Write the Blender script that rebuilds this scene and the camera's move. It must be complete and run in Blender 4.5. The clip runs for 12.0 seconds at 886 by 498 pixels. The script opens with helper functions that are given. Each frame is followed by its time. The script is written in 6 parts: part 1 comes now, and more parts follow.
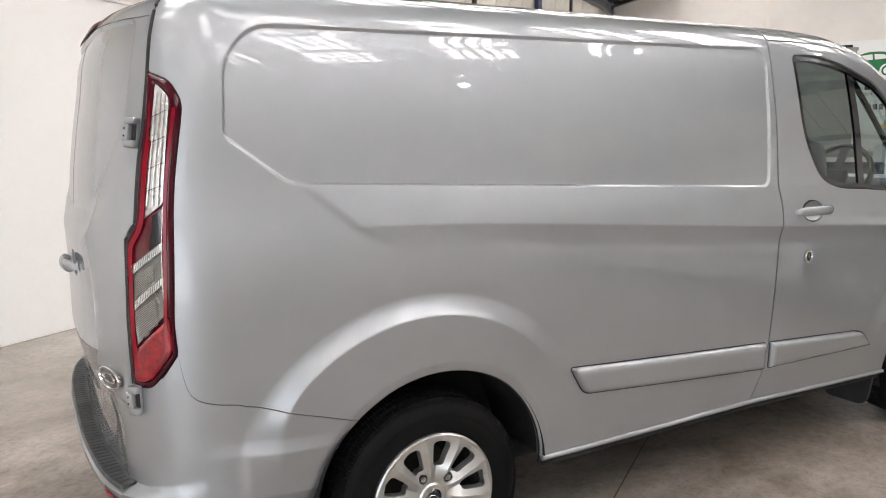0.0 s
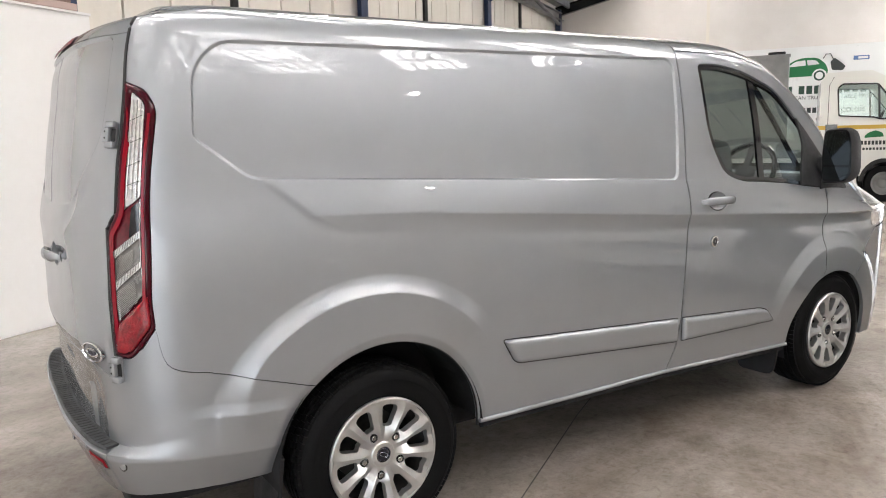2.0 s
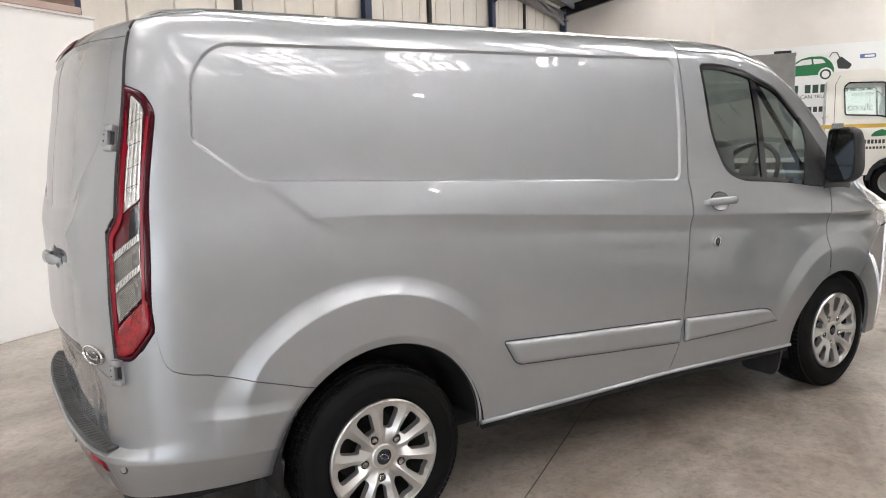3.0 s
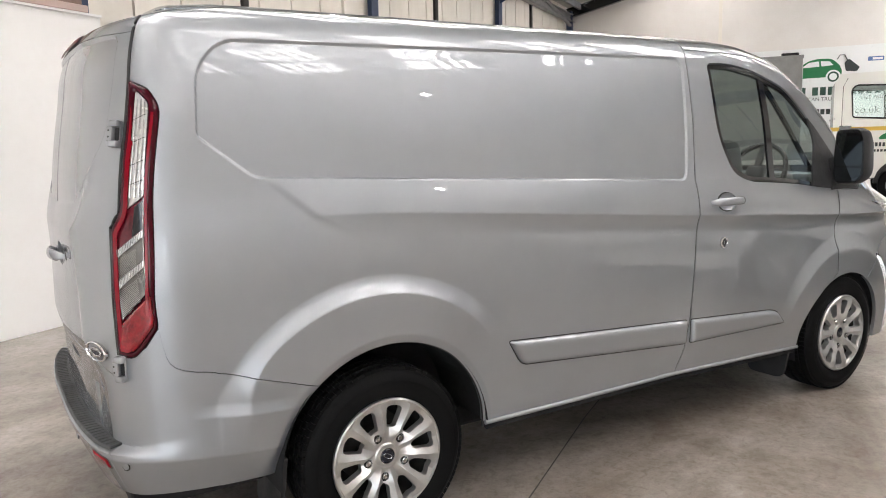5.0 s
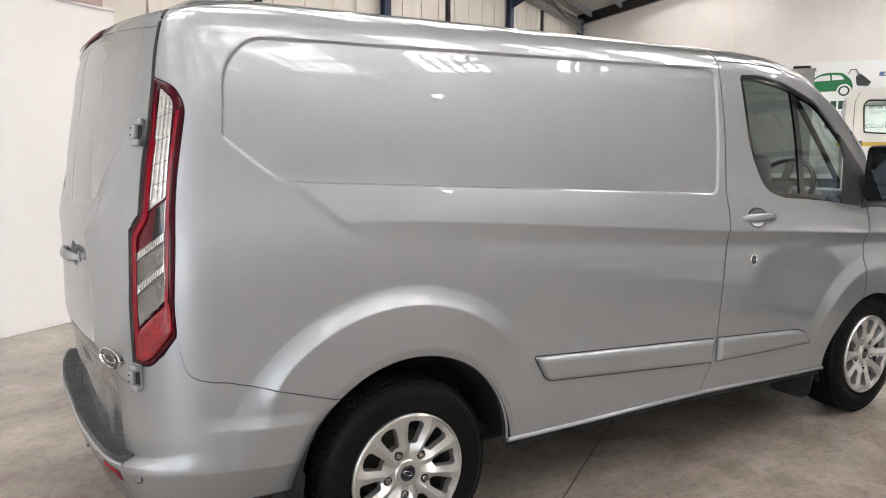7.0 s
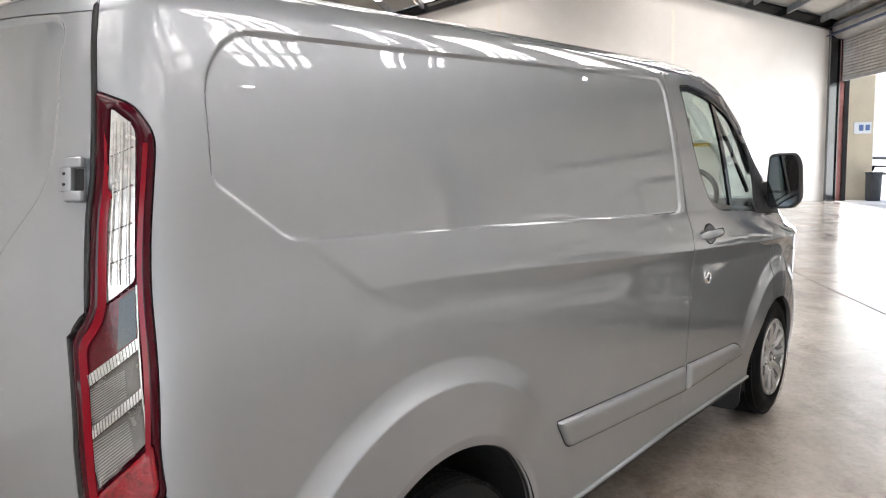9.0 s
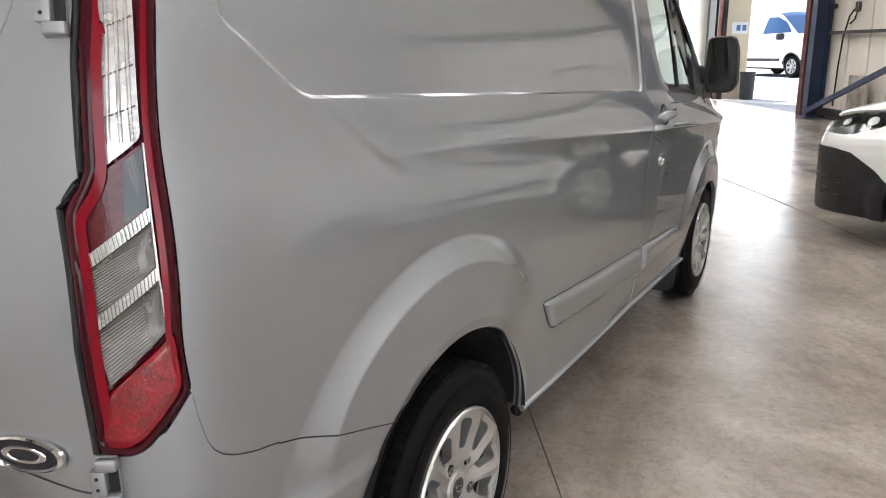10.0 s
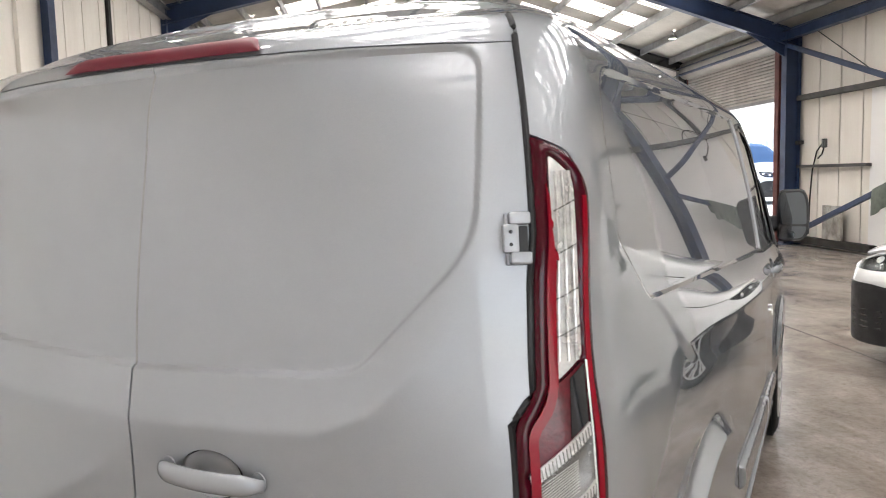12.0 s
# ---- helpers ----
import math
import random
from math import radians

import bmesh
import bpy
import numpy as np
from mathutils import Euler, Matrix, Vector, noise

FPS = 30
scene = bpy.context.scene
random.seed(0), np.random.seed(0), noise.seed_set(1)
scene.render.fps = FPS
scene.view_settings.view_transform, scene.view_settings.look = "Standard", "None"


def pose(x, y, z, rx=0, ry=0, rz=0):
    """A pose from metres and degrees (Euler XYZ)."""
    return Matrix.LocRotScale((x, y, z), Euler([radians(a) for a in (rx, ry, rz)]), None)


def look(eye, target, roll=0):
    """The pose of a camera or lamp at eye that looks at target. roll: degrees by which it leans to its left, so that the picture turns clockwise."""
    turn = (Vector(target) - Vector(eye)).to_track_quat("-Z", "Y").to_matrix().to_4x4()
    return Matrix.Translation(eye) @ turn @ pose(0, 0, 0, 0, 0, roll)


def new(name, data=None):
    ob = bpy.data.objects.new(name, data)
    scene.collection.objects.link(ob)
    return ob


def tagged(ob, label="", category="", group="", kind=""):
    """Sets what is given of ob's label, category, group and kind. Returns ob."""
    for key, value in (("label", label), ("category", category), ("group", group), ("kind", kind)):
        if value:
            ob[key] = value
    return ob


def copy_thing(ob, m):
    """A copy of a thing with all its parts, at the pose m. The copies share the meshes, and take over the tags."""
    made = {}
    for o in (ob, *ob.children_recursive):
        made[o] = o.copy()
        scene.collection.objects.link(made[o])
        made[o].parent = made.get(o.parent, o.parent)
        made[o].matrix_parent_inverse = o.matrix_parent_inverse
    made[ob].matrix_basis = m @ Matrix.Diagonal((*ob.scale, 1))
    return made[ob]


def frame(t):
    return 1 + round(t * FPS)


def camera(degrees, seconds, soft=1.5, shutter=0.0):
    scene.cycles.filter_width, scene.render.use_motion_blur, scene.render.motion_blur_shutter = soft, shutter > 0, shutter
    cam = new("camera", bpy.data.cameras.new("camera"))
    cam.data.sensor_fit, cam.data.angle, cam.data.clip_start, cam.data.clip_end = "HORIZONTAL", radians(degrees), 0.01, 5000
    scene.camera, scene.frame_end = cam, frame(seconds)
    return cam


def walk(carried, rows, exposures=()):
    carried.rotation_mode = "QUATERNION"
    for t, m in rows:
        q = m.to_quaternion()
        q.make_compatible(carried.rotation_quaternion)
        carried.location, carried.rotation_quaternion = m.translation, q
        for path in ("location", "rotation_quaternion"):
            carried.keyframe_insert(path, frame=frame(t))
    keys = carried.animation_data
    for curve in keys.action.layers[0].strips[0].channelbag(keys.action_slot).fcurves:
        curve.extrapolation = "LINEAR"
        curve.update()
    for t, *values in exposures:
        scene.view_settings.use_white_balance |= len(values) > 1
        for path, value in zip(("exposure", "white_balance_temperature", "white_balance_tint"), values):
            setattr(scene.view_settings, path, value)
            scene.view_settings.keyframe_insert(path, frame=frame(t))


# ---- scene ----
cam = camera(61.7, 12.0, soft=1.0, shutter=0.1)
PATH = [
    (0, (-1.08, -2.934, 1.496), (-0.102, -1.216, 1.194), -0.9),
    (0.5, (-1.173, -3.011, 1.493), (-0.13, -1.33, 1.196), -0.9),
    (1, (-1.2, -3.104, 1.495), (-0.12, -1.448, 1.192), -1.0),
    (1.5, (-1.193, -3.223, 1.48), (-0.105, -1.571, 1.184), -1.1),
    (2, (-1.212, -3.262, 1.474), (-0.137, -1.6, 1.186), -1.4),
    (2.5, (-1.207, -3.263, 1.482), (-0.139, -1.597, 1.193), -1.4),
    (3, (-1.19, -3.27, 1.475), (-0.129, -1.599, 1.19), -1.7),
    (5, (-1.183, -3.26, 1.464), (-0.133, -1.581, 1.182), -1.4),
    (5.5, (-1.196, -3.24, 1.463), (-0.15, -1.558, 1.183), -1.0),
    (6, (-1.192, -3.23, 1.472), (-0.154, -1.545, 1.187), -0.5),
    (6.5, (-1.191, -3.223, 1.472), (-0.149, -1.539, 1.19), -0.0),
    (6.7, (-1.194, -3.205, 1.47), (-0.149, -1.523, 1.192), 0.1),
    (8.3, (-1.331, -2.422, 1.556), (-0.098, -0.863, 1.34), -0.4),
    (8.5, (-1.324, -2.337, 1.547), (0.003, -0.853, 1.349), -1.1),
    (9, (-1.437, -2.142, 1.547), (0.093, -0.881, 1.29), -1.7),
    (9.5, (-1.534, -1.981, 1.509), (0.096, -0.881, 1.14), -2.0),
    (10, (-1.495, -1.795, 1.449), (0.17, -0.817, 0.929), -1.0),
    (10.5, (-1.591, -1.668, 1.488), (0.143, -0.803, 0.992), 0.2),
    (11, (-1.799, -1.534, 1.577), (0.001, -0.747, 1.202), 0.1),
    (11.5, (-1.879, -1.383, 1.6), (-0.07, -0.574, 1.331), -1.2),
    (12, (-1.892, -1.162, 1.618), (-0.118, -0.258, 1.423), -1.5),
]
walk(cam, [(t, look(eye, target, roll)) for t, eye, target, roll in PATH],
     exposures=[(0, 1.27), (6.7, 1.27), (8.5, 1.25), (9.0, 1.16), (9.5, 1.08), (10.0, 1.10), (10.5, 1.20), (11.0, 1.25), (12.0, 1.27)])

# ---------------- light ----------------
world = bpy.data.worlds.new("sky")
scene.world = world
world.use_nodes = True
wn = world.node_tree.nodes
sky = wn.new("ShaderNodeTexSky")
sky.sky_type, sky.sun_disc = "NISHITA", False
sky.sun_elevation, sky.sun_rotation = radians(62), radians(51)
wn["Background"].inputs["Strength"].default_value = 0.15
world.node_tree.links.new(sky.outputs["Color"], wn["Background"].inputs["Color"])

sun_data = bpy.data.lights.new("sun", "SUN")
sun_data.energy, sun_data.angle, sun_data.color = 4.5, radians(0.6), (1.0, 0.95, 0.87)
sun = new("sun", sun_data)
sun.matrix_world = look((0, 0, 30), Vector((0, 0, 30)) + Matrix.Rotation(radians(32), 3, "Z") @ Vector((-0.50, -0.18, -1.0)))

# building axes: s runs along the hall, w across it; the origin is a column of the right-hand wall
PHI = radians(32)
HALL = Matrix.Translation((15.4, -0.55, 0)) @ Matrix.Rotation(PHI, 4, "Z")
SPAN, BAY, GABLE, BACK = 12.65, 5.3, 5.6, -22.0
EAVES, APEX = (4.50, 5.02), 6.50  # eaves of the right-hand and the left-hand wall; ridge


def hall(s, w, z):
    return HALL @ Vector((s, w, z))


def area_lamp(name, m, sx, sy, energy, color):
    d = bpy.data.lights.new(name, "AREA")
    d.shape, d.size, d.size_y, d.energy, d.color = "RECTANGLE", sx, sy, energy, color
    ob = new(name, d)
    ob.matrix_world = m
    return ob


# daylight that comes in through the raised roller door
area_lamp("door_daylight", HALL @ Matrix.Translation((3.15, -0.25, 1.55)) @ Matrix.Rotation(radians(90), 4, "X"), 4.8, 2.9, 115, (0.95, 0.98, 1.0))

# added fill lamp for the tail doors, in an assumed opening behind
area_lamp("back_fill", HALL @ Matrix.Translation((BACK - 0.1, 6.3, 1.75)) @ Matrix.Rotation(radians(-90), 4, "Y"), 3.4, 6.6, 62, (1.0, 0.98, 0.97))


# ---------------- materials ----------------
def mat(name, base, rough=0.5, metal=0.0, coat=0.0, spec=0.5):
    m = bpy.data.materials.new(name)
    m.use_nodes = True
    p = m.node_tree.nodes["Principled BSDF"]
    p.inputs["Base Color"].default_value = (*base, 1)
    p.inputs["Roughness"].default_value = rough
    p.inputs["Metallic"].default_value = metal
    p.inputs["Coat Weight"].default_value = coat
    p.inputs["Coat Roughness"].default_value = 0.03
    p.inputs["Specular IOR Level"].default_value = spec
    return m


def tool(m):
    nt = m.node_tree
    return nt, nt.nodes, nt.links, nt.nodes["Principled BSDF"]


def noise_node(m, scale, detail=4, rough=0.55, coords="Object", stretch=(1, 1, 1), dist=0.0):
    nt, n, l, p = tool(m)
    tc, mp, tx = n.new("ShaderNodeTexCoord"), n.new("ShaderNodeMapping"), n.new("ShaderNodeTexNoise")
    mp.inputs["Scale"].default_value = stretch
    tx.inputs["Scale"].default_value, tx.inputs["Detail"].default_value = scale, detail
    tx.inputs["Roughness"].default_value, tx.inputs["Distortion"].default_value = rough, dist
    l.new(tc.outputs[coords], mp.inputs["Vector"])
    l.new(mp.outputs["Vector"], tx.inputs["Vector"])
    return tx.outputs["Fac"]


def ramp(m, fac, stops):
    nt, n, l, p = tool(m)
    r = n.new("ShaderNodeValToRGB")
    while len(r.color_ramp.elements) < len(stops):
        r.color_ramp.elements.new(0.5)
    for e, (pos, col) in zip(r.color_ramp.elements, stops):
        e.position, e.color = pos, (*col, 1) if len(col) == 3 else col
    l.new(fac, r.inputs["Fac"])
    return r.outputs["Color"]


def mix(m, fac, a, b, mode="MIX"):
    nt, n, l, p = tool(m)
    x = n.new("ShaderNodeMix")
    x.data_type, x.blend_type = "RGBA", mode
    for sock, val in ((x.inputs["Factor"], fac), (x.inputs["A"], a), (x.inputs["B"], b)):
        if isinstance(val, (int, float)):
            sock.default_value = val
        elif isinstance(val, tuple):
            sock.default_value = (*val, 1)
        else:
            l.new(val, sock)
    return x.outputs["Result"]


def bump(m, fac, strength, distance=0.01, prior=None):
    nt, n, l, p = tool(m)
    b = n.new("ShaderNodeBump")
    b.inputs["Strength"].default_value, b.inputs["Distance"].default_value = strength, distance
    l.new(fac, b.inputs["Height"])
    if prior:
        l.new(prior, b.inputs["Normal"])
    l.new(b.outputs["Normal"], p.inputs["Normal"])
    return b.outputs["Normal"]


def worn(name, base, dark, rough=0.5, metal=0.0, scale=3.0, fine=60.0, amount=0.35, relief=0.15, stretch=(1, 1, 1), rvar=0.12, coat=0.0):
    """Paint, metal or board with blotches at two sizes, uneven gloss and a fine relief."""
    m = mat(name, base, rough, metal, coat)
    nt, n, l, p = tool(m)
    big, small = noise_node(m, scale, 6, 0.6, stretch=stretch), noise_node(m, fine, 3, 0.6)
    c = mix(m, amount, ramp(m, big, [(0.35, dark), (0.62, base)]), ramp(m, small, [(0.3, dark), (0.6, base)]))
    l.new(c, p.inputs["Base Color"])
    r = n.new("ShaderNodeMapRange")
    r.inputs["From Min"].default_value, r.inputs["From Max"].default_value = 0.3, 0.7
    r.inputs["To Min"].default_value, r.inputs["To Max"].default_value = rough + rvar, max(0.03, rough - rvar)
    l.new(big, r.inputs["Value"])
    l.new(r.outputs["Result"], p.inputs["Roughness"])
    if relief:
        bump(m, small, relief, 0.004)
    return m


def glow(name, color, strength):
    m = mat(name, color, 0.4)
    p = m.node_tree.nodes["Principled BSDF"]
    p.inputs["Emission Color"].default_value = (*color, 1)
    p.inputs["Emission Strength"].default_value = strength
    return m


def glassy(name, color, rough=0.02):
    m = mat(name, color, rough)
    p = m.node_tree.nodes["Principled BSDF"]
    p.inputs["Transmission Weight"].default_value = 1.0
    p.inputs["IOR"].default_value = 1.45
    return m


def thin_glass(name, tint, gloss=0.12):
    """A thin pane: tinted see-through with a mirror's share of reflection."""
    m = bpy.data.materials.new(name)
    m.use_nodes = True
    nt = m.node_tree
    nt.nodes.clear()
    out, mx, tr, gl, fr, pw, ad = (nt.nodes.new(k) for k in ("ShaderNodeOutputMaterial", "ShaderNodeMixShader", "ShaderNodeBsdfTransparent", "ShaderNodeBsdfGlossy", "ShaderNodeLayerWeight", "ShaderNodeMath", "ShaderNodeMath"))
    tr.inputs["Color"].default_value = (*tint, 1)
    gl.inputs["Roughness"].default_value = 0.01
    fr.inputs["Blend"].default_value = 0.5
    pw.operation, pw.inputs[1].default_value = "POWER", 4.0
    ad.operation, ad.inputs[1].default_value = "MULTIPLY_ADD", 0.85
    ad.inputs[2].default_value = gloss * 0.5
    nt.links.new(fr.outputs["Facing"], pw.inputs[0])
    nt.links.new(pw.outputs[0], ad.inputs[0])
    nt.links.new(ad.outputs[0], mx.inputs["Fac"])
    nt.links.new(tr.outputs["BSDF"], mx.inputs[1])
    nt.links.new(gl.outputs["BSDF"], mx.inputs[2])
    nt.links.new(mx.outputs["Shader"], out.inputs["Surface"])
    return m


def clear_coat(m, low=0.032, high=0.86, power=2.2):
    """Lays a clear lacquer over a paint: its mirror share grows towards grazing angles."""
    nt, n, l, p = tool(m)
    mx, gl, fr, pw, ad = (n.new(k) for k in ("ShaderNodeMixShader", "ShaderNodeBsdfGlossy", "ShaderNodeLayerWeight", "ShaderNodeMath", "ShaderNodeMath"))
    gl.inputs["Color"].default_value = (0.79, 0.79, 0.80, 1)
    gl.inputs["Roughness"].default_value = 0.008
    fr.inputs["Blend"].default_value = 0.5
    pw.operation, pw.inputs[1].default_value = "POWER", power
    ad.operation, ad.inputs[1].default_value, ad.inputs[2].default_value = "MULTIPLY_ADD", high, low
    l.new(fr.outputs["Facing"], pw.inputs[0])
    l.new(pw.outputs[0], ad.inputs[0])
    l.new(ad.outputs[0], mx.inputs["Fac"])
    l.new(p.outputs["BSDF"], mx.inputs[1])
    l.new(gl.outputs["BSDF"], mx.inputs[2])
    l.new(mx.outputs["Shader"], n["Material Output"].inputs["Surface"])


# car paint: silver with fine metal flake under a clear coat
SILVER = mat("silver_paint", (0.48, 0.49, 0.50), 0.50, 0.75)
SILVER.node_tree.nodes["Principled BSDF"].inputs["Specular Tint"].default_value = (0.0, 0.0, 0.0, 1)
SILVER.node_tree.nodes["Principled BSDF"].inputs["Specular IOR Level"].default_value = 0.0
flake = noise_node(SILVER, 900, 2, 0.5)
dust = noise_node(SILVER, 5, 5, 0.6)
_c = mix(SILVER, 0.25, ramp(SILVER, dust, [(0.3, (0.376, 0.393, 0.414)), (0.7, (0.402, 0.419, 0.443))]), ramp(SILVER, flake, [(0.35, (0.334, 0.35, 0.370)), (0.65, (0.454, 0.472, 0.496))]))
SILVER.node_tree.links.new(_c, SILVER.node_tree.nodes["Principled BSDF"].inputs["Base Color"])
clear_coat(SILVER)
WHITE_CAR = mat("white_paint", (0.80, 0.80, 0.79), 0.3, 0.0, 1.0)
BLACK_PLASTIC = worn("black_plastic", (0.022, 0.022, 0.024), (0.014, 0.014, 0.015), 0.55, scale=8, fine=400, relief=0.25)
STEP_PLASTIC = worn("grey_step_plastic", (0.055, 0.057, 0.06), (0.035, 0.036, 0.038), 0.6, scale=9, fine=300, relief=0.3)
GLOSS_BLACK = mat("gloss_black", (0.012, 0.012, 0.014), 0.12, 0, 0.5)
RUBBER = worn("tyre_rubber", (0.006, 0.006, 0.0065), (0.010, 0.0098, 0.0095), 0.6, scale=7, fine=150, relief=0.2)
RUBBER.node_tree.nodes["Principled BSDF"].inputs["Specular IOR Level"].default_value = 0.08
ARCH_BLACK = worn("wheel_arch_liner", (0.012, 0.012, 0.014), (0.006, 0.006, 0.007), 0.85, scale=5)
ALLOY = worn("silver_alloy", (0.56, 0.555, 0.545), (0.52, 0.515, 0.505), 0.35, 0.8, scale=9, fine=300, amount=0.1, relief=0, rvar=0.05, coat=0.5)
# the shade inside the wheels is put into this dark steel
BARREL = worn("shaded_wheel_steel", (0.060, 0.058, 0.056), (0.030, 0.029, 0.028), 0.6, 0.4, scale=9, fine=120)
STEEL = mat("bright_steel", (0.62, 0.62, 0.62), 0.22, 1.0)
CHROME = mat("chrome", (0.78, 0.78, 0.78), 0.06, 1.0)
# dark reflections are put into this mirror's base colour
MIRROR = mat("darkened_mirror_glass", (0.13, 0.14, 0.145), 0.01, 1.0)
BLUE_BADGE = mat("dark_blue_enamel", (0.004, 0.007, 0.020), 0.15, 0, 0.8)
TINTED = thin_glass("tinted_window", (0.62, 0.71, 0.68))
CLEAR = thin_glass("clear_window", (0.86, 0.90, 0.89))
LINER = worn("dark_cab_trim", (0.05, 0.05, 0.052), (0.035, 0.035, 0.036), 0.7, scale=6)
SEAT_CLOTH = worn("grey_seat_cloth", (0.10, 0.10, 0.105), (0.06, 0.06, 0.064), 0.9, scale=10, fine=250, relief=0.4)

# hall
CREAM = worn("cream_cladding", (0.83, 0.785, 0.715), (0.75, 0.70, 0.63), 0.45, scale=1.2, fine=30, amount=0.3, relief=0.05, stretch=(2.5, 2.5, 0.35))
JOINT = worn("dark_joint", (0.03, 0.027, 0.024), (0.015, 0.013, 0.012), 0.8)
BLOCK = worn("painted_blockwork", (0.80, 0.765, 0.735), (0.72, 0.68, 0.645), 0.6, scale=0.9, fine=35, amount=0.35, relief=0.35)
BOARD = worn("white_board", (0.89, 0.88, 0.87), (0.86, 0.845, 0.83), 0.5, scale=0.7, fine=20, relief=0.03)
BLUE_STEEL = worn("blue_painted_steel", (0.022, 0.045, 0.115), (0.015, 0.028, 0.065), 0.42, scale=3, fine=60, relief=0.08)
GREY_STEEL = worn("galvanised_steel", (0.30, 0.30, 0.30), (0.22, 0.22, 0.22), 0.45, 0.5, scale=4, fine=80, relief=0.05)
DARK_STEEL = worn("grimy_steel", (0.095, 0.092, 0.088), (0.05, 0.048, 0.045), 0.6, 0.3, scale=4, fine=60)
RED_STEEL = worn("oxide_red_steel", (0.14, 0.028, 0.022), (0.06, 0.015, 0.012), 0.6, scale=4, fine=50)
ROOF_SHEET = worn("roof_sheet", (0.50, 0.47, 0.425), (0.38, 0.36, 0.32), 0.55, scale=1.5, fine=20, relief=0.05)
SHUTTER = worn("shutter_slat", (0.40, 0.38, 0.35), (0.30, 0.285, 0.26), 0.42, 0.35, scale=2, fine=60, relief=0.05)


# concrete floor: grey, stained, polished in patches, with old trowel marks
FLOOR = mat("concrete_floor", (0.30, 0.285, 0.26), 0.35)
nt, n_, l_, p_ = tool(FLOOR)
f1 = noise_node(FLOOR, 0.55, 6, 0.62, dist=0.6)
f2 = noise_node(FLOOR, 2.4, 10, 0.72, dist=0.7)
f3 = noise_node(FLOOR, 70, 4, 0.6)
f4 = noise_node(FLOOR, 4.2, 12, 0.74, stretch=(1.0, 1.6, 1), dist=0.6)
cA = ramp(FLOOR, f1, [(0.30, (0.180, 0.150, 0.124)), (0.48, (0.325, 0.288, 0.252)), (0.66, (0.47, 0.43, 0.39))])
cB = ramp(FLOOR, f2, [(0.30, (0.137, 0.116, 0.099)), (0.50, (0.264, 0.233, 0.208)), (0.70, (0.418, 0.381, 0.349))])
cC = ramp(FLOOR, f3, [(0.28, (0.143, 0.125, 0.108)), (0.65, (0.280, 0.255, 0.230))])
smear = ramp(FLOOR, noise_node(FLOOR, 0.9, 9, 0.66, stretch=(0.8, 1.2, 1), dist=0.9), [(0.44, (1.06, 1.05, 1.04)), (0.70, (0.60, 0.53, 0.465))])
grit = ramp(FLOOR, noise_node(FLOOR, 24, 8, 0.75, dist=0.6), [(0.34, (0.74, 0.71, 0.68)), (0.50, (1, 1, 1)), (0.68, (1.14, 1.13, 1.12))])
l_.new(mix(FLOOR, 0.85, mix(FLOOR, 1.0, mix(FLOOR, 0.15, mix(FLOOR, 0.45, cA, cB), cC), smear, "MULTIPLY"), grit, "MULTIPLY"), p_.inputs["Base Color"])
p_.inputs["Specular IOR Level"].default_value = 0.40
rr = n_.new("ShaderNodeMapRange")
rr.inputs["From Min"].default_value, rr.inputs["From Max"].default_value = 0.32, 0.66
rr.inputs["To Min"].default_value, rr.inputs["To Max"].default_value = 0.18, 0.262
l_.new(noise_node(FLOOR, 1.7, 6, 0.55, stretch=(0.8, 1.5, 1), dist=0.8), rr.inputs["Value"])
l_.new(rr.outputs["Result"], p_.inputs["Roughness"])
b1 = bump(FLOOR, f4, 0.05, 0.03)
b2 = bump(FLOOR, f2, 0.12, 0.008, b1)
f5 = noise_node(FLOOR, 11, 8, 0.7, stretch=(1.0, 0.55, 1), dist=0.5)
b3 = bump(FLOOR, f5, 0.36, 0.010, b2)
bump(FLOOR, noise_node(FLOOR, 38, 6, 0.7, stretch=(1.0, 0.5, 1), dist=1.0), 0.25, 0.003, b3)
GROUT = worn("dusty_joint", (0.085, 0.075, 0.066), (0.05, 0.044, 0.038), 0.9)
YARD = worn("yard_concrete", (0.60, 0.585, 0.56), (0.50, 0.485, 0.46), 0.8, scale=0.6, fine=12)


# ---------------- mesh helpers ----------------
def link_mesh(name, verts, faces, material, parent=None, label="", smooth=None, m=None):
    me = bpy.data.meshes.new(name)
    me.from_pydata([tuple(v) for v in verts], [], [tuple(f) for f in faces])
    me.validate()
    if smooth is not None:
        me.polygons.foreach_set("use_smooth", [True] * len(me.polygons))
        me.set_sharp_from_angle(angle=radians(smooth))
    me.materials.append(material)
    ob = new(name, me)
    if parent:
        ob.parent = parent
    elif m is not None:
        ob.matrix_world = m
    if label:
        tagged(ob, label)
    return ob


def part(name, bm, material, parent=None, label="", smooth=None, m=None):
    """Links a bmesh as one mesh object, under a thing where a parent is given."""
    me = bpy.data.meshes.new(name)
    bm.normal_update()
    bm.to_mesh(me)
    bm.free()
    if smooth is not None:
        me.polygons.foreach_set("use_smooth", [True] * len(me.polygons))
        me.set_sharp_from_angle(angle=radians(smooth))
    me.materials.append(material)
    ob = new(name, me)
    if parent:
        ob.parent = parent
    elif m is not None:
        ob.matrix_world = m
    if label:
        tagged(ob, label)
    return ob


def base(name, label, category, m=None, group="", kind=""):
    ob = new(name)
    if m is not None:
        ob.matrix_world = m
    return tagged(ob, label, category, group, kind)


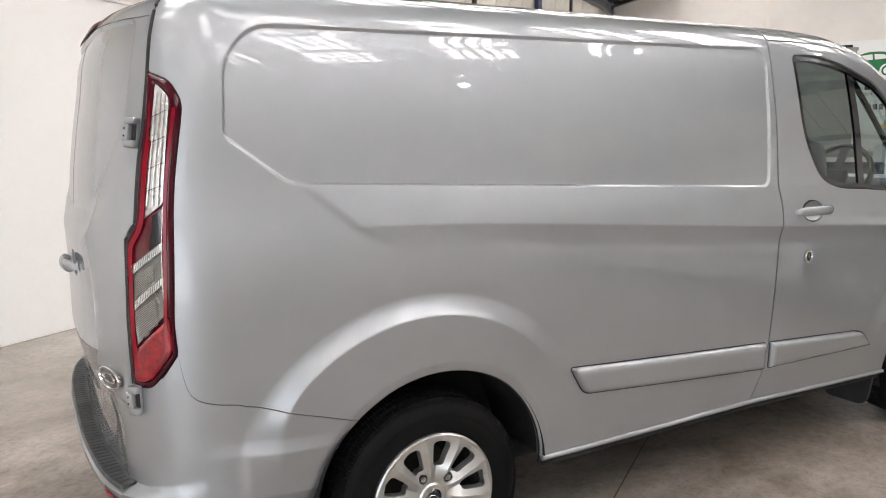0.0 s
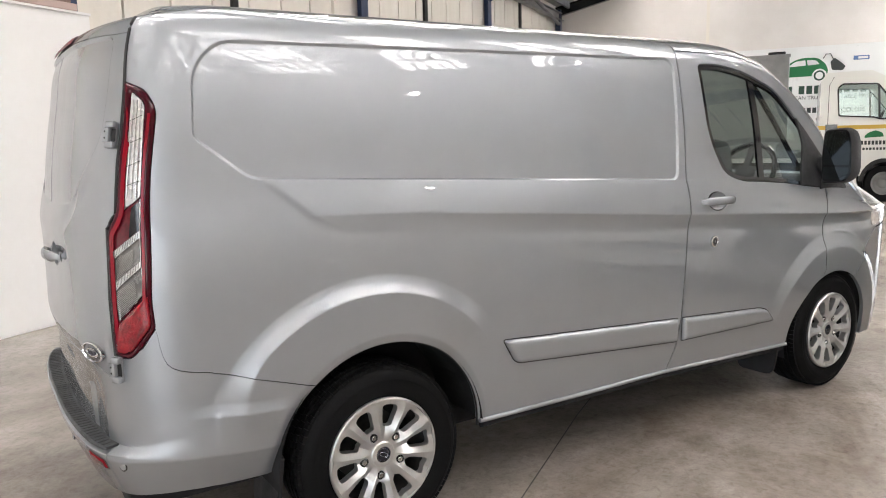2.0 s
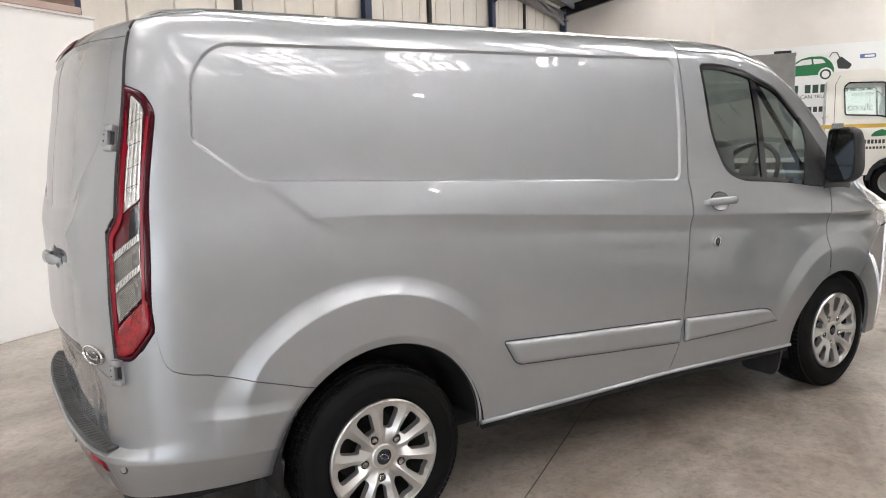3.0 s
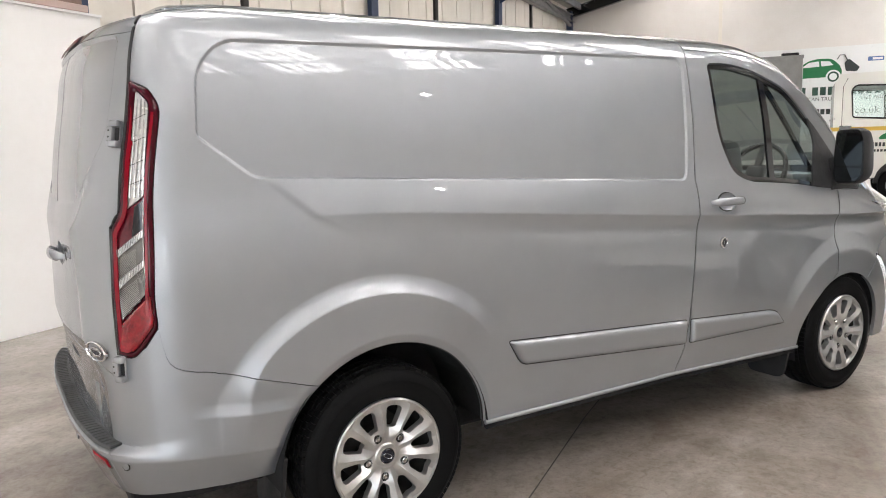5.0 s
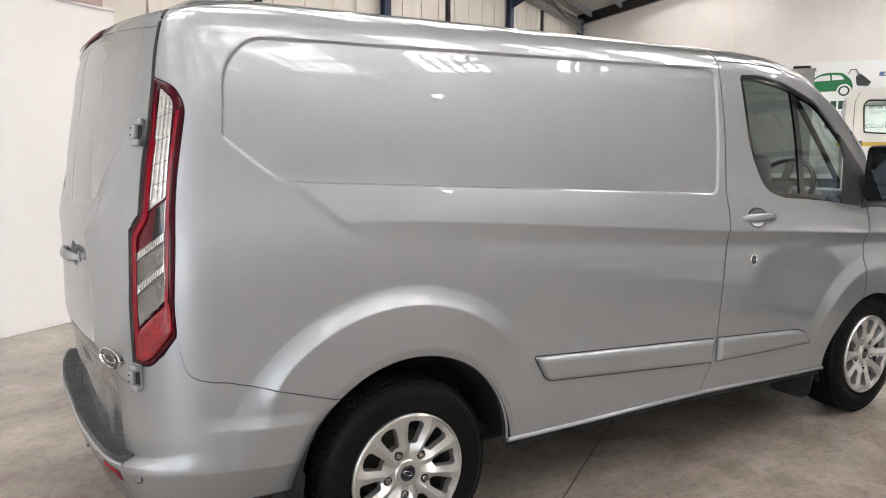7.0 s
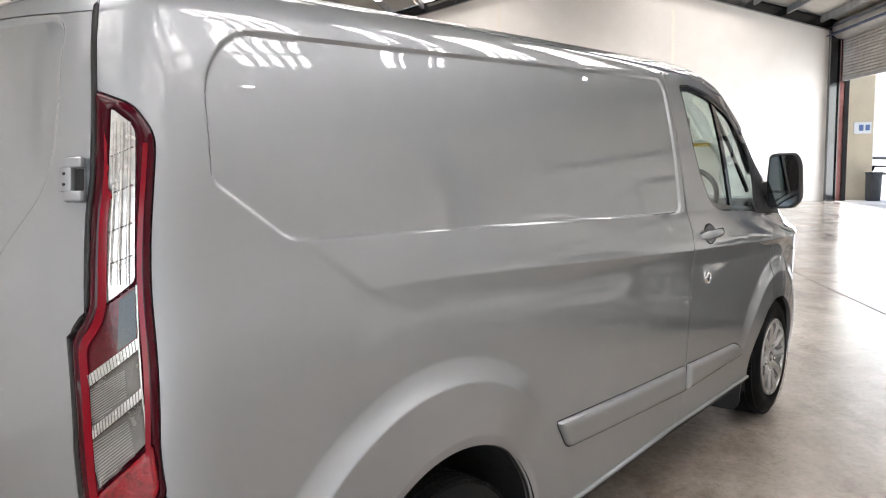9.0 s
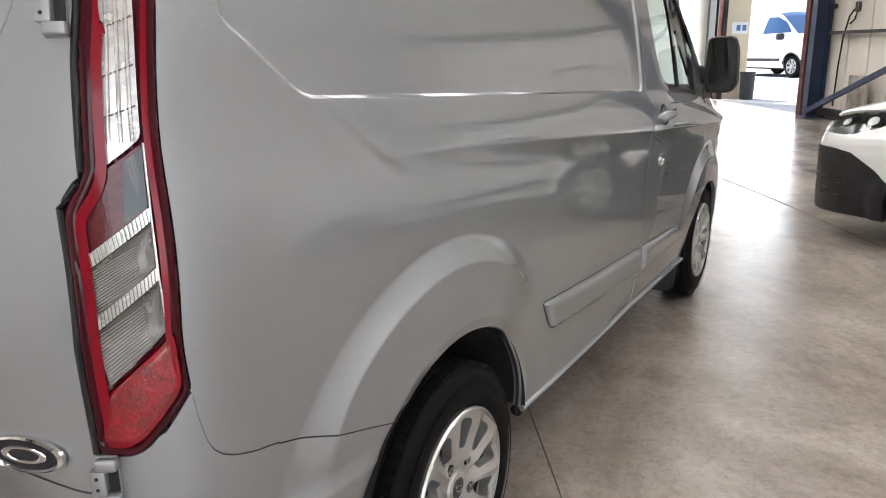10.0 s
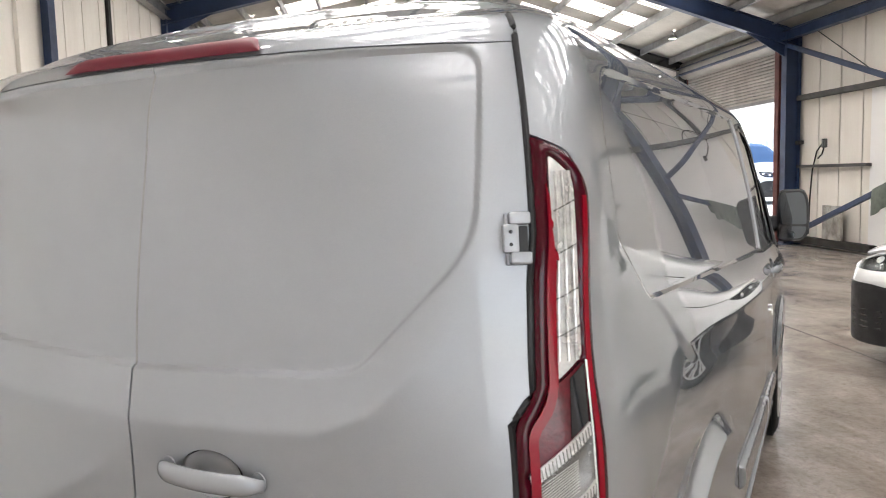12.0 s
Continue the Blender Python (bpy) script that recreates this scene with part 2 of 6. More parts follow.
def add_box(bm, lo, hi, bevel=0.0, m=None):
    r = bmesh.ops.create_cube(bm, size=1.0)
    vs = r["verts"]
    for v in vs:
        v.co = Vector([(lo[i] + hi[i]) / 2 + v.co[i] * (hi[i] - lo[i]) for i in range(3)])
    if bevel:
        es = list({e for v in vs for e in v.link_edges})
        r = bmesh.ops.bevel(bm, geom=es, offset=bevel, segments=2, profile=0.5, affect="EDGES")
        vs = list({v for f in r["faces"] for v in f.verts} | {v for v in vs if v.is_valid})
    if m is not None:
        for v in vs:
            v.co = m @ v.co
    return vs


def box(lo, hi, bevel=0.0, m=None):
    bm = bmesh.new()
    add_box(bm, lo, hi, bevel, m)
    return bm


def beam(p, q, width, depth, bm=None, web=None, up=(0, 0, 1)):
    """A steel member from p to q: a flat bar, or an I-section where web is the web's thickness."""
    bm = bm or bmesh.new()
    p, q = Vector(p), Vector(q)
    d = (q - p).normalized()
    u = Vector(up)
    u = (u - d * u.dot(d)).normalized() if abs(u.dot(d)) < 0.99 else Vector((1, 0, 0))
    r = d.cross(u)
    fr = Matrix((r, d, u)).transposed().to_4x4()
    fr.translation = p
    L = (q - p).length
    if web is None:
        add_box(bm, (-width / 2, 0, -depth / 2), (width / 2, L, depth / 2), 0, fr)
    else:
        t = web * 1.6
        add_box(bm, (-width / 2, 0, depth / 2 - t), (width / 2, L, depth / 2), 0, fr)
        add_box(bm, (-width / 2, 0, -depth / 2), (width / 2, L, -depth / 2 + t), 0, fr)
        add_box(bm, (-web / 2, 0, -depth / 2 + t), (web / 2, L, depth / 2 - t), 0, fr)
    return bm


def tube(points, radius, sides=8, bm=None, cap=True):
    """A round bar or cable through the points."""
    bm = bm or bmesh.new()
    pts = [Vector(p) for p in points]
    rings = []
    for i, p in enumerate(pts):
        d = (pts[min(i + 1, len(pts) - 1)] - pts[max(i - 1, 0)]).normalized()
        u = Vector((0, 0, 1)) if abs(d.z) < 0.9 else Vector((1, 0, 0))
        a = d.cross(u).normalized()
        b = d.cross(a)
        rad = radius[i] if isinstance(radius, (list, tuple)) else radius
        rings.append([bm.verts.new(p + (a * math.cos(k * 2 * math.pi / sides) + b * math.sin(k * 2 * math.pi / sides)) * rad) for k in range(sides)])
    for r0, r1 in zip(rings, rings[1:]):
        for k in range(sides):
            bm.faces.new((r0[k], r0[(k + 1) % sides], r1[(k + 1) % sides], r1[k]))
    if cap:
        bm.faces.new(rings[0][::-1])
        bm.faces.new(rings[-1])
    return bm


def lathe(profile, sides=48, axis="y", bm=None, m=None):
    """A turned solid: profile rows of (along the axis, radius)."""
    bm = bm or bmesh.new()
    rings = []
    for h, r in profile:
        ring = []
        for k in range(sides):
            a = 2 * math.pi * k / sides
            c, s = r * math.cos(a), r * math.sin(a)
            co = Vector((c, h, s)) if axis == "y" else Vector((c, s, h)) if axis == "z" else Vector((h, c, s))
            ring.append(bm.verts.new(m @ co if m else co))
        rings.append(ring)
    for r0, r1 in zip(rings, rings[1:]):
        for k in range(sides):
            bm.faces.new((r0[k], r0[(k + 1) % sides], r1[(k + 1) % sides], r1[k]))
    return bm


def prism(outline, lo, hi, to3d, bm=None, bevel=0.0):
    """A plate: a flat outline drawn between two depths; to3d turns (u, v, depth) into a place."""
    bm = bm or bmesh.new()
    a = [bm.verts.new(to3d(u, v, lo)) for u, v in outline]
    b = [bm.verts.new(to3d(u, v, hi)) for u, v in outline]
    fa, fb = bm.faces.new(a[::-1]), bm.faces.new(b)
    n = len(a)
    for i in range(n):
        bm.faces.new((a[i], a[(i + 1) % n], b[(i + 1) % n], b[i]))
    if bevel:
        bmesh.ops.bevel(bm, geom=list(fb.edges), offset=bevel, segments=2, profile=0.5, affect="EDGES")
    bmesh.ops.recalc_face_normals(bm, faces=list(bm.faces))
    return bm


def rounded(points, r, seg=5):
    """An outline with its corners rounded; r is one radius or one for each corner."""
    out, n = [], len(points)
    for i in range(n):
        p, a, b = (Vector(points[k % n]) for k in (i, i - 1, i + 1))
        rad = r[i] if isinstance(r, (list, tuple)) else r
        u, v = (a - p), (b - p)
        cut = min(rad, u.length * 0.45, v.length * 0.45)
        if cut < 1e-5:
            out.append((p.x, p.y))
            continue
        s, e = p + u.normalized() * cut, p + v.normalized() * cut
        for k in range(seg + 1):
            t = k / seg
            q = s * (1 - t) ** 2 + p * 2 * t * (1 - t) + e * t * t
            out.append((q.x, q.y))
    return out


def text_mesh(name, words, size, m, material, parent=None, depth=0.002, align="LEFT"):
    cu = bpy.data.curves.new(name, "FONT")
    cu.body, cu.size, cu.extrude, cu.align_x = words, size, depth, align
    tmp = bpy.data.objects.new(name, cu)
    scene.collection.objects.link(tmp)
    me = bpy.data.meshes.new_from_object(tmp.evaluated_get(bpy.context.evaluated_depsgraph_get()))
    bpy.data.objects.remove(tmp)
    bpy.data.curves.remove(cu)
    me.name = name
    me.materials.clear()
    me.materials.append(material)
    ob = new(name, me)
    if parent:
        ob.parent = parent
        ob.matrix_local = m
    else:
        ob.matrix_world = m
    return ob


# ---------------- the hall ----------------
def structure(ob, label, category):
    return tagged(ob, label, category, "", "structure")


structure(part("ground", box((-400, -400, -0.35), (400, 400, -0.012)), YARD, m=HALL.copy()), "pale concrete yard outside the hall", "ground")
structure(part("floor", box((BACK, -0.02, -0.30), (GABLE, SPAN + 0.02, 0.0)), FLOOR, m=HALL.copy()), "stained, patchily polished grey concrete floor of the hall", "floor")
# pour joints in the slab, running along the hall
for w_, wide in ((4.52, .009), (7.48, .005)):
    bm = bmesh.new()
    prev = Vector((BACK, w_, 0.0005))
    for k in range(1, 28):
        nxt = Vector((BACK + (GABLE - BACK) * k / 27, w_ + random.uniform(-.035, .035), 0.0005))
        beam(prev, nxt, random.uniform(.7, 1.3) * wide, 0.004, bm)
        prev = nxt
    structure(part("floor_joint", bm, GROUT, m=HALL.copy()), "thin dark joint in the concrete floor", "floor joint")


def roof_z(w, lift=0.0):
    low = EAVES[0] if w < SPAN / 2 else EAVES[1]
    return low + (APEX - low) * (1 - abs(w - SPAN / 2) / (SPAN / 2)) + lift


# gable wall of painted blockwork
gw = base("wall_gable", "cream painted blockwork gable wall with faint mortar joints", "wall", HALL.copy(), kind="structure")
part("blockwork", prism([(0, 0), (SPAN, 0), (SPAN, EAVES[1] + 0.1), (SPAN / 2, APEX + 0.1), (0, EAVES[0] + 0.1)], 0, 0.22, lambda u, v, d: Vector((GABLE + d, u, v))), BLOCK, gw)
part("movement_joint", box((GABLE - 0.012, 3.98, 0.0), (GABLE - 0.001, 4.06, 5.1)), CREAM, gw)
part("movement_joint", box((GABLE - 0.012, 8.55, 0.0), (GABLE - 0.001, 8.63, 5.5)), CREAM, gw)
# closing wall behind, unseen, with an opening added for the fill lamp
bw = base("wall_back", "cream painted blockwork end wall", "wall", HALL.copy(), kind="structure")
part("blockwork", prism([(0, 3.5), (SPAN, 3.5), (SPAN, EAVES[1] + 0.1), (SPAN / 2, APEX + 0.1), (0, EAVES[0] + 0.1)], 0, 0.22, lambda u, v, d: Vector((BACK - d, u, v))), BLOCK, bw)
part("blockwork", box((BACK - .22, 0, 0), (BACK, 2.9, 3.5)), BLOCK, bw)
part("blockwork", box((BACK - .22, 9.7, 0), (BACK, SPAN, 3.5)), BLOCK, bw)

# left-hand wall: cladding panels with dark joints between them
lw = base("wall_left", "cream insulated cladding wall with dark vertical joints", "wall", HALL.copy(), kind="structure")
part("joint_backing", box((BACK, SPAN + 0.06, 0), (GABLE, SPAN + 0.2, EAVES[1] + 0.2)), JOINT, lw)
edges_ = [GABLE]
s_ = 5.21
while s_ > BACK:
    edges_.append(s_)
    s_ -= 0.655
edges_.append(BACK)
for hi_, lo_ in zip(edges_, edges_[1:]):
    part("cladding_panel", box((lo_ + 0.016, SPAN, 0), (hi_ - 0.016, SPAN + 0.06, EAVES[1] + 0.2)), CREAM, lw)
for s_, wide, m_ in ((-8.19, .10, JOINT), (-2.97, .12, JOINT), (-5.94, .20, CREAM), (2.3, .10, JOINT)):
    part("sheeting_post", box((s_ - wide / 2, SPAN - .05, 0), (s_ + wide / 2, SPAN - .001, EAVES[1] + .1), .004), m_, lw)
# white board lining low on the left-hand wall
wb = base("board_lining", "plain white board partition standing along the cladding wall", "partition", HALL.copy())
part("board", box((BACK, 12.12, 0), (-10.72, 12.2, 2.63), 0.006), BOARD, wb)
part("top_rail", box((BACK, 12.10, 2.63), (-10.72, 12.22, 2.65)), BOARD, wb)

# right-hand wall, in three runs about the roller door
rw = base("wall_right", "cream cladding wall with dark vertical joints, bare board panels low down", "wall", HALL.copy(), kind="structure")
part("joint_backing", box((BACK, -0.42, 0), (0.62, -0.30, EAVES[0] + 0.2)), JOINT, rw)
s_ = 0.0
while s_ > BACK:
    lo_ = max(BACK, s_ - 0.68)
    part("cladding_panel", box((lo_ + 0.018, -0.30, 0), (s_ - 0.018, -0.24, EAVES[0] + 0.2)), CREAM, rw)
    s_ -= 0.68
part("wall_over_door", box((0.62, -0.42, 3.95), (GABLE, -0.30, EAVES[0] + 0.2)), CREAM, rw)
part("board", box((-9.5, -0.235, 0.0), (-2.35, -0.18, 2.98)), BOARD, rw, "plain white board panel")

for k in range(9):
    part("joint_strip", box((-6.24 - .41 * k, -.24, 3.1), (-6.22 - .41 * k, -.232, EAVES[0] + .1)), JOINT, rw)
nb = base("noticeboard", "blank white noticeboard with a dark wooden edge", "noticeboard", HALL.copy())
part("sheet", box((-7.37, -.18, 1.91), (-6.63, -.168, 2.31)), BOARD, nb)
for lo_, hi_ in (((-7.42, -.18, 1.86), (-6.58, -.155, 1.91)), ((-7.42, -.18, 2.31), (-6.58, -.155, 2.36)), ((-7.42, -.18, 1.91), (-7.37, -.155, 2.31)), ((-6.63, -.18, 1.91), (-6.58, -.155, 2.31))):
    part("edge_strip", box(lo_, hi_, .004), DARK_STEEL, nb)

# roof: two slopes of sheet on purlins, with rooflights in every bay
LIGHT_SHEET = glow("rooflight_sheet", (1.0, 0.98, 0.975), 4.5)
rf = tagged(new("ceiling"), "pale profiled metal roof lining on both slopes", "ceiling", kind="structure")
rf.matrix_world = HALL
BAYS = [GABLE - 0.3, 0.0] + [-BAY * k for k in range(1, 7)]


def slope_point(side, f, s, lift):
    """f runs from the eaves (0) to the ridge (1) on one side."""
    w = SPAN / 2 * f if side == 0 else SPAN - SPAN / 2 * f
    return Vector((s, w, EAVES[side] + 0.12 + (APEX - EAVES[side]) * f + lift))


F_LOW, F_TOP = 0.29, 0.74  # the rooflights' reach up the slope
LIGHTS = []
for k in range(8):
    top = BAY - 0.35 if k == 0 else -BAY * (k - 1)
    for c in (-0.15, 1.72, 3.58):
        LIGHTS.append((top - c + 0.45, top - c - 0.45))
bm = bmesh.new()
for side in (0, 1):
    cuts = sorted({BACK, GABLE} | {v for pair in LIGHTS for v in pair if BACK < v < GABLE})
    for s0, s1 in zip(cuts, cuts[1:]):
        lit = any(abs(s1 - a) < 1e-6 and abs(s0 - b) < 1e-6 for a, b in LIGHTS)
        for f0, f1 in ((-0.075, F_LOW), (F_LOW, F_TOP), (F_TOP, 1.0)):
            if lit and f0 == F_LOW:
                continue
            q = [slope_point(side, f0, s0, 0), slope_point(side, f0, s1, 0), slope_point(side, f1, s1, 0), slope_point(side, f1, s0, 0)]
            u = [v + Vector((0, 0, 0.12)) for v in q]
            a, b = [bm.verts.new(v) for v in q], [bm.verts.new(v) for v in u]
            for f in ((0, 1, 2, 3),):
                bm.faces.new([a[i] for i in f])
                bm.faces.new([b[i] for i in f][::-1])
            for i in range(4):
                bm.faces.new((a[i], a[(i + 1) % 4], b[(i + 1) % 4], b[i]))
bmesh.ops.recalc_face_normals(bm, faces=list(bm.faces))
part("roof_lining", bm, ROOF_SHEET, rf)
for side in (0, 1):
    for s1, s0 in LIGHTS:
        rl = base("rooflight", "translucent corrugated rooflight glowing with daylight", "rooflight", HALL.copy(), "rooflights of the hall", "structure")
        bm = bmesh.new()
        cols, prev = 24, None
        for i in range(cols + 1):
            s = s0 + (s1 - s0) * i / cols
            up = 0.05 + 0.02 * math.cos(i * math.pi)
            row = [bm.verts.new(slope_point(side, f, s, up)) for f in (F_LOW, F_TOP)]
            if prev:
                bm.faces.new((prev[0], row[0], row[1], prev[1]))
            prev = row
        part("sheet", bm, LIGHT_SHEET, rl)
        for k in range(5):
            s = s0 + (s1 - s0) * (k + 0.5) / 5 + 0.1
            part("glazing_bar", beam(slope_point(side, F_LOW, s, -.01), slope_point(side, F_TOP, s, -.01), .07, .05), ROOF_SHEET, rl)

# purlins along the hall, and portal frames of blue steel
pur = base("purlin_set", "galvanised roof purlins along the hall", "purlins", HALL.copy(), kind="structure")
for side in (0, 1):
    for f in (0.06, 0.19, 0.32, 0.445, 0.62, 0.805, 0.90, 0.97):
        a, b = slope_point(side, f, BACK, -0.10), slope_point(side, f, GABLE, -0.10)
        part("purlin", beam(a, b, 0.06, 0.17), GREY_STEEL, pur)
for k in range(5):
    s = -BAY * k
    fr = base("portal_frame", "dark blue painted steel portal frame", "steel frame", HALL.copy(), "portal frames of the hall", "structure")
    for side in (0, 1):
        w = 0.0 if side == 0 else SPAN
        inw = 1 if side == 0 else -1
        part("column", beam((s, w - 0.03 * inw, 0), (s, w - 0.03 * inw, EAVES[side] - 0.05), 0.2, 0.32, web=0.012, up=(0, 1, 0)), BLUE_STEEL, fr)
        part("base_plate", box((s - 0.15, w - 0.22, 0), (s + 0.15, w + 0.2, 0.02)), BLUE_STEEL, fr)
        e, r = Vector((s, w, EAVES[side] - 0.22)), Vector((s, SPAN / 2, APEX - 0.22))
        part("rafter", beam(e, r, 0.17, 0.34, web=0.012), BLUE_STEEL, fr)
        bm = bmesh.new()
        hv = [Vector((s, w + 0.1 * inw, EAVES[side] - 0.62)), Vector((s, w + 0.1 * inw, EAVES[side] - 0.3)), Vector((s, w + 1.1 * inw, roof_z(w + 1.1 * inw) - 0.37))]
        va, vb = [bm.verts.new(v + Vector((0.008, 0, 0))) for v in hv], [bm.verts.new(v - Vector((0.008, 0, 0))) for v in hv]
        bm.faces.new(va), bm.faces.new(vb[::-1])
        for i in range(3):
            bm.faces.new((va[i], vb[i], vb[(i + 1) % 3], va[(i + 1) % 3]))
        part("haunch", bm, BLUE_STEEL, fr)
gf = base("gable_rafter", "dark steel rafters along the gable wall", "steel frame", HALL.copy(), kind="structure")
for side in (0, 1):
    w = 0.0 if side == 0 else SPAN
    part("rafter", beam((GABLE - 0.16, w, EAVES[side] - 0.06), (GABLE - 0.16, SPAN / 2, APEX - 0.10), 0.15, 0.26, web=0.01), GLOSS_BLACK, gf)
    part("column", beam((GABLE - 0.2, w + (0.05 if side == 0 else -0.05), 0), (GABLE - 0.2, w + (0.05 if side == 0 else -0.05), EAVES[side]), 0.16, 0.24, web=0.01, up=(0, 1, 0)), BLUE_STEEL if side else GLOSS_BLACK, gf)
eb = base("eaves_beam", "grey-blue steel eaves beams along both walls", "steel beam", HALL.copy(), kind="structure")
for w in (0.12, SPAN - 0.12):
    z_ = EAVES[0 if w < 1 else 1] - 0.18
    part("beam", beam((BACK, w, z_), (GABLE, w, z_), 0.16, 0.2, web=0.01), GREY_STEEL if w > 1 else BLUE_STEEL, eb)


# ---------------- the silver van ----------------
# The body is one smooth form S(a, v): a runs along the side (it is x there) and on round the rear corner to
# the middle of the tail; v runs up the side, over the shoulder and to the middle of the roof.
XS, PEXP = -0.58, 3.0  # where the rear corner begins, and how square it is
VT = np.array([0.25, 0.45, 0.60, 0.80, 0.95, 1.10, 1.20, 1.27, 1.40, 1.50, 1.65, 1.80, 1.87, 1.92, 1.96, 2.00, 2.10, 2.35, 2.75])
WT = np.array([.925, .950, .957, .962, .963, .960, .948, .933, .9085, .889, .852, .8085, .783, .750, .712, .66, .55, .28, .0])
ZT = np.array([0.25, 0.45, 0.60, 0.80, 0.95, 1.10, 1.20, 1.27, 1.40, 1.50, 1.65, 1.80, 1.865, 1.905, 1.93, 1.948, 1.965, 1.982, 1.988])
RT = np.array([-.93, -.94, -.945, -.945, -.942, -.936, -.932, -.928, -.916, -.902, -.876, -.848, -.818, -.775, -.715, -.665, -.628, -.60, -.582])


def spline(v, rows):
    slope = np.gradient(rows, VT)
    i = np.clip(np.searchsorted(VT, v) - 1, 0, len(VT) - 2)
    h = VT[i + 1] - VT[i]
    t = np.clip((v - VT[i]) / h, 0, 1)
    return (2 * t**3 - 3 * t**2 + 1) * rows[i] + (t**3 - 2 * t**2 + t) * h * slope[i] + (-2 * t**3 + 3 * t**2) * rows[i + 1] + (t**3 - t**2) * h * slope[i + 1]


VG = np.linspace(.25, 2.75, 2501)


def faired(rows):
    """The table as a dense, evenly faired curve."""
    raw = spline(VG, rows)
    wide, tight = (np.convolve(np.pad(raw, n // 2, mode="reflect", reflect_type="odd"), np.hanning(n) / np.hanning(n).sum(), mode="valid") for n in (151, 41))
    f = np.clip((1.70 - VG) / .16, 0, 1)
    return tight + (wide - tight) * f * f * (3 - 2 * f)


DENSE = {id(rows): faired(rows) for rows in (WT, ZT, RT)}


def tab(v, rows):
    return np.interp(v, VG, DENSE[id(rows)])


ROOF_X = np.array([-1, 1.9, 2.05, 2.25, 2.5, 2.77, 3.0, 3.17, 3.3, 3.42, 3.6, 3.78, 3.88, 3.94, 3.97])
ROOF_Z = np.array([1.988, 1.992, 1.99, 1.98, 1.927, 1.776, 1.59, 1.40, 1.27, 1.20, 1.12, 1.0, .86, .70, .5])


def roof_line(x):
    g = np.linspace(-1, 3.97, 600)
    raw = np.interp(g, ROOF_X, ROOF_Z)
    k = np.hanning(25)
    soft = np.convolve(np.pad(raw, 12, mode="edge"), k / k.sum(), mode="valid")
    return np.interp(x, g, soft)


def taper(x):
    """How far the sides draw in towards the tail."""
    q = np.maximum(x, XS)
    return 0.0138 * np.clip(1.25 - q, 0, None) ** 2 + .006 * np.clip(1.7 - x, 0, None) + .0505 * np.clip(XS - x, 0, None)


def twist(x, v):
    """The upper side draws in less than the waist."""
    t = np.clip((v - 1.28) / .52, 0, 1)
    return .62 * taper(x) * t * t * (3 - 2 * t) * np.clip(tab(v, WT) / .6, 0, 1)


def half_width(x, v):
    w = tab(v, WT)
    w = w - (taper(x) - .001) * np.clip(w / .6, 0, 1)
    nose = np.clip((x - 2.9) / 1.07, 0, 1)
    return w * np.sqrt(np.clip(1 - 0.42 * nose**2.6 - .58 * nose**9, 0, 1))


def corner(th, start, power):
    """The rear corner in plan, from the side (0) to the middle of the tail."""
    return start - (start + .94) * np.sin(th) ** (2 / power), .90 * np.cos(th) ** (2 / power)


# a is the length along a slightly squarer corner, carried over to the real one by its bearing
TH = np.linspace(0, np.pi / 2, 4001)
_rx, _ry = corner(TH, -.45, 3.8)
AL = -.45 - np.r_[0, np.cumsum(np.hypot(np.diff(_rx), np.diff(_ry)))]
A_MID = float(AL[-1])
_ax, _ay = corner(TH, XS, PEXP)
_bear = [np.arctan2(-.40 - x_, y_ - .40) for x_, y_ in ((_rx, _ry), (_ax, _ay))]
_th = np.interp(_bear[0], _bear[1], TH)
_th = np.where(AL > XS - .06, TH[0] + _th * np.clip((XS - AL) / .06, 0, 1), _th)
_th[-1] = np.pi / 2
_ay = corner(_th, XS, PEXP)[1]


def form(a, v):
    a, v = np.broadcast_arrays(np.asarray(a, float), np.asarray(v, float))
    turn = np.clip((-.64 - a) / .16, 0, 1) * np.clip((a - A_MID) / .5, 0, 1)
    th = np.interp(-a - .016 * turn, -AL, _th)
    xr, side = tab(v, RT), a >= XS
    x = np.where(side, a, XS - (XS - xr) * np.sin(th) ** (2 / PEXP))
    y = -half_width(x, v) * np.where(side, 1, np.cos(th) ** (2 / PEXP)) - twist(np.maximum(x, XS), v) * np.where(side, 1, np.cos(th) ** 8)
    z = tab(v, ZT)
    zr = roof_line(x)
    z = np.where(z > 1.0, 1.0 + (z - 1.0) / .988 * (zr - 1.0), z)
    z = np.where(zr < 1.0, np.minimum(z, 0.25 + (z - .25) * np.clip((zr - .25) / .75, 0, 1)), z)
    # the roof's rear edge droops
    low = np.clip((-.40 - x) / .38, 0, 1) * np.clip((v - 1.87) / .09, 0, 1)
    z = z - .030 * low * low * (3 - 2 * low)
    return np.stack([x, y, z], -1)


def ease(x):
    x = np.clip(x, 0, 1)
    return x * x * (3 - 2 * x)


def poly_sdf(px, py, poly):
    """Signed distance to an outline, less than nothing inside it."""
    px, py = np.asarray(px, float), np.asarray(py, float)
    best, inside = np.full(px.shape, 1e9), np.zeros(px.shape, bool)
    n = len(poly)
    for i in range(n):
        (x0, y0), (x1, y1) = poly[i], poly[(i + 1) % n]
        ex, ey = x1 - x0, y1 - y0
        t = np.clip(((px - x0) * ex + (py - y0) * ey) / (ex * ex + ey * ey + 1e-12), 0, 1)
        best = np.minimum(best, np.hypot(px - x0 - t * ex, py - y0 - t * ey))
        if y0 != y1:
            inside ^= ((y0 > py) != (y1 > py)) & (px < (x1 - x0) * (py - y0) / (y1 - y0) + x0)
    return np.where(inside, -best, best)


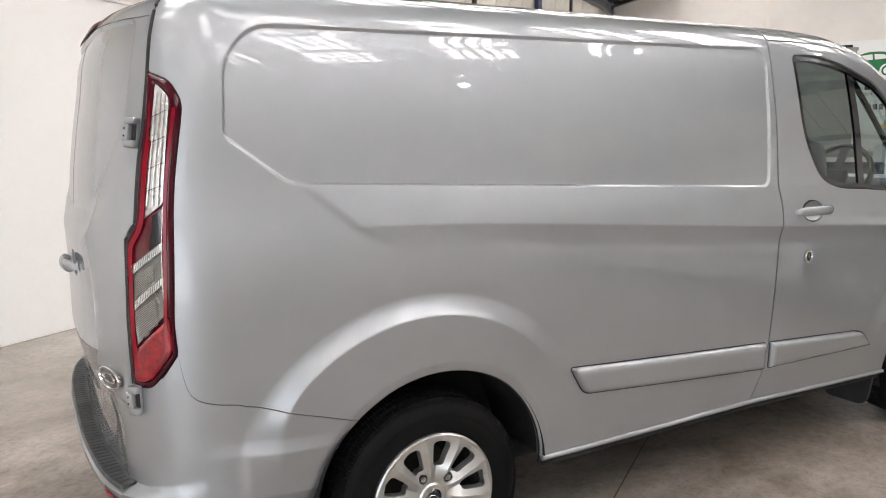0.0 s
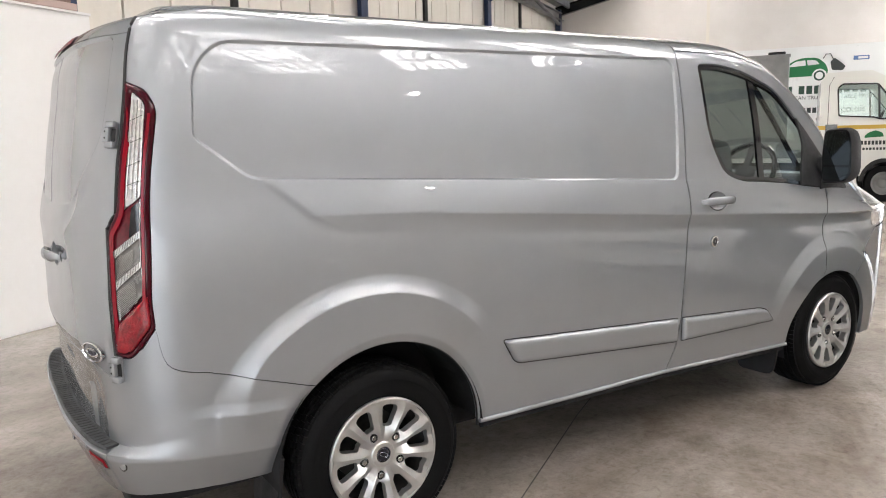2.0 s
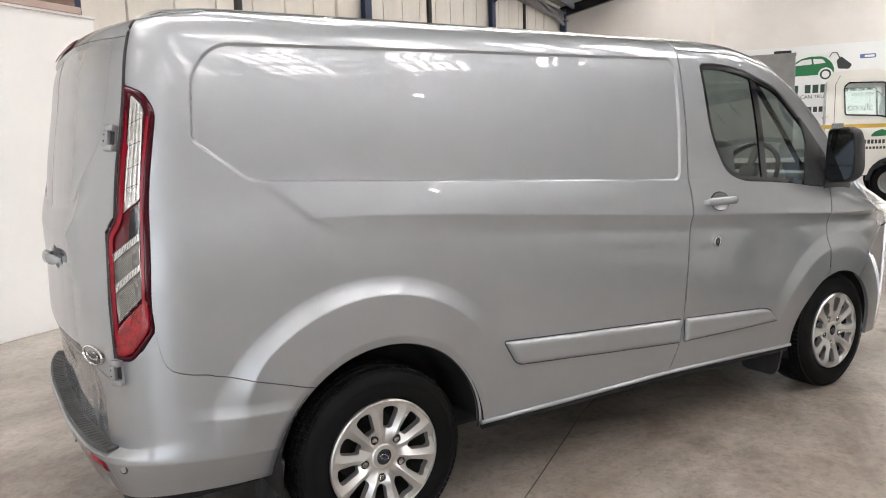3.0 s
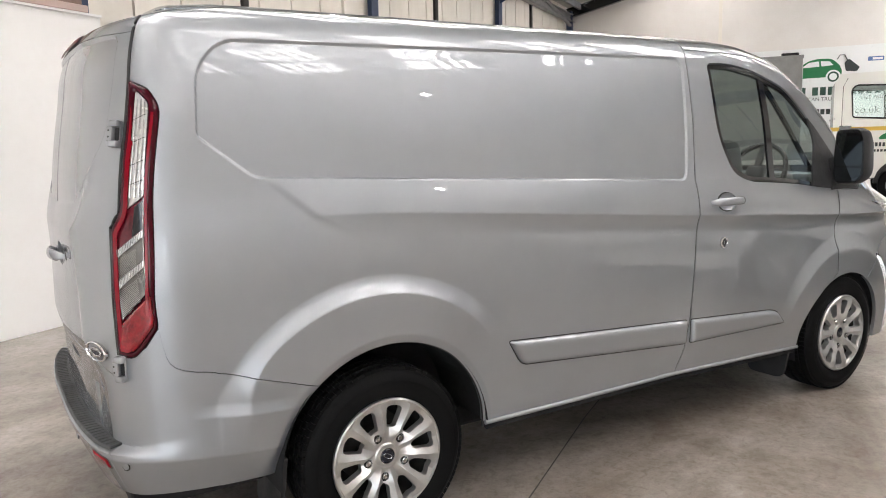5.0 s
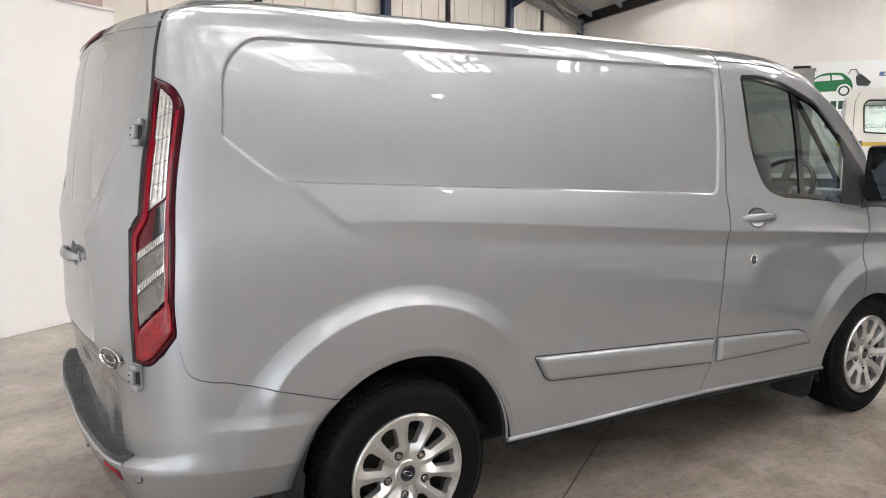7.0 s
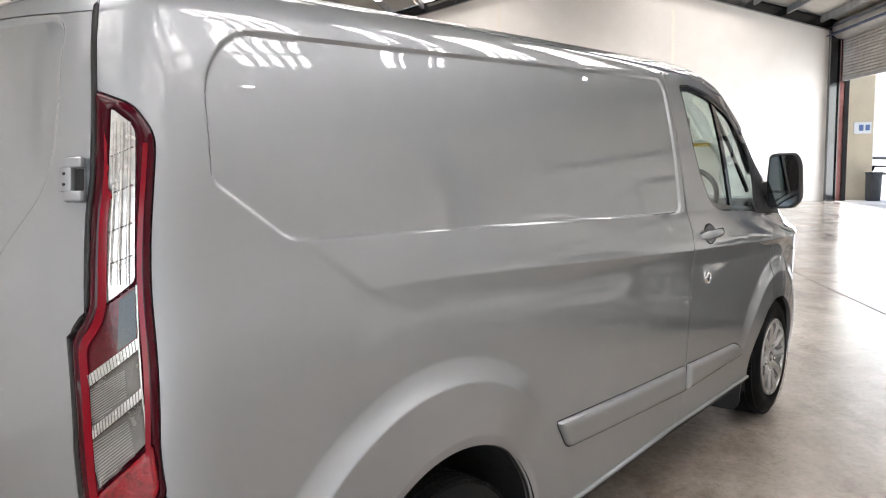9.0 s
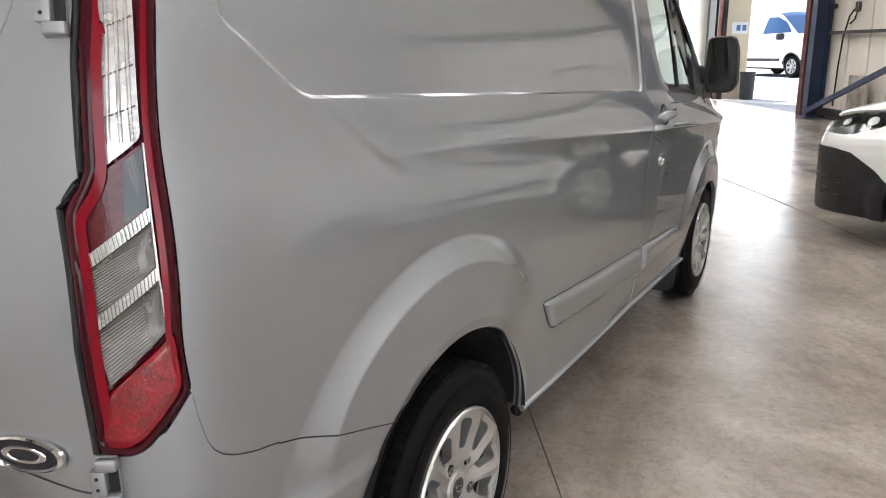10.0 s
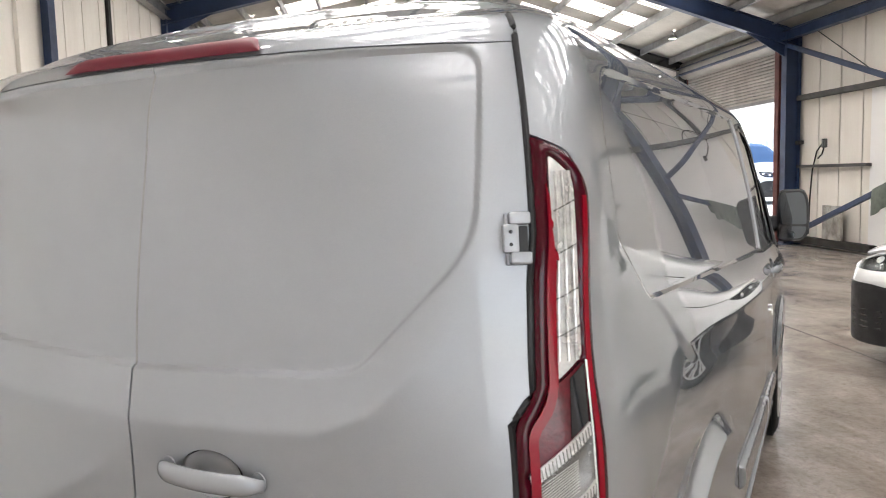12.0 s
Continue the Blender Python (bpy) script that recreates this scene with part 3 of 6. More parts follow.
# outlines on the body, in (a, v)
SIDE_PRESS = rounded([(-0.408, 1.366), (1.622, 1.266), (1.718, 1.795), (1.688, 1.838), (-0.470, 1.818), (-0.562, 1.72), (-0.580, 1.505)], [.03, .045, .06, .05, .10, .06, .02])
TAIL_PRESS = rounded([(-0.862, 1.834), (-0.930, 1.505), (-1.165, 1.302), (-1.24, 1.291), (-1.72, 1.269), (-1.72, 1.840)], [.05, .07, .06, .03, .004, .004])
LAMP = rounded([(-0.815, 1.682), (-0.738, 1.655), (-0.696, 1.598), (-0.735, 1.366), (-0.760, 1.0), (-0.752, 0.912), (-0.842, 0.810), (-0.906, 0.818), (-0.917, 1.018), (-0.908, 1.222), (-0.862, 1.272), (-0.842, 1.45), (-0.828, 1.52)], [.004, .02, .05, .3, .2, .02, .03, .01, .2, .05, .05, .2, .2])
ARCH_R, ARCH_F = (0.035, 0.335, 0.418), (2.925, 0.300, 0.385)
DOOR_SEAM = [(1.765, 2.6), (1.758, 1.886), (1.715, 1.55), (1.674, 1.264), (1.662, 1.108), (1.650, 0.85), (1.632, 0.598), (1.604, 0.47), (1.548, 0.352), (1.54, 0.2)]


_g = np.linspace(.2, 1.8, 321)
_o = np.interp(_g, [.30, .55, .70, .80, .90, 1.0, 1.1, 1.25, 1.67], [.0, .0, .004, .018, .050, .051, .043, .035, .031])
OUT = (_g, np.convolve(np.pad(_o, 15, mode="edge"), np.hanning(31) / np.hanning(31).sum(), mode="valid"))


_a = np.linspace(-1, 3.2, 421)
_v = np.interp(_a, [-1, -.29, .09, .87, 1.64, 2.45, 2.85, 3.2], [1.236, 1.232, 1.220, 1.162, 1.102, 1.052, 1.032, 1.02])
LO_A, LO_V = _a, np.convolve(np.pad(_v, 30, mode="edge"), np.hanning(61) / np.hanning(61).sum(), mode="valid")


def relief(a, v, x, y, z):
    """How far the pressings stand out of, or lie in, the plain form."""
    d = np.zeros(a.shape)
    flank = a > -0.70
    # pressed side panel
    s = poly_sdf(a, v, SIDE_PRESS)
    d += np.where(flank, -0.0085 * ease((0.003 - s) / 0.0095), 0)
    # shoulder under it: a facet that falls outward to a crease, undercut below
    up, lo = np.interp(a, [-.41, 1.61, 2.9], [1.366, 1.27, 1.205]), np.interp(a, LO_A, LO_V)
    t = (v - lo) / (up - lo)
    above = 1 - .25 * t - .75 * np.clip(t, 0, None) ** 1.9
    above = np.where(t > 1, 0, above)
    below = np.where(v < lo, np.clip(1 + (v - lo) / .085, 0, 1) ** 2, 1 + 2 * (v - lo) / .085)
    h = np.clip(.5 + .5 * (below - above) / .07, 0, 1)
    ridge = below + (above - below) * h - .07 * h * (1 - h)
    fade = ease((a + .405 - (1.373 - v) * 1.13) / (0.048 + .9 * np.clip(lo - v, 0, .2))) * ease((3.6 - a) / 0.35)
    d += np.where(flank, 0.0185 * ridge * fade * (.42 + .58 * ease((a + .36) / 1.1)), 0)
    # flared wheel arches
    for (cx, cz, rad), reach, rise in ((ARCH_R, 0.652, 0.032), (ARCH_F, 0.60, 0.024)):
        cx = cx - 0.035 if rad == ARCH_R[2] else cx
        r, ang = np.hypot(a - cx, v - cz), np.degrees(np.arctan2(v - cz, a - cx))
        soft = (0.066 if rad == ARCH_R[2] else .085) + 0.08 * ease((.80 - v) / .34) * (a < 0)
        fl = np.clip((reach + 0.02 - r) / soft, 0, 1) ** 1.5
        if rad == ARCH_R[2]:
            fl = fl * ease((ang - 34) / 32) * ease((a + .75) / .12)
        else:
            fl = fl * ease((168 - ang) / 40)
        if rad == ARCH_R[2]:
            fl = fl * np.where(a < 0, ease((v - .44) / .26), 1)
        d += np.where(flank & (ang > -40), rise * fl, 0)
    # ledge on the bumper's corner
    edge = np.interp(a, [-.75, -.45, -.30], [.610, .596, .588])
    up = np.clip((edge + .040 - v) / .040, 0, 1)
    d += 0.016 * up * np.sqrt(up) * ease((a + .74) / .22) * ease((-.26 - a) / .14)
    # turned lip round the rear arch
    r = np.hypot(a - ARCH_R[0], v - ARCH_R[1])
    d -= np.where(flank & (a > -.5) & (a < .6), 0.30 * np.clip(ARCH_R[2] + .032 - r, 0, .05), 0)
    # tail doors
    tail = a < -0.76
    s = poly_sdf(a, v, TAIL_PRESS)
    d += np.where(tail, -0.010 * ease((0.003 - s) / 0.012), 0)
    lo = np.interp(-a, [.90, 1.03, 1.15, 1.247, 1.43, 1.67], [1.41, 1.325, 1.236, 1.198, 1.188, 1.179])
    up = np.interp(-a, [.94, 1.02, 1.11, 1.20, 1.374, 1.67], [1.490, 1.415, 1.343, 1.298, 1.283, 1.272])
    t = (v - lo) / (up - lo)
    above = np.where(t > 0, np.clip(1 - t, 0, 1) ** 1.2, 1 - 1.2 * t)
    below = np.where(v < lo, np.clip(1 + (v - lo) / .26, 0, 1) ** 2, 1 + 2 * (v - lo) / .26)
    h = np.clip(.5 + .5 * (below - above) / .16, 0, 1)
    ridge = below + (above - below) * h - .16 * h * (1 - h)
    d += np.where(tail, 0.0125 * ridge * ease((-a - .95) / .16), 0)
    low = np.interp(-a, [.93, 1.05, 1.2, 1.67], [.775, .815, .83, .84])
    d += np.where(tail, -0.030 * ease((low - v) / 0.16) * ease((-a - .93) / .22), 0)
    # the bumper stands out below the step and runs out along the side
    out = np.interp(-a, *OUT)
    t = ease((-a - .62) / .31)
    start, span = .560 - .048 * t, .090 - .079 * t
    more = out - d
    d += ease((start - v) / span) * (more + np.sqrt(more**2 + .012**2)) / 2 * ease((-a - .32) / .2)
    crease = np.interp(-a, [.20, .37, .69, .95, 1.67], [.445, .455, .474, .482, .478])
    d -= 0.36 * np.clip(crease - v, 0, .16) * (a < -.10)
    return d


def body_points(a, v, lift=0.0):
    e = 0.004
    p = form(a, v)
    da, dv = form(a + e, v) - form(a - e, v), form(a, v + e) - form(a, v - e)
    n = np.cross(da, dv)
    n /= np.linalg.norm(n, axis=-1, keepdims=True) + 1e-9
    d = relief(a, v, p[..., 0], p[..., 1], p[..., 2]) + lift
    return p + n * d[..., None], n


def skin(name, a0, a1, v0, v1, inside, material, parent, step=0.011, gap=0.003, depth=0.02, lift=0.0, label="", mirror=False, vstep=None, dome=None, shape=None, middle=None, smooth=32, follow=None):
    """A body panel: the part of the form where inside(a, v) is negative, with clean cut and returned edges."""
    na, nv = max(2, int(round((a1 - a0) / step)) + 1), max(2, int(round((v1 - v0) / (vstep or step))) + 1)
    A, V = np.meshgrid(np.linspace(a0, a1, na), np.linspace(v0, v1, nv), indexing="ij")
    if follow:
        V = V + follow(A, V)
    F = inside(A, V) + gap
    idx = np.arange(na * nv).reshape(na, nv)
    quads = np.stack([idx[:-1, :-1], idx[1:, :-1], idx[1:, 1:], idx[:-1, 1:]], -1).reshape(-1, 4)
    fin = F.ravel() < 0
    keep = quads[fin[quads].any(1)]
    af, vf = A.ravel().copy(), V.ravel().copy()
    out = ~fin
    out_used = np.zeros(na * nv, bool)
    out_used[np.unique(keep)] = True
    k = np.where(out & out_used)[0]
    for _ in range(4):
        f0 = inside(af[k], vf[k]) + gap
        e = 0.0015
        ga = (inside(af[k] + e, vf[k]) - inside(af[k] - e, vf[k])) / (2 * e)
        gv = (inside(af[k], vf[k] + e) - inside(af[k], vf[k] - e)) / (2 * e)
        g2 = np.maximum(ga * ga + gv * gv, 0.15)
        mv = np.clip(f0, -step * 1.6, step * 1.6)
        af[k] -= mv * ga / g2
        vf[k] -= mv * gv / g2
    af = np.clip(af, a0, a1)
    used = np.unique(keep)
    remap = -np.ones(na * nv, int)
    remap[used] = np.arange(len(used))
    faces = remap[keep]
    rise = lift
    if dome:
        rise = lift + dome[0] * np.sqrt(np.clip(1 - (1 - np.clip(-(inside(af[used], vf[used]) + gap) / dome[1], 0, 1)) ** 2, 0, 1))
    P, N = (shape or body_points)(af[used], vf[used], rise)
    # returned edges
    e_all = np.concatenate([faces[:, [i, (i + 1) % 4]] for i in range(4)])
    es = np.sort(e_all, 1)
    uniq, first, count = np.unique(es, axis=0, return_index=True, return_counts=True)
    rim = e_all[first[count == 1]]
    if middle is None:
        middle = abs(a0 - A_MID) < 1e-4
    if middle:
        on_mid = np.abs(P[:, 1]) < 0.004
        rim = rim[~(on_mid[rim].all(1))]
    rv = np.unique(rim)
    rmap = {int(v): len(P) + i for i, v in enumerate(rv)}
    verts = np.concatenate([P, P[rv] - N[rv] * depth])
    flist = [tuple(int(i) for i in f) for f in faces] + [(int(b), int(a), rmap[int(a)], rmap[int(b)]) for a, b in rim]
    clean = []
    for f in flist:
        q = [v for i, v in enumerate(f) if v != f[i - 1]]
        if len(q) > 2:
            clean.append(tuple(q))
    if mirror:
        verts = verts * np.array([1, -1, 1])
        clean = [f[::-1] for f in clean]
    return link_mesh(name, verts, clean, material, parent, label, smooth=smooth)


def arch_cut(a, v, arch):
    return arch[2] - np.hypot(a - arch[0], v - arch[1])


def seam_x(v):
    zz, xx = [p[1] for p in DOOR_SEAM][::-1], [p[0] for p in DOOR_SEAM][::-1]
    return np.interp(v, zz, xx)


def tail_seam(v):
    return np.interp(v, [.3, .80, 1.0, 1.225, 1.275, 1.45, 1.52, 1.68, 1.84, 1.906, 2.0, 2.06], [-.90, -.905, -.915, -.906, -.862, -.842, -.828, -.812, -.794, -.780, -.745, -.71])


def bumper_top(a):
    return np.interp(a, [-1.67, -1.3, -1.15, -1.03, -.94, -.915, -.903, -.80, -.752, -.743, -.733, -.722, -.705, -.68, -.64, -.55, -.45, -.35, -.252, -.1], [.80, .795, .785, .768, .746, .744, .80, .85, .912, .858, .818, .796, .781, .770, .760, .738, .710, .680, .648, .60])


SPLIT = -.932


FRONT_SEAM = ([.2, .62, .70, .80, .96, 1.15, 1.25, 1.9], [2.66, 2.72, 2.825, 2.82, 2.803, 2.83, 2.86, 3.05])


def oval(a, v, ca, cv, ra, rv):
    return (np.sqrt(((a - ca) / ra) ** 2 + ((v - cv) / rv) ** 2 + 1e-9) - 1) * min(ra, rv)


def side_panel_in(a, v):
    f = np.maximum(a - seam_x(v), tail_seam(v) - a)
    f = np.maximum(f, 0.352 - v)
    f = np.maximum(f, np.where(a < 0.1, (bumper_top(a) - v) * .97, -1))
    f = np.maximum(f, arch_cut(a, v, ARCH_R))
    f = np.maximum(f, v - 2.06)
    return np.maximum(f, -poly_sdf(a, v, LAMP))


def bumper_in(a, v):
    f = np.maximum((v - bumper_top(a)) * .97, 0.335 - v)
    f = np.maximum(f, a + 0.12)
    f = np.maximum(f, arch_cut(a, v, ARCH_R))
    f = np.maximum(f, np.minimum(SPLIT - a, .5135 - v))
    return np.maximum(f, -poly_sdf(a, v, LAMP))


def beam_in(a, v):
    return np.maximum(np.maximum(a - SPLIT, v - .5135), .335 - v)


def blank_tail_door_in(a, v):
    f = np.maximum(a - tail_seam(v), v - np.interp(-a, [.7, .86, 1.3, 1.7], [1.845, 1.838, 1.846, 1.85]))
    f = np.maximum(f, A_MID - a - .0018)
    return np.maximum(np.maximum(f, bumper_top(a) - v), -poly_sdf(a, v, LAMP))


def tail_door_in(a, v):
    return np.maximum(blank_tail_door_in(a, v), -oval(a, v, -1.475, 1.098, .066, .041))


def roof_in(a, v):
    lo = np.interp(a, [A_MID, -1.3, -.86, -.794, -.780, -.745, -.71, 1.76, 1.77, 3.5], [1.85, 1.846, 1.838, 1.84, 1.906, 2.0, 2.06, 2.06, 1.888, 1.888])
    f = lo - v
    # windscreen and everything ahead of it are cut away
    f = np.maximum(f, np.where(v > 1.945, a - 2.32, a - 3.16))
    return f


DOOR_WINDOW = rounded([(1.900, 1.815), (2.06, 1.822), (2.31, 1.79), (2.562, 1.744), (2.754, 1.612), (2.922, 1.444), (2.80, 1.222), (2.574, 1.220), (2.09, 1.240), (1.965, 1.285), (1.882, 1.47)], [.03, .2, .2, .1, .1, .06, .05, .1, .08, .08, .2])


def blank_door_in(a, v):
    fx = np.interp(v, *FRONT_SEAM)
    f = np.maximum(seam_x(v) - a, a - fx)
    f = np.maximum(f, np.maximum(v - 1.886, 0.352 - v - (a - 1.6) * .04))
    f = np.maximum(f, arch_cut(a, v, ARCH_F))
    return np.maximum(f, -poly_sdf(a, v, DOOR_WINDOW))


def door_in(a, v):
    return np.maximum(blank_door_in(a, v), -oval(a, v, 1.868, 1.151, .066, .041))


def nose_seam(a):
    return np.interp(a, [3.0, 3.13, 3.19, 3.37, 3.45, 3.97], [.45, .62, .684, .852, .895, .94])


def wing_in(a, v):
    fx = np.interp(v, *FRONT_SEAM)
    f = np.maximum(fx - a, v - np.interp(a, [2.8, 3.0, 3.3, 3.6, 3.9], [1.27, 1.30, 1.40, 1.42, 1.42]))
    f = np.maximum(f, np.maximum(0.36 - v, a - 3.93))
    f = np.maximum(f, (nose_seam(a) - v) * .6)
    return np.maximum(f, arch_cut(a, v, ARCH_F))


def front_bumper_in(a, v):
    f = np.maximum(3.06 - a, np.maximum((v - nose_seam(a)) * .6, .25 - v))
    return np.maximum(f, arch_cut(a, v, ARCH_F))


def bonnet_in(a, v):
    return np.maximum(np.interp(a, [2.8, 3.0, 3.3, 3.6, 3.9], [1.27, 1.30, 1.40, 1.42, 1.42]) - v, np.maximum(3.12 - a + (v > 1.9) * .25, a - 3.955))


def press_rows(a, v):
    """Lets the rows of the side panel's mesh run along the lower edge of its pressing."""
    return (np.interp(a, [-.408, 1.622], [1.366, 1.266]) - 1.316) * ease(1 - np.abs(v - 1.316) / .45)


van = base("panel_van", "clean silver panel van with alloy wheels, parked in the hall", "van")
for flip in (False, True):
    skin("side_panel", -0.95, 1.80, 0.33, 2.07, side_panel_in, SILVER, van, gap=.002, mirror=flip, follow=press_rows, step=0.014 if flip else 0.0038, label="silver pressed side panel")
    skin("roof_panel", A_MID, 3.2, 1.83, 2.75, roof_in, SILVER, van, step=0.012, gap=0.0, mirror=flip)
    skin("tail_door", A_MID - .02, -0.70, 0.70, 1.86, blank_tail_door_in if flip else tail_door_in, SILVER, van, mirror=flip, step=0.006 if flip else 0.0033, label="silver rear door without windows")
    skin("bumper_corner", A_MID, -0.10, 0.32, 0.95, bumper_in, SILVER, van, mirror=flip, step=0.009, vstep=0.0045, gap=0.0010)
    skin("bumper_beam", A_MID, -0.90, 0.32, 0.53, beam_in, SILVER, van, mirror=flip, step=0.012, vstep=0.0045, gap=0.0012, label="silver rear bumper beam")
    skin("front_door", 1.50, 3.10, 0.30, 1.90, blank_door_in if flip else door_in, SILVER, van, mirror=flip, step=0.014 if flip else 0.006, gap=0.0048, label="silver front door")
    skin("front_wing", 2.62, 3.95, 0.34, 1.45, wing_in, SILVER, van, mirror=flip, step=0.014)
    skin("front_bumper", 3.05, 3.96, 0.25, 0.98, front_bumper_in, SILVER, van, mirror=flip, step=0.016)
    skin("bonnet", 3.0, 3.96, 1.26, 2.75, bonnet_in, SILVER, van, mirror=flip, step=0.016, gap=0.002)

# dark shell behind the shut lines, wheel housings and floor
for flip in (False, True):
    skin("inner_shell", A_MID, 1.78, 0.36, 1.99, lambda a, v: np.maximum(np.maximum(.37 - v, arch_cut(a, v, (ARCH_R[0], ARCH_R[1], ARCH_R[2] + .012))), a - 1.775), ARCH_BLACK, van, step=0.03, gap=0, depth=0.001, lift=-0.026, mirror=flip)
    skin("inner_shell", 1.70, 3.9, 0.36, 1.90, lambda a, v: np.maximum(np.maximum(.37 - v, arch_cut(a, v, (ARCH_F[0], ARCH_F[1], ARCH_F[2] + .012))), np.maximum(np.where(v > 1.19, 1.72 - a + 0 * v, -1), np.where(v > 1.16, np.maximum(a - 3.9, .02 - 0 * a), -1))), ARCH_BLACK, van, step=0.03, gap=0, depth=0.001, lift=-0.026, mirror=flip)
part("underbody", box((-0.84, -0.72, 0.26), (3.6, 0.72, 0.36), 0.02), ARCH_BLACK, van)
part("bulkhead", box((1.60, -0.74, 0.36), (1.63, 0.74, 1.80), 0.01), LINER, van)
for cx, sgn in ((0.035, -1), (0.035, 1), (2.925, -1), (2.925, 1)):
    r = 0.43 if cx < 1 else 0.40
    bm = bmesh.new()
    rings = []
    for yy in (0.935, 0.60):
        rings.append([bm.verts.new((cx + r * math.cos(t), sgn * yy, 0.33 + r * math.sin(t))) for t in np.linspace(0.07 if cx < 1 else -.05, math.pi + 0.25, 40)])
    for i in range(39):
        bm.faces.new((rings[0][i], rings[0][i + 1], rings[1][i + 1], rings[1][i]))
    bm.faces.new(rings[1])
    part("wheel_housing", bm, ARCH_BLACK, van)


# ---------------- wheels ----------------
def wheel_parts(parent, tyre_r=0.336, rim_r=0.218, width=0.215, spokes=10, cover=False):
    """A road wheel with its outer face towards -y, hub at the parent's origin."""
    h = width / 2
    R0 = tyre_r - .009
    prof = [(-h + .008, rim_r + .004), (-h - .006, rim_r + .022), (-h - .010, rim_r + .055), (-h + .002, tyre_r - .030), (-h + .014, R0 - .008), (-h + .040, R0 - .001), (0, R0), (h - .040, R0 - .001), (h - .014, R0 - .008), (h - .002, tyre_r - .030), (h + .01, rim_r + .055), (h - .008, rim_r + .004)]
    part("tyre", lathe(prof, 72), RUBBER, parent, smooth=50)
    # five ribs of tread blocks with grooves between them
    bm = bmesh.new()
    for k in range(84):
        for row, (y0, y1) in enumerate(((-.093, -.062), (-.053, -.027), (-.018, .018), (.027, .053), (.062, .093))):
            a = 2 * math.pi * (k + 0.33 * row) / 84
            m = Matrix.Rotation(-a, 4, "Y")
            add_box(bm, (-.0112, y0, tyre_r - .016), (.0112, y1, tyre_r - (.004 if row in (0, 4) else 0)), 0, m)
    tagged(part("tread", bm, RUBBER, parent), kind="stuff")
    part("sidewall_ring", lathe([(-h - .0125, rim_r + .068), (-h - .0135, rim_r + .072), (-h - .0115, rim_r + .076)], 72), RUBBER, parent, smooth=50)
    part("rim", lathe([(-h + .012, rim_r + .004), (-h - .006, rim_r + .006), (-h - .012, rim_r + .001), (-h - .012, rim_r - .003), (-h + .030, rim_r - .006), (-h + .040, rim_r - .012)], 72), ALLOY, parent, smooth=40)
    part("barrel", lathe([(-h + .040, rim_r - .012), (-h + .06, rim_r - .020), (h - .02, rim_r - .022), (h - .01, rim_r + .004)], 48), BARREL, parent, "wheel barrel, coloured dark for the shade inside the wheel", smooth=40)
    part("brake_disc", lathe([(0.03, 0.04), (0.03, 0.140), (0.050, 0.140)], 40), BARREL, parent, smooth=40)
    # black disc added behind the spokes, for the shade in their openings
    part("dark_backing", lathe([(0.05, 0.001), (0.05, rim_r - .02)], 40), ARCH_BLACK, parent)
    return h


def spoke_mesh(rim_r, h, n, width_in, width_out, ridge):
    """All spokes' common shape: one spoke along +z, dished towards the hub."""
    bm = bmesh.new()
    rows = []
    for f in (0.0, 0.25, 0.5, 0.75, 1.0):
        r = 0.052 + (rim_r - 0.008 - 0.052) * f
        w = width_in + (width_out - width_in) * f ** 1.4
        y = -h + 0.030 - 0.018 * f - 0.008 * math.sin(math.pi * f)
        rows.append([bm.verts.new(c) for c in ((-w, y + .030, r), (-w, y + .006, r), (-w * .45, y - ridge * .4, r), (0, y - ridge, r), (w * .45, y - ridge * .4, r), (w, y + .006, r), (w, y + .030, r))])
    for a, b in zip(rows, rows[1:]):
        for i in range(6):
            bm.faces.new((a[i], a[i + 1], b[i + 1], b[i]))
    return bm


def spoke_face(parent, rim_r, h, side):
    """One tenth of the wheel's face: a ridged spoke flaring into the rim, half a window on either side, a nut's pocket on one."""
    half = math.pi / 10
    hole = rounded([(-.0170, .106), (.0170, .106), (.0350, .191), (-.0350, .191)], [.014, .014, .020, .020])

    def place(a, v):
        th = a / .15
        return v * np.sin(th), v * np.cos(th), np.abs(th) / half

    def inside(a, v):
        x, z, _ = place(a, v)
        f = np.full(a.shape, -1.0)
        for sg in (1, -1):
            c, s = math.cos(sg * half), math.sin(sg * half)
            lx, lz = x * c - z * s, x * s + z * c
            f = np.maximum(f, -poly_sdf(lx, lz, hole))
            if sg == side:
                f = np.maximum(f, .0165 - np.hypot(lx, lz - .079))
        return f

    def shape(a, v, lift):
        x, z, t = place(a, v)
        f = np.clip((v - .044) / (rim_r - .052), 0, 1)
        rise = .026 * ease((v - .046) / .06) * (1 - t) ** 1.0 * (1 - .45 * ease((v - .165) / .045))
        y = -h + .010 - .010 * f + .010 * np.sin(math.pi * f) - rise - lift
        return np.stack([x, y, z], -1), np.broadcast_to(np.array([0, -1.0, 0]), (len(x), 3))

    lim = .15 * half
    return skin("spoke", -lim, lim, .044, rim_r - .0045, inside, ALLOY, parent, step=.0042, gap=0.0, depth=.030, shape=shape, middle=False, smooth=38)


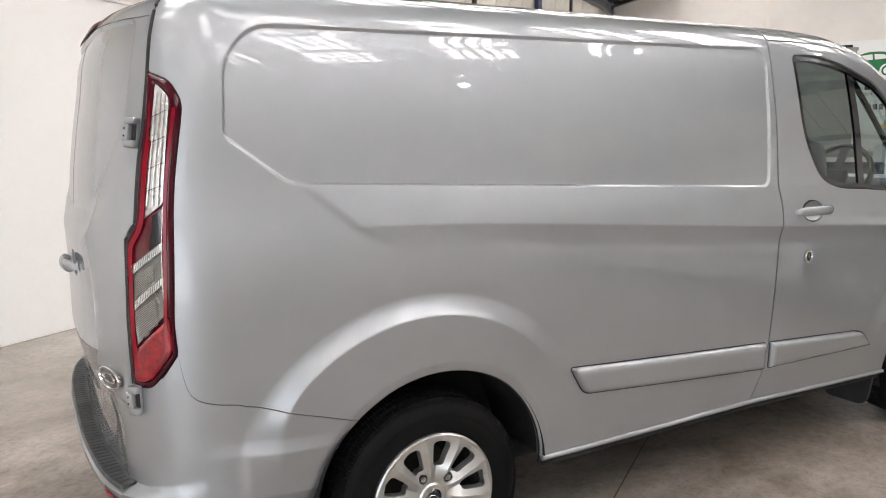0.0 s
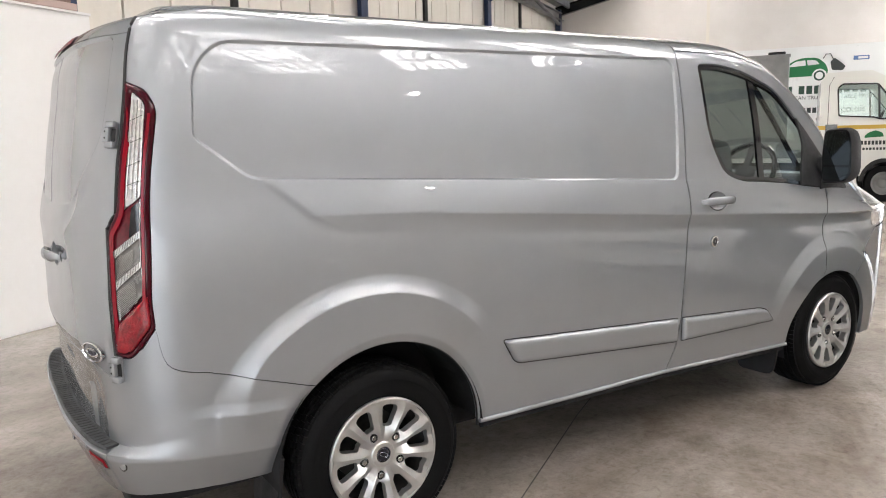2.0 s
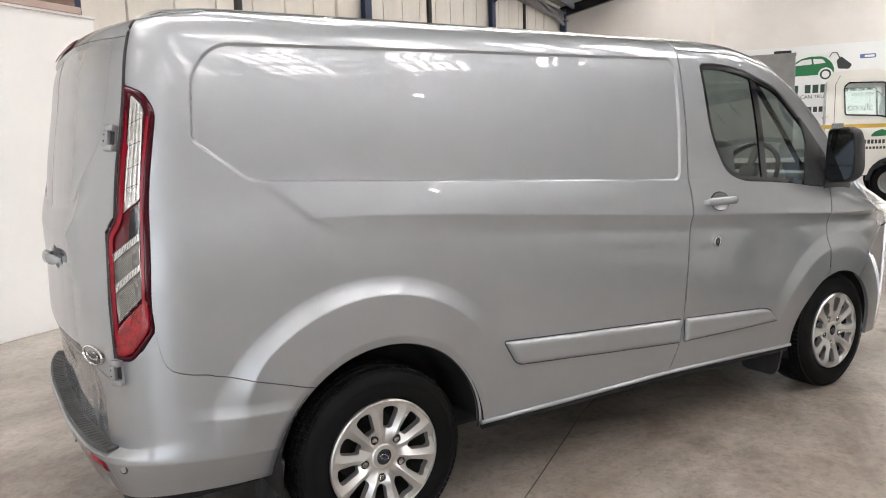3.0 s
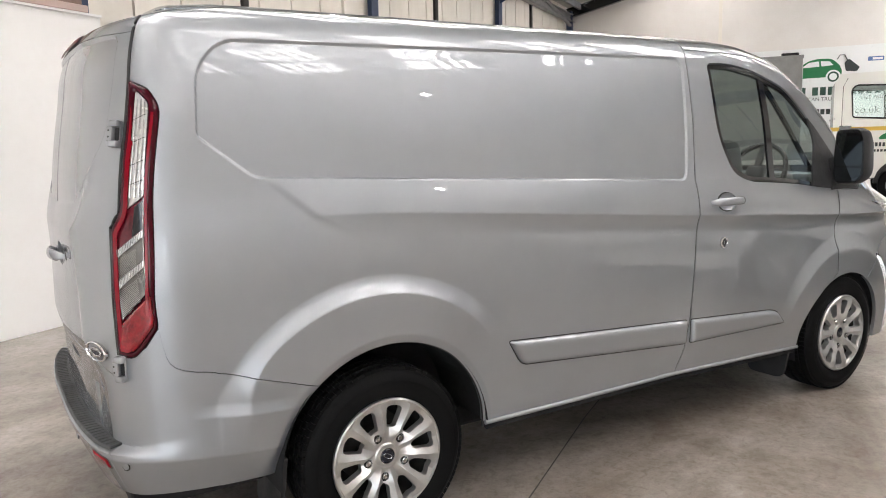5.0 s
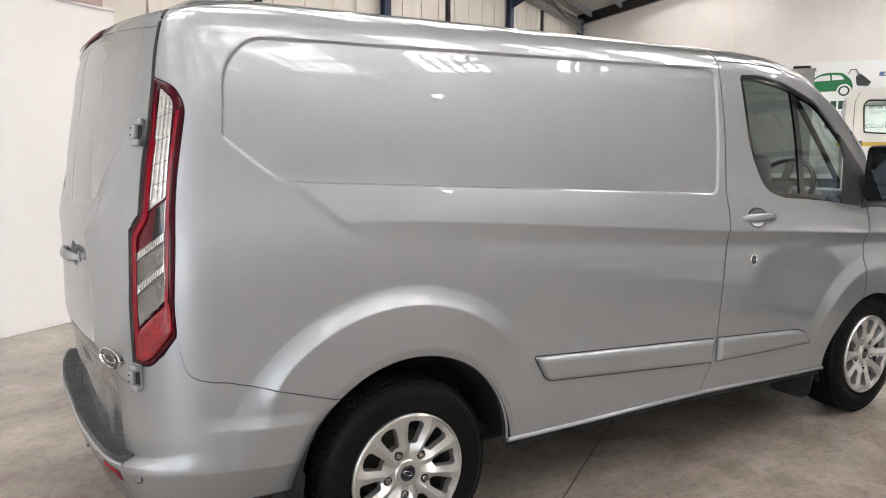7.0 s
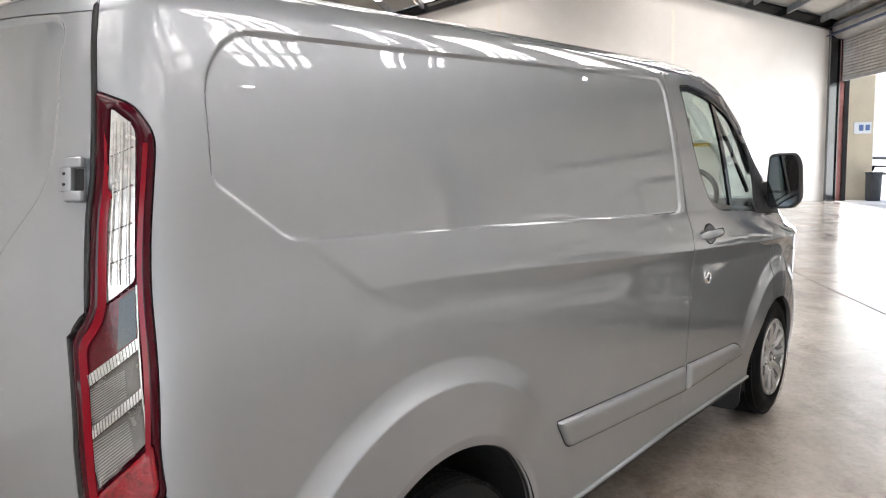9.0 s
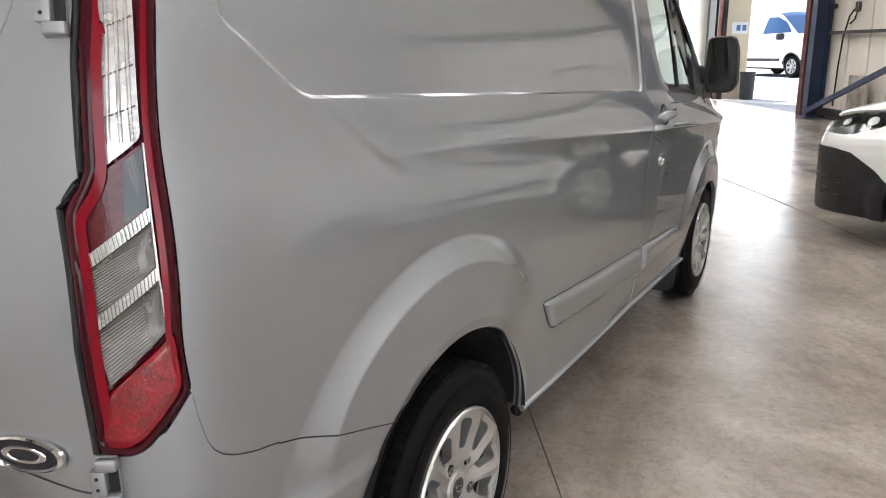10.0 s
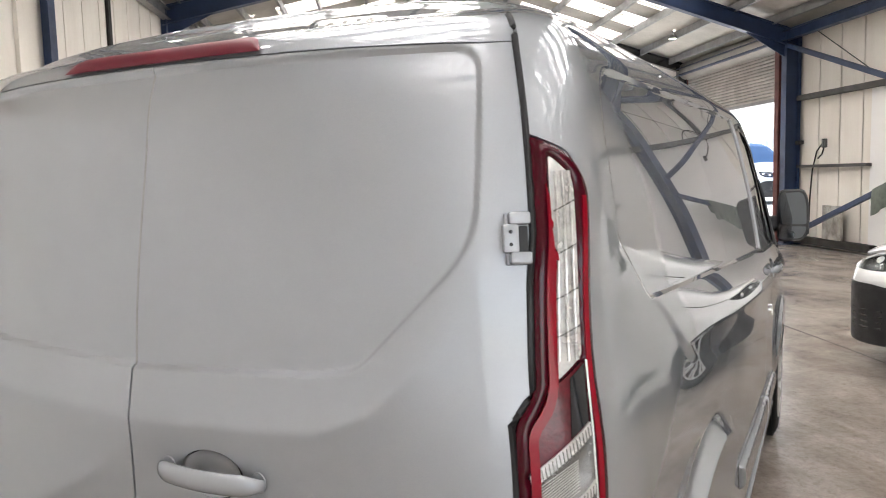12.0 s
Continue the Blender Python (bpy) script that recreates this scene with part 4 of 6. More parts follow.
def van_wheel(m):
    w = new("wheel")
    w.parent = van
    w.matrix_local = m
    rim_r = 0.214
    h = wheel_parts(w, rim_r=rim_r)
    for side in (1, -1):
        first = spoke_face(w, rim_r, h, side)
        for k in range(0, 10, 2):
            s = first if k == 0 else new("spoke", first.data)
            s.parent = w
            s.matrix_local = Matrix.Rotation(2 * math.pi * (k + (0 if side > 0 else 1)) / 10, 4, "Y")
    part("hub", lathe([(-h + .045, .052), (-h + .010, .049), (-h + .005, .044), (-h + .004, .031), (-h + .014, .029)], 48), ALLOY, w, smooth=35)
    part("hub_cap", lathe([(-h + .018, .029), (-h + .008, .028), (-h + .004, .024), (-h + .002, .0005)], 40), BLUE_BADGE, w, "dark blue enamel hub cap", smooth=35)
    part("cap_ring", lathe([(-h + .011, .031), (-h + .005, .0305), (-h + .005, .028), (-h + .011, .027)], 40), STEEL, w, smooth=40)
    part("cap_emblem", lathe([(-h + .0022, .017), (-h + .0012, .0155), (-h + .0022, .014)], 24, m=Matrix.Diagonal((1.15, 1, .5, 1))), STEEL, w, smooth=40)
    for k in range(5):
        a = 2 * math.pi * k / 5 + math.pi / 10
        mm = Matrix.Translation((.079 * math.sin(a), 0, .079 * math.cos(a)))
        bm = lathe([(-h + .008, .0172), (-h + .012, .0162), (-h + .034, .0150), (-h + .034, .0005)], 20, m=mm)
        lathe([(-h + .034, .0112), (-h + .006, .0112), (-h + .002, .0085), (-h + .001, .0005)], 6, bm=bm, m=mm)
        part("wheel_nut", bm, STEEL, w, "bright steel wheel nut", smooth=30)
    return w


van_wheel(Matrix.Translation((0, -0.848, 0.335)) @ Matrix.Rotation(radians(27), 4, "Y"))
van_wheel(Matrix.Translation((2.933, -0.848, 0.335)) @ Matrix.Rotation(0.4, 4, "Y"))
for x in (0, 2.933):
    van_wheel(Matrix.Translation((x, 0.848, 0.335)) @ Matrix.Rotation(math.pi, 4, "Z"))


# ---------------- the van's fittings ----------------
def spot(a, v, lift=0.0):
    """A place on the body: x along it (towards the front), y up it, z out of it."""
    a_, v_ = np.array([a]), np.array([v])
    p, n = body_points(a_, v_, lift)
    q, _ = body_points(a_ + 0.01, v_, lift)
    n, t = Vector(n[0]), Vector(q[0] - p[0]).normalized()
    t = (t - n * t.dot(n)).normalized()
    m = Matrix((t, n.cross(t), n)).transposed().to_4x4()
    m.translation = Vector(p[0])
    return m


def within(poly):
    return lambda a, v: poly_sdf(a, v, poly)


def shrink(poly, d):
    return lambda a, v: poly_sdf(a, v, poly) + d


RED_DARK = mat("dark_red_lens", (0.050, 0.001, 0.006), 0.10, 0.0, 0.08, 0.3)
RED_MID = mat("red_lens", (0.23, 0.003, 0.012), 0.12, 0.0, 0.08, 0.3)
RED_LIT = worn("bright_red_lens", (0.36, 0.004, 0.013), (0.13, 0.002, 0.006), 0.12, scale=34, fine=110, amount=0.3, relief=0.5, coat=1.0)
RED_DEEP = worn("smoked_red_lens", (0.13, 0.008, 0.016), (0.05, 0.005, 0.009), 0.15, scale=16, fine=120, relief=0.15, coat=0.2)
REFLECTOR = worn("lamp_reflector", (0.86, 0.85, 0.83), (0.55, 0.54, 0.52), 0.20, 0.45, scale=30, fine=60, relief=0.12, coat=1.0)
PALE_OPTIC = mat("pale_optic", (0.50, 0.49, 0.47), 0.25, 0.45)
SMOKED = worn("smoked_reflector", (0.25, 0.243, 0.232), (0.13, 0.126, 0.12), 0.25, 0.45, scale=7, fine=420, amount=0.4, relief=0.35, coat=1.0)
LAMP_SEAL = mat("lamp_seal", (0.012, 0.012, 0.013), 0.5)


def tail_lamp(flip):
    top = rounded([(-.784, 1.648), (-.738, 1.612), (-.768, 1.326), (-.836, 1.282), (-.812, 1.44)], [.008, .02, .01, .01, .1])
    mid = rounded([(-.768, 1.318), (-.780, 1.218), (-.884, 1.150), (-.878, 1.215), (-.838, 1.276)], .008)
    rib1 = [(-.778, 1.222), (-.778, 1.202), (-.890, 1.126), (-.892, 1.146)]
    low1 = [(-.779, 1.200), (-.784, 1.130), (-.889, 1.050), (-.890, 1.124)]
    rib2 = [(-.783, 1.130), (-.784, 1.110), (-.888, 1.028), (-.889, 1.050)]
    low2 = [(-.784, 1.108), (-.780, 1.028), (-.872, 0.940), (-.888, 1.026)]
    foot = rounded([(-.772, 1.020), (-.764, 0.925), (-.842, 0.832), (-.896, 0.842), (-.880, 0.925)], [.01, .02, .03, .01, .01])
    lamp = new("tail_lamp")
    lamp.parent = van
    tagged(lamp, "red and clear tail lamp cluster")
    holes = (top, mid, rib1, low1, rib2, low2, foot)

    def frame_in(a, v):
        f = poly_sdf(a, v, LAMP) + 0.0006
        for h in holes:
            f = np.maximum(f, -poly_sdf(a, v, h))
        return f

    kw = dict(mirror=flip, depth=0.012, gap=0.0)
    skin("seal", -.95, -.66, .78, 1.71, within(LAMP), LAMP_SEAL, lamp, step=0.006, lift=-0.006, **kw)
    skin("lens_frame", -.95, -.66, .78, 1.71, frame_in, RED_DARK, lamp, step=0.0045, lift=0.0, dome=(0.009, 0.020), **kw)
    red_edge = lambda a, v: np.maximum(np.abs(poly_sdf(a, v, LAMP) + np.where(a < -.80, .0285, .0215)) - np.where(a < -.80, .0075, .0050), np.where(a < -.80, -1, np.maximum(v - 1.58, .95 - v)))
    skin("red_edge", -.95, -.66, .80, 1.70, red_edge, RED_MID, lamp, step=0.0045, lift=0.0108, mirror=flip, depth=0.003, gap=0.0)
    skin("reverse_lamp", -.86, -.70, 1.26, 1.67, within(top), REFLECTOR, lamp, step=0.006, lift=0.004, label="clear ribbed reversing lamp", **kw)
    skin("fog_lamp", -.90, -.74, 1.13, 1.34, within(mid), RED_DEEP, lamp, step=0.006, lift=0.004, **kw)
    skin("divider", -.91, -.75, 1.10, 1.24, within(rib1), REFLECTOR, lamp, step=0.004, lift=0.008, **kw)
    skin("indicator", -.91, -.75, 1.03, 1.22, within(low1), SMOKED, lamp, step=0.005, lift=0.007, dome=(-0.010, 0.055), **kw)
    skin("divider", -.91, -.75, 1.01, 1.15, within(rib2), REFLECTOR, lamp, step=0.004, lift=0.008, **kw)
    skin("side_reflector", -.91, -.75, 0.92, 1.12, within(low2), SMOKED, lamp, step=0.005, lift=0.007, dome=(-0.010, 0.055), **kw)
    skin("brake_lamp", -.91, -.75, 0.82, 1.04, within(foot), RED_LIT, lamp, step=0.005, lift=0.005, dome=(0.006, 0.012), **kw)
    smoked = [(-.769, 1.312), (-.781, 1.222), (-.818, 1.199), (-.802, 1.292)]
    skin("smoked_pane", -.90, -.74, 1.13, 1.34, within(smoked), GLOSS_BLACK, lamp, step=0.006, lift=0.0065, mirror=flip, depth=0.002, gap=0.0)
    ln = 1 if flip else -1

    def lamp_point(q, r, f, lift):
        """A point on the lamp at share f between q and r, both in (a, v)."""
        p = spot(q[0] + (r[0] - q[0]) * f, q[1] + (r[1] - q[1]) * f, lift).translation
        return p.x, p.y * -ln, p.z

    # fine fluting in the two clear fields, bright beading on the dividers, a bright edge beside them
    for field in (low1, low2):
        bm = bmesh.new()
        for g in np.linspace(.05, .95, 15):
            q = [field[3][k] + (field[2][k] - field[3][k]) * g for k in (0, 1)]
            r = [field[0][k] + (field[1][k] - field[0][k]) * g for k in (0, 1)]
            sag = .006 * math.sin(math.pi * g)
            tube([lamp_point(q, (r[0], r[1] - .018 + sag), f, .0072 - .005 * math.sin(math.pi * f)) for f in (.03, .25, .5, .72)], .0010, 5, bm)
        tagged(part("fluting", bm, PALE_OPTIC, lamp), kind="stuff")
    for rib in (rib1, rib2):
        bm = bmesh.new()
        for f in np.linspace(.05, .84, 16):
            tube([lamp_point(rib[0], rib[3], f, .0135), lamp_point(rib[1], rib[2], f, .0135)], .0009, 5, bm)
        tagged(part("beading", bm, SMOKED, lamp), kind="stuff")
    part("bright_edge", tube([lamp_point((-.766, 1.318), (-.777, 1.215), 0, .0095), lamp_point((-.766, 1.318), (-.777, 1.215), 1, .0095), lamp_point((-.783, 1.12), (-.781, 1.04), 0, .0085), lamp_point((-.783, 1.12), (-.781, 1.04), 1, .0075)], .0018, 6), REFLECTOR, lamp, smooth=60)
    # optics: long flutes and cross ticks in the clear part
    for f in (0.22, 0.50, 0.78):
        pts = []
        for g in np.linspace(0.03, 0.97, 12):
            v = 1.63 - g * (1.63 - 1.31)
            a = (1 - f) * np.interp(v, [1.28, 1.44, 1.648], [-.836, -.812, -.784]) + f * np.interp(v, [1.326, 1.612], [-.768, -.738])
            p = spot(a, v, 0.0075).translation
            pts.append((p.x, p.y * -ln, p.z))
        part("flute", tube(pts, 0.0032, 6), REFLECTOR, lamp, smooth=60)
    for j, v in enumerate((1.555, 1.485, 1.415, 1.355)):
        for f0, f1 in ((.08, .36), (.40, .64), (.68, .93)):
            row = []
            for f in (f0, f1):
                vv = v + 0.02 * f
                a = (1 - f) * np.interp(vv, [1.28, 1.44, 1.648], [-.836, -.812, -.784]) + f * np.interp(vv, [1.326, 1.612], [-.768, -.738])
                p = spot(a, vv, 0.009).translation
                row.append((p.x, p.y * -ln, p.z))
            part("tick", tube(row, 0.0016, 5), SMOKED, lamp)
    return lamp


for flip in (False, True):
    tail_lamp(flip)

# black rubber seal line along the doors' outer edge
for flip in (False, True):
    sg = 1 if flip else -1
    pts = []
    for v in np.linspace(0.82, 1.905, 60):
        p = spot(float(tail_seam(v)) - 0.004, float(v), -0.001).translation
        pts.append((p.x, p.y * -sg, p.z))
    part("dark_gap_seal", tube(pts, 0.0065, 6), LAMP_SEAL, van, smooth=60)
part("centre_seal", tube([tuple(Vector(form(np.array([A_MID]), np.array([v]))[0]) + Vector((0.012, 0, 0))) for v in np.linspace(.86, 1.84, 30)], 0.0035, 6), GREY_STEEL, van)

# dark tubes in the front doors' shut lines, added to deepen their shade
for flip in (False, True):
    sg = 1 if flip else -1
    for edge in (lambda v: float(seam_x(v)), lambda v: float(np.interp(v, *FRONT_SEAM))):
        pts = []
        for v in np.linspace(0.37, 1.88, 70):
            if edge(0.5) > 2 and v > 1.19:
                break
            if edge(0.5) > 2 and v < .66:
                continue
            p = spot(edge(v), float(v), -0.0045).translation
            pts.append((p.x, p.y * -sg, p.z))
        part("dark_gap_seal", tube(pts, 0.0042, 6), LAMP_SEAL, van, smooth=60)

# hinges on the tail door's edge
for flip in (False, True):
    for v, a in ((1.515, -0.864), (0.778, -0.894)):
        m = spot(a, v, 0.006)
        if flip:
            m = Matrix.Diagonal((1, -1, 1, 1)) @ m
        hg = new("hinge")
        hg.parent = van
        hg.matrix_local = m
        part("leaf", box((-.016, -.042, -.006), (.020, .042, .004), .003), SILVER, hg)
        part("knuckle", box((-.012, .021, .002), (.024, .042, .021), .005), SILVER, hg, smooth=45)
        part("knuckle", box((-.012, -.042, .002), (.024, -.021, .021), .005), SILVER, hg, smooth=45)
        part("pin_block", box((-.022, -.023, .002), (.004, .023, .020), .004), SILVER, hg, smooth=45)
        # thin black plate in place of the shade in a deep recess
        part("pocket", box((.0045, -.020, .0045), (.020, .020, .0065)), LAMP_SEAL, hg)
        for dy in (.010, -.010):
            part("bolt", lathe([(.019, .0035), (.0212, .0028), (.0216, .0003)], 10, "z", m=Matrix.Translation((-.010, dy, 0))), LAMP_SEAL, hg)


def pull_handle(name, m, length=0.235, parent=van, cup_up=True):
    """A bow handle over a dished cup."""
    h = new(name)
    h.parent = parent
    h.matrix_local = m
    # dish pressed into the door, dark above the bow
    bm = bmesh.new()
    n = 28
    rings = [[bm.verts.new((rx * math.cos(t), ry * math.sin(t), dz)) for t in np.linspace(0, 2 * math.pi, n, endpoint=False)] for rx, ry, dz in ((.0675, .0425, -.001), (.062, .038, -.006), (.053, .032, -.011), (.038, .022, -.014), (.015, .009, -.015))]
    for r0, r1 in zip(rings, rings[1:]):
        for i in range(n):
            bm.faces.new((r0[i], r0[(i + 1) % n], r1[(i + 1) % n], r1[i]))
    bm.faces.new(rings[-1])
    part("cup", bm, SILVER, h, smooth=40)
    bm = bmesh.new()
    rows = []
    for f in np.linspace(0, 1, 22):
        x = -length / 2 + length * f
        e = min(1, 6 * min(f, 1 - f) + 0.25)
        hgt, thick = .0195 * e ** .5, .011 * e ** .5
        zc = 0.007 + 0.028 * math.sin(math.pi * f) ** .55
        rows.append([bm.verts.new((x, hgt * math.cos(t), zc + thick * math.sin(t))) for t in np.linspace(0, 2 * math.pi, 14, endpoint=False)])
    for a, b in zip(rows, rows[1:]):
        for i in range(14):
            bm.faces.new((a[i], a[(i + 1) % 14], b[(i + 1) % 14], b[i]))
    bm.faces.new(rows[0][::-1]), bm.faces.new(rows[-1])
    part("bow", bm, SILVER, h, "silver painted bow handle", smooth=50)
    for sx in (-1, 1):
        part("gasket", lathe([(.0005, .018), (.0025, .0172), (.0025, .001)], 18, "z", m=Matrix.Translation((sx * (length / 2 - .016), 0, 0)) @ Matrix.Diagonal((1, 1.08, 1, 1))), SILVER, h)
    return h


pull_handle("door_handle", spot(1.868, 1.151, 0.0))
m_ = spot(-1.475, 1.098, 0.0)
m_ = m_ @ Matrix.Rotation(math.pi, 4, "Z")
pull_handle("tail_handle", m_, 0.24)
# lock barrel in the front door
lk = new("deadlock")
lk.parent = van
lk.matrix_local = spot(1.856, 0.956, 0.0) @ Matrix.Scale(1.25, 4)
part("bezel", lathe([(0, .0225), (.006, .0215), (.008, .017), (.005, .0155)], 28, "z"), CHROME, lk, smooth=40)
part("barrel", lathe([(.004, .0155), (.005, .009), (.0045, .0003)], 24, "z"), GLOSS_BLACK, lk, smooth=40)
part("key_slot", box((-.0015, -.006, .004), (.0015, .006, .0062)), STEEL, lk)

# rub mouldings
MOULD = rounded([(.565, .672), (1.606, .606), (1.606, .492), (.628, .566)], [.012, .004, .004, .03])
MOULD_D = rounded([(1.642, .604), (2.255, .564), (2.318, .548), (2.385, .478), (1.642, .492)], [.004, .05, .05, .02, .004])
for flip in (False, True):
    for poly in (MOULD, MOULD_D):
        a0, a1 = min(p[0] for p in poly) - .02, max(p[0] for p in poly) + .02
        skin("rub_moulding", a0, a1, .44, .70, within(poly), SILVER, van, step=0.007, gap=0.0, depth=0.012, lift=0.003, dome=(0.019, 0.024), mirror=flip)
        skin("moulding_seal", a0, a1, .44, .70, lambda a, v, q=poly: poly_sdf(a, v, q) - .004, LAMP_SEAL, van, step=0.012, gap=0.0, depth=0.006, lift=0.0015, mirror=flip)
    # sill flange that catches the light
    sg = 1 if flip else -1
    pts = [(x, sg * (float(half_width(np.array([x]), np.array([.36]))[0]) + .002), .352 - max(0, x - 1.55) * .035) for x in np.linspace(.456, 2.53, 40)]
    part("sill_flange", tube(pts, 0.010, 8), SILVER, van, smooth=60)
    pts = [(x, sg * (float(half_width(np.array([x]), np.array([.36]))[0]) - .03), .328 - max(0, x - 1.55) * .035) for x in np.linspace(.48, 2.53, 40)]
    part("sill_underside", tube(pts, 0.020, 8), ARCH_BLACK, van, smooth=60)
    # lip of the rear arch
    lip = []
    for t in np.linspace(-0.02, 2.35, 60):
        a, v = ARCH_R[0] + (ARCH_R[2] + .004) * math.cos(t), ARCH_R[1] + (ARCH_R[2] + .004) * math.sin(t)
        p = spot(a, v, -0.008).translation
        lip.append((p.x, p.y * -sg, p.z))
    part("arch_lip", tube(lip, 0.006, 6), LAMP_SEAL, van, smooth=60)

# mudflaps behind the wheels
for sg in (-1, 1):
    for x, lean, y0, y1 in ((-0.43, -.03, .66, .90), (2.49, -.06, .70, .925)):
        bm = prism(rounded([(y0, .17 if x < 0 else .15), (y1, .17 if x < 0 else .15), (y1 + .005, .40 if x < 0 else .36), (y0, .44)], [.05, .05, .01, .01]), -.008, .008, lambda u, v, d, x=x, sg=sg, lean=lean: Vector((x + d + lean * (.4 - v) / .25 + (.06 if x < 0 else .02), sg * u, v)))
        part("mudflap", bm, BLACK_PLASTIC, van, "black moulded mudflap")

# high-mounted brake lamp
bm = bmesh.new()
rows = []
for y in np.linspace(-.262, .262, 34):
    f = 1 - (abs(y) / .262) ** 12
    top_v, low_v = 1.852 + .058 * f * .9, 1.851
    a = float(np.interp(abs(y), _ay[::-1], AL[::-1]))
    row = []
    for g in np.linspace(0, 1, 6):
        v = low_v + (top_v - low_v) * g
        p = form(np.array([a]), np.array([v]))[0]
        out = 0.007 * math.sin(math.pi * min(1, .15 + g)) * (0.3 + .7 * f)
        row.append(bm.verts.new((p[0] - out - .002, y, p[2] + .002)))
    rows.append(row)
for r0, r1 in zip(rows, rows[1:]):
    for i in range(5):
        bm.faces.new((r0[i], r0[i + 1], r1[i + 1], r1[i]))
part("high_brake_lamp", bm, mat("deep_red_lens", (0.105, 0.004, 0.014), 0.38), van, "dark red high-level brake lamp", smooth=50)

# oval maker's badge, left plain
m_ = spot(-1.040, 0.812, 0.0)
bd = new("badge")
bd.parent = van
bd.matrix_local = m_ @ Matrix.Rotation(math.pi, 4, "Z")
sq = Matrix.Diagonal((1, .42, 1, 1))
part("bezel", lathe([(0, .078), (.008, .077), (.011, .070), (.006, .066)], 40, "z", m=sq), CHROME, bd, smooth=40)
part("face", lathe([(.006, .067), (.007, .03), (.007, .0005)], 40, "z", m=sq), BLUE_BADGE, bd, smooth=40)
part("emblem", lathe([(.0075, .045), (.0095, .042), (.0095, .034), (.0075, .031)], 32, "z", m=Matrix.Diagonal((1, .34, 1, 1))), CHROME, bd, smooth=40)

# ribbed step lying on the bumper's shelf, reflectors and sensors
for flip in (False, True):
    sg = 1 if flip else -1

    def shelf(a, f, lift):
        p = body_points(np.array([a, a]), np.array([.500, .535]))[0]
        q = p[0] + (p[1] - p[0]) * f
        return (q[0], q[1] * -sg, .514 + lift)

    cols = np.append(np.linspace(A_MID, -.955, 44), [-.945, -.935])
    bm = bmesh.new()
    rows = [[bm.verts.new(shelf(a, f, l)) for f, l in ((1.0, -.004), (1.0, .004), (.16, .005), (.10, .001), (.07, -.004))] for a in cols]
    for r0, r1 in zip(rows, rows[1:]):
        for i in range(4):
            bm.faces.new((r0[i], r1[i], r1[i + 1], r0[i + 1]))
    bm.faces.new(rows[-1])
    bmesh.ops.recalc_face_normals(bm, faces=list(bm.faces))
    part("step_tread", bm, STEP_PLASTIC, van, "dark grey plastic bumper step with tread grooves", smooth=35)
    # black bars laid on the tread stand for the shade in its grooves
    for a in np.linspace(A_MID + .014, -.965, 26):
        bm = bmesh.new()
        r0, r1 = ([bm.verts.new(shelf(a + da, f, l)) for f, l in ((.22, .0035), (.22, .0062), (.86, .0056), (.86, .003))] for da in (-.0026, .0026))
        for i in range(4):
            bm.faces.new((r0[i], r1[i], r1[(i + 1) % 4], r0[(i + 1) % 4]))
        bm.faces.new(r0), bm.faces.new(r1[::-1])
        part("groove_bar", bm, BLACK_PLASTIC, van)
    glint = rounded([(-1.035, .489), (-.948, .477), (-.948, .440), (-1.035, .452)], .006)
    skin("reflector_surround", -1.06, -.93, .42, .51, lambda a, v: poly_sdf(a, v, glint) - .005, LAMP_SEAL, van, step=.006, gap=0.0, depth=.006, lift=.0012, mirror=flip)
    skin("reflector", -1.06, -.93, .42, .51, within(glint), RED_MID, van, step=.006, gap=0.0, depth=.006, lift=.002, dome=(.003, .006), mirror=flip, label="red bumper reflector")
    for a, v in ((-.880, .462), (-1.30, .455)):
        m_ = spot(a, v, 0.0)
        m_ = Matrix.Diagonal((1, -1, 1, 1)) @ m_ if flip else m_
        part("sensor_ring", lathe([(-.002, .0165), (.0012, .016), (.0012, .0135), (-.001, .0128)], 24, "z", m=m_), LAMP_SEAL, van, smooth=40)
        part("parking_sensor", lathe([(0, .0125), (.0028, .0115), (.0032, .0003)], 24, "z", m=m_), SILVER, van, smooth=40)

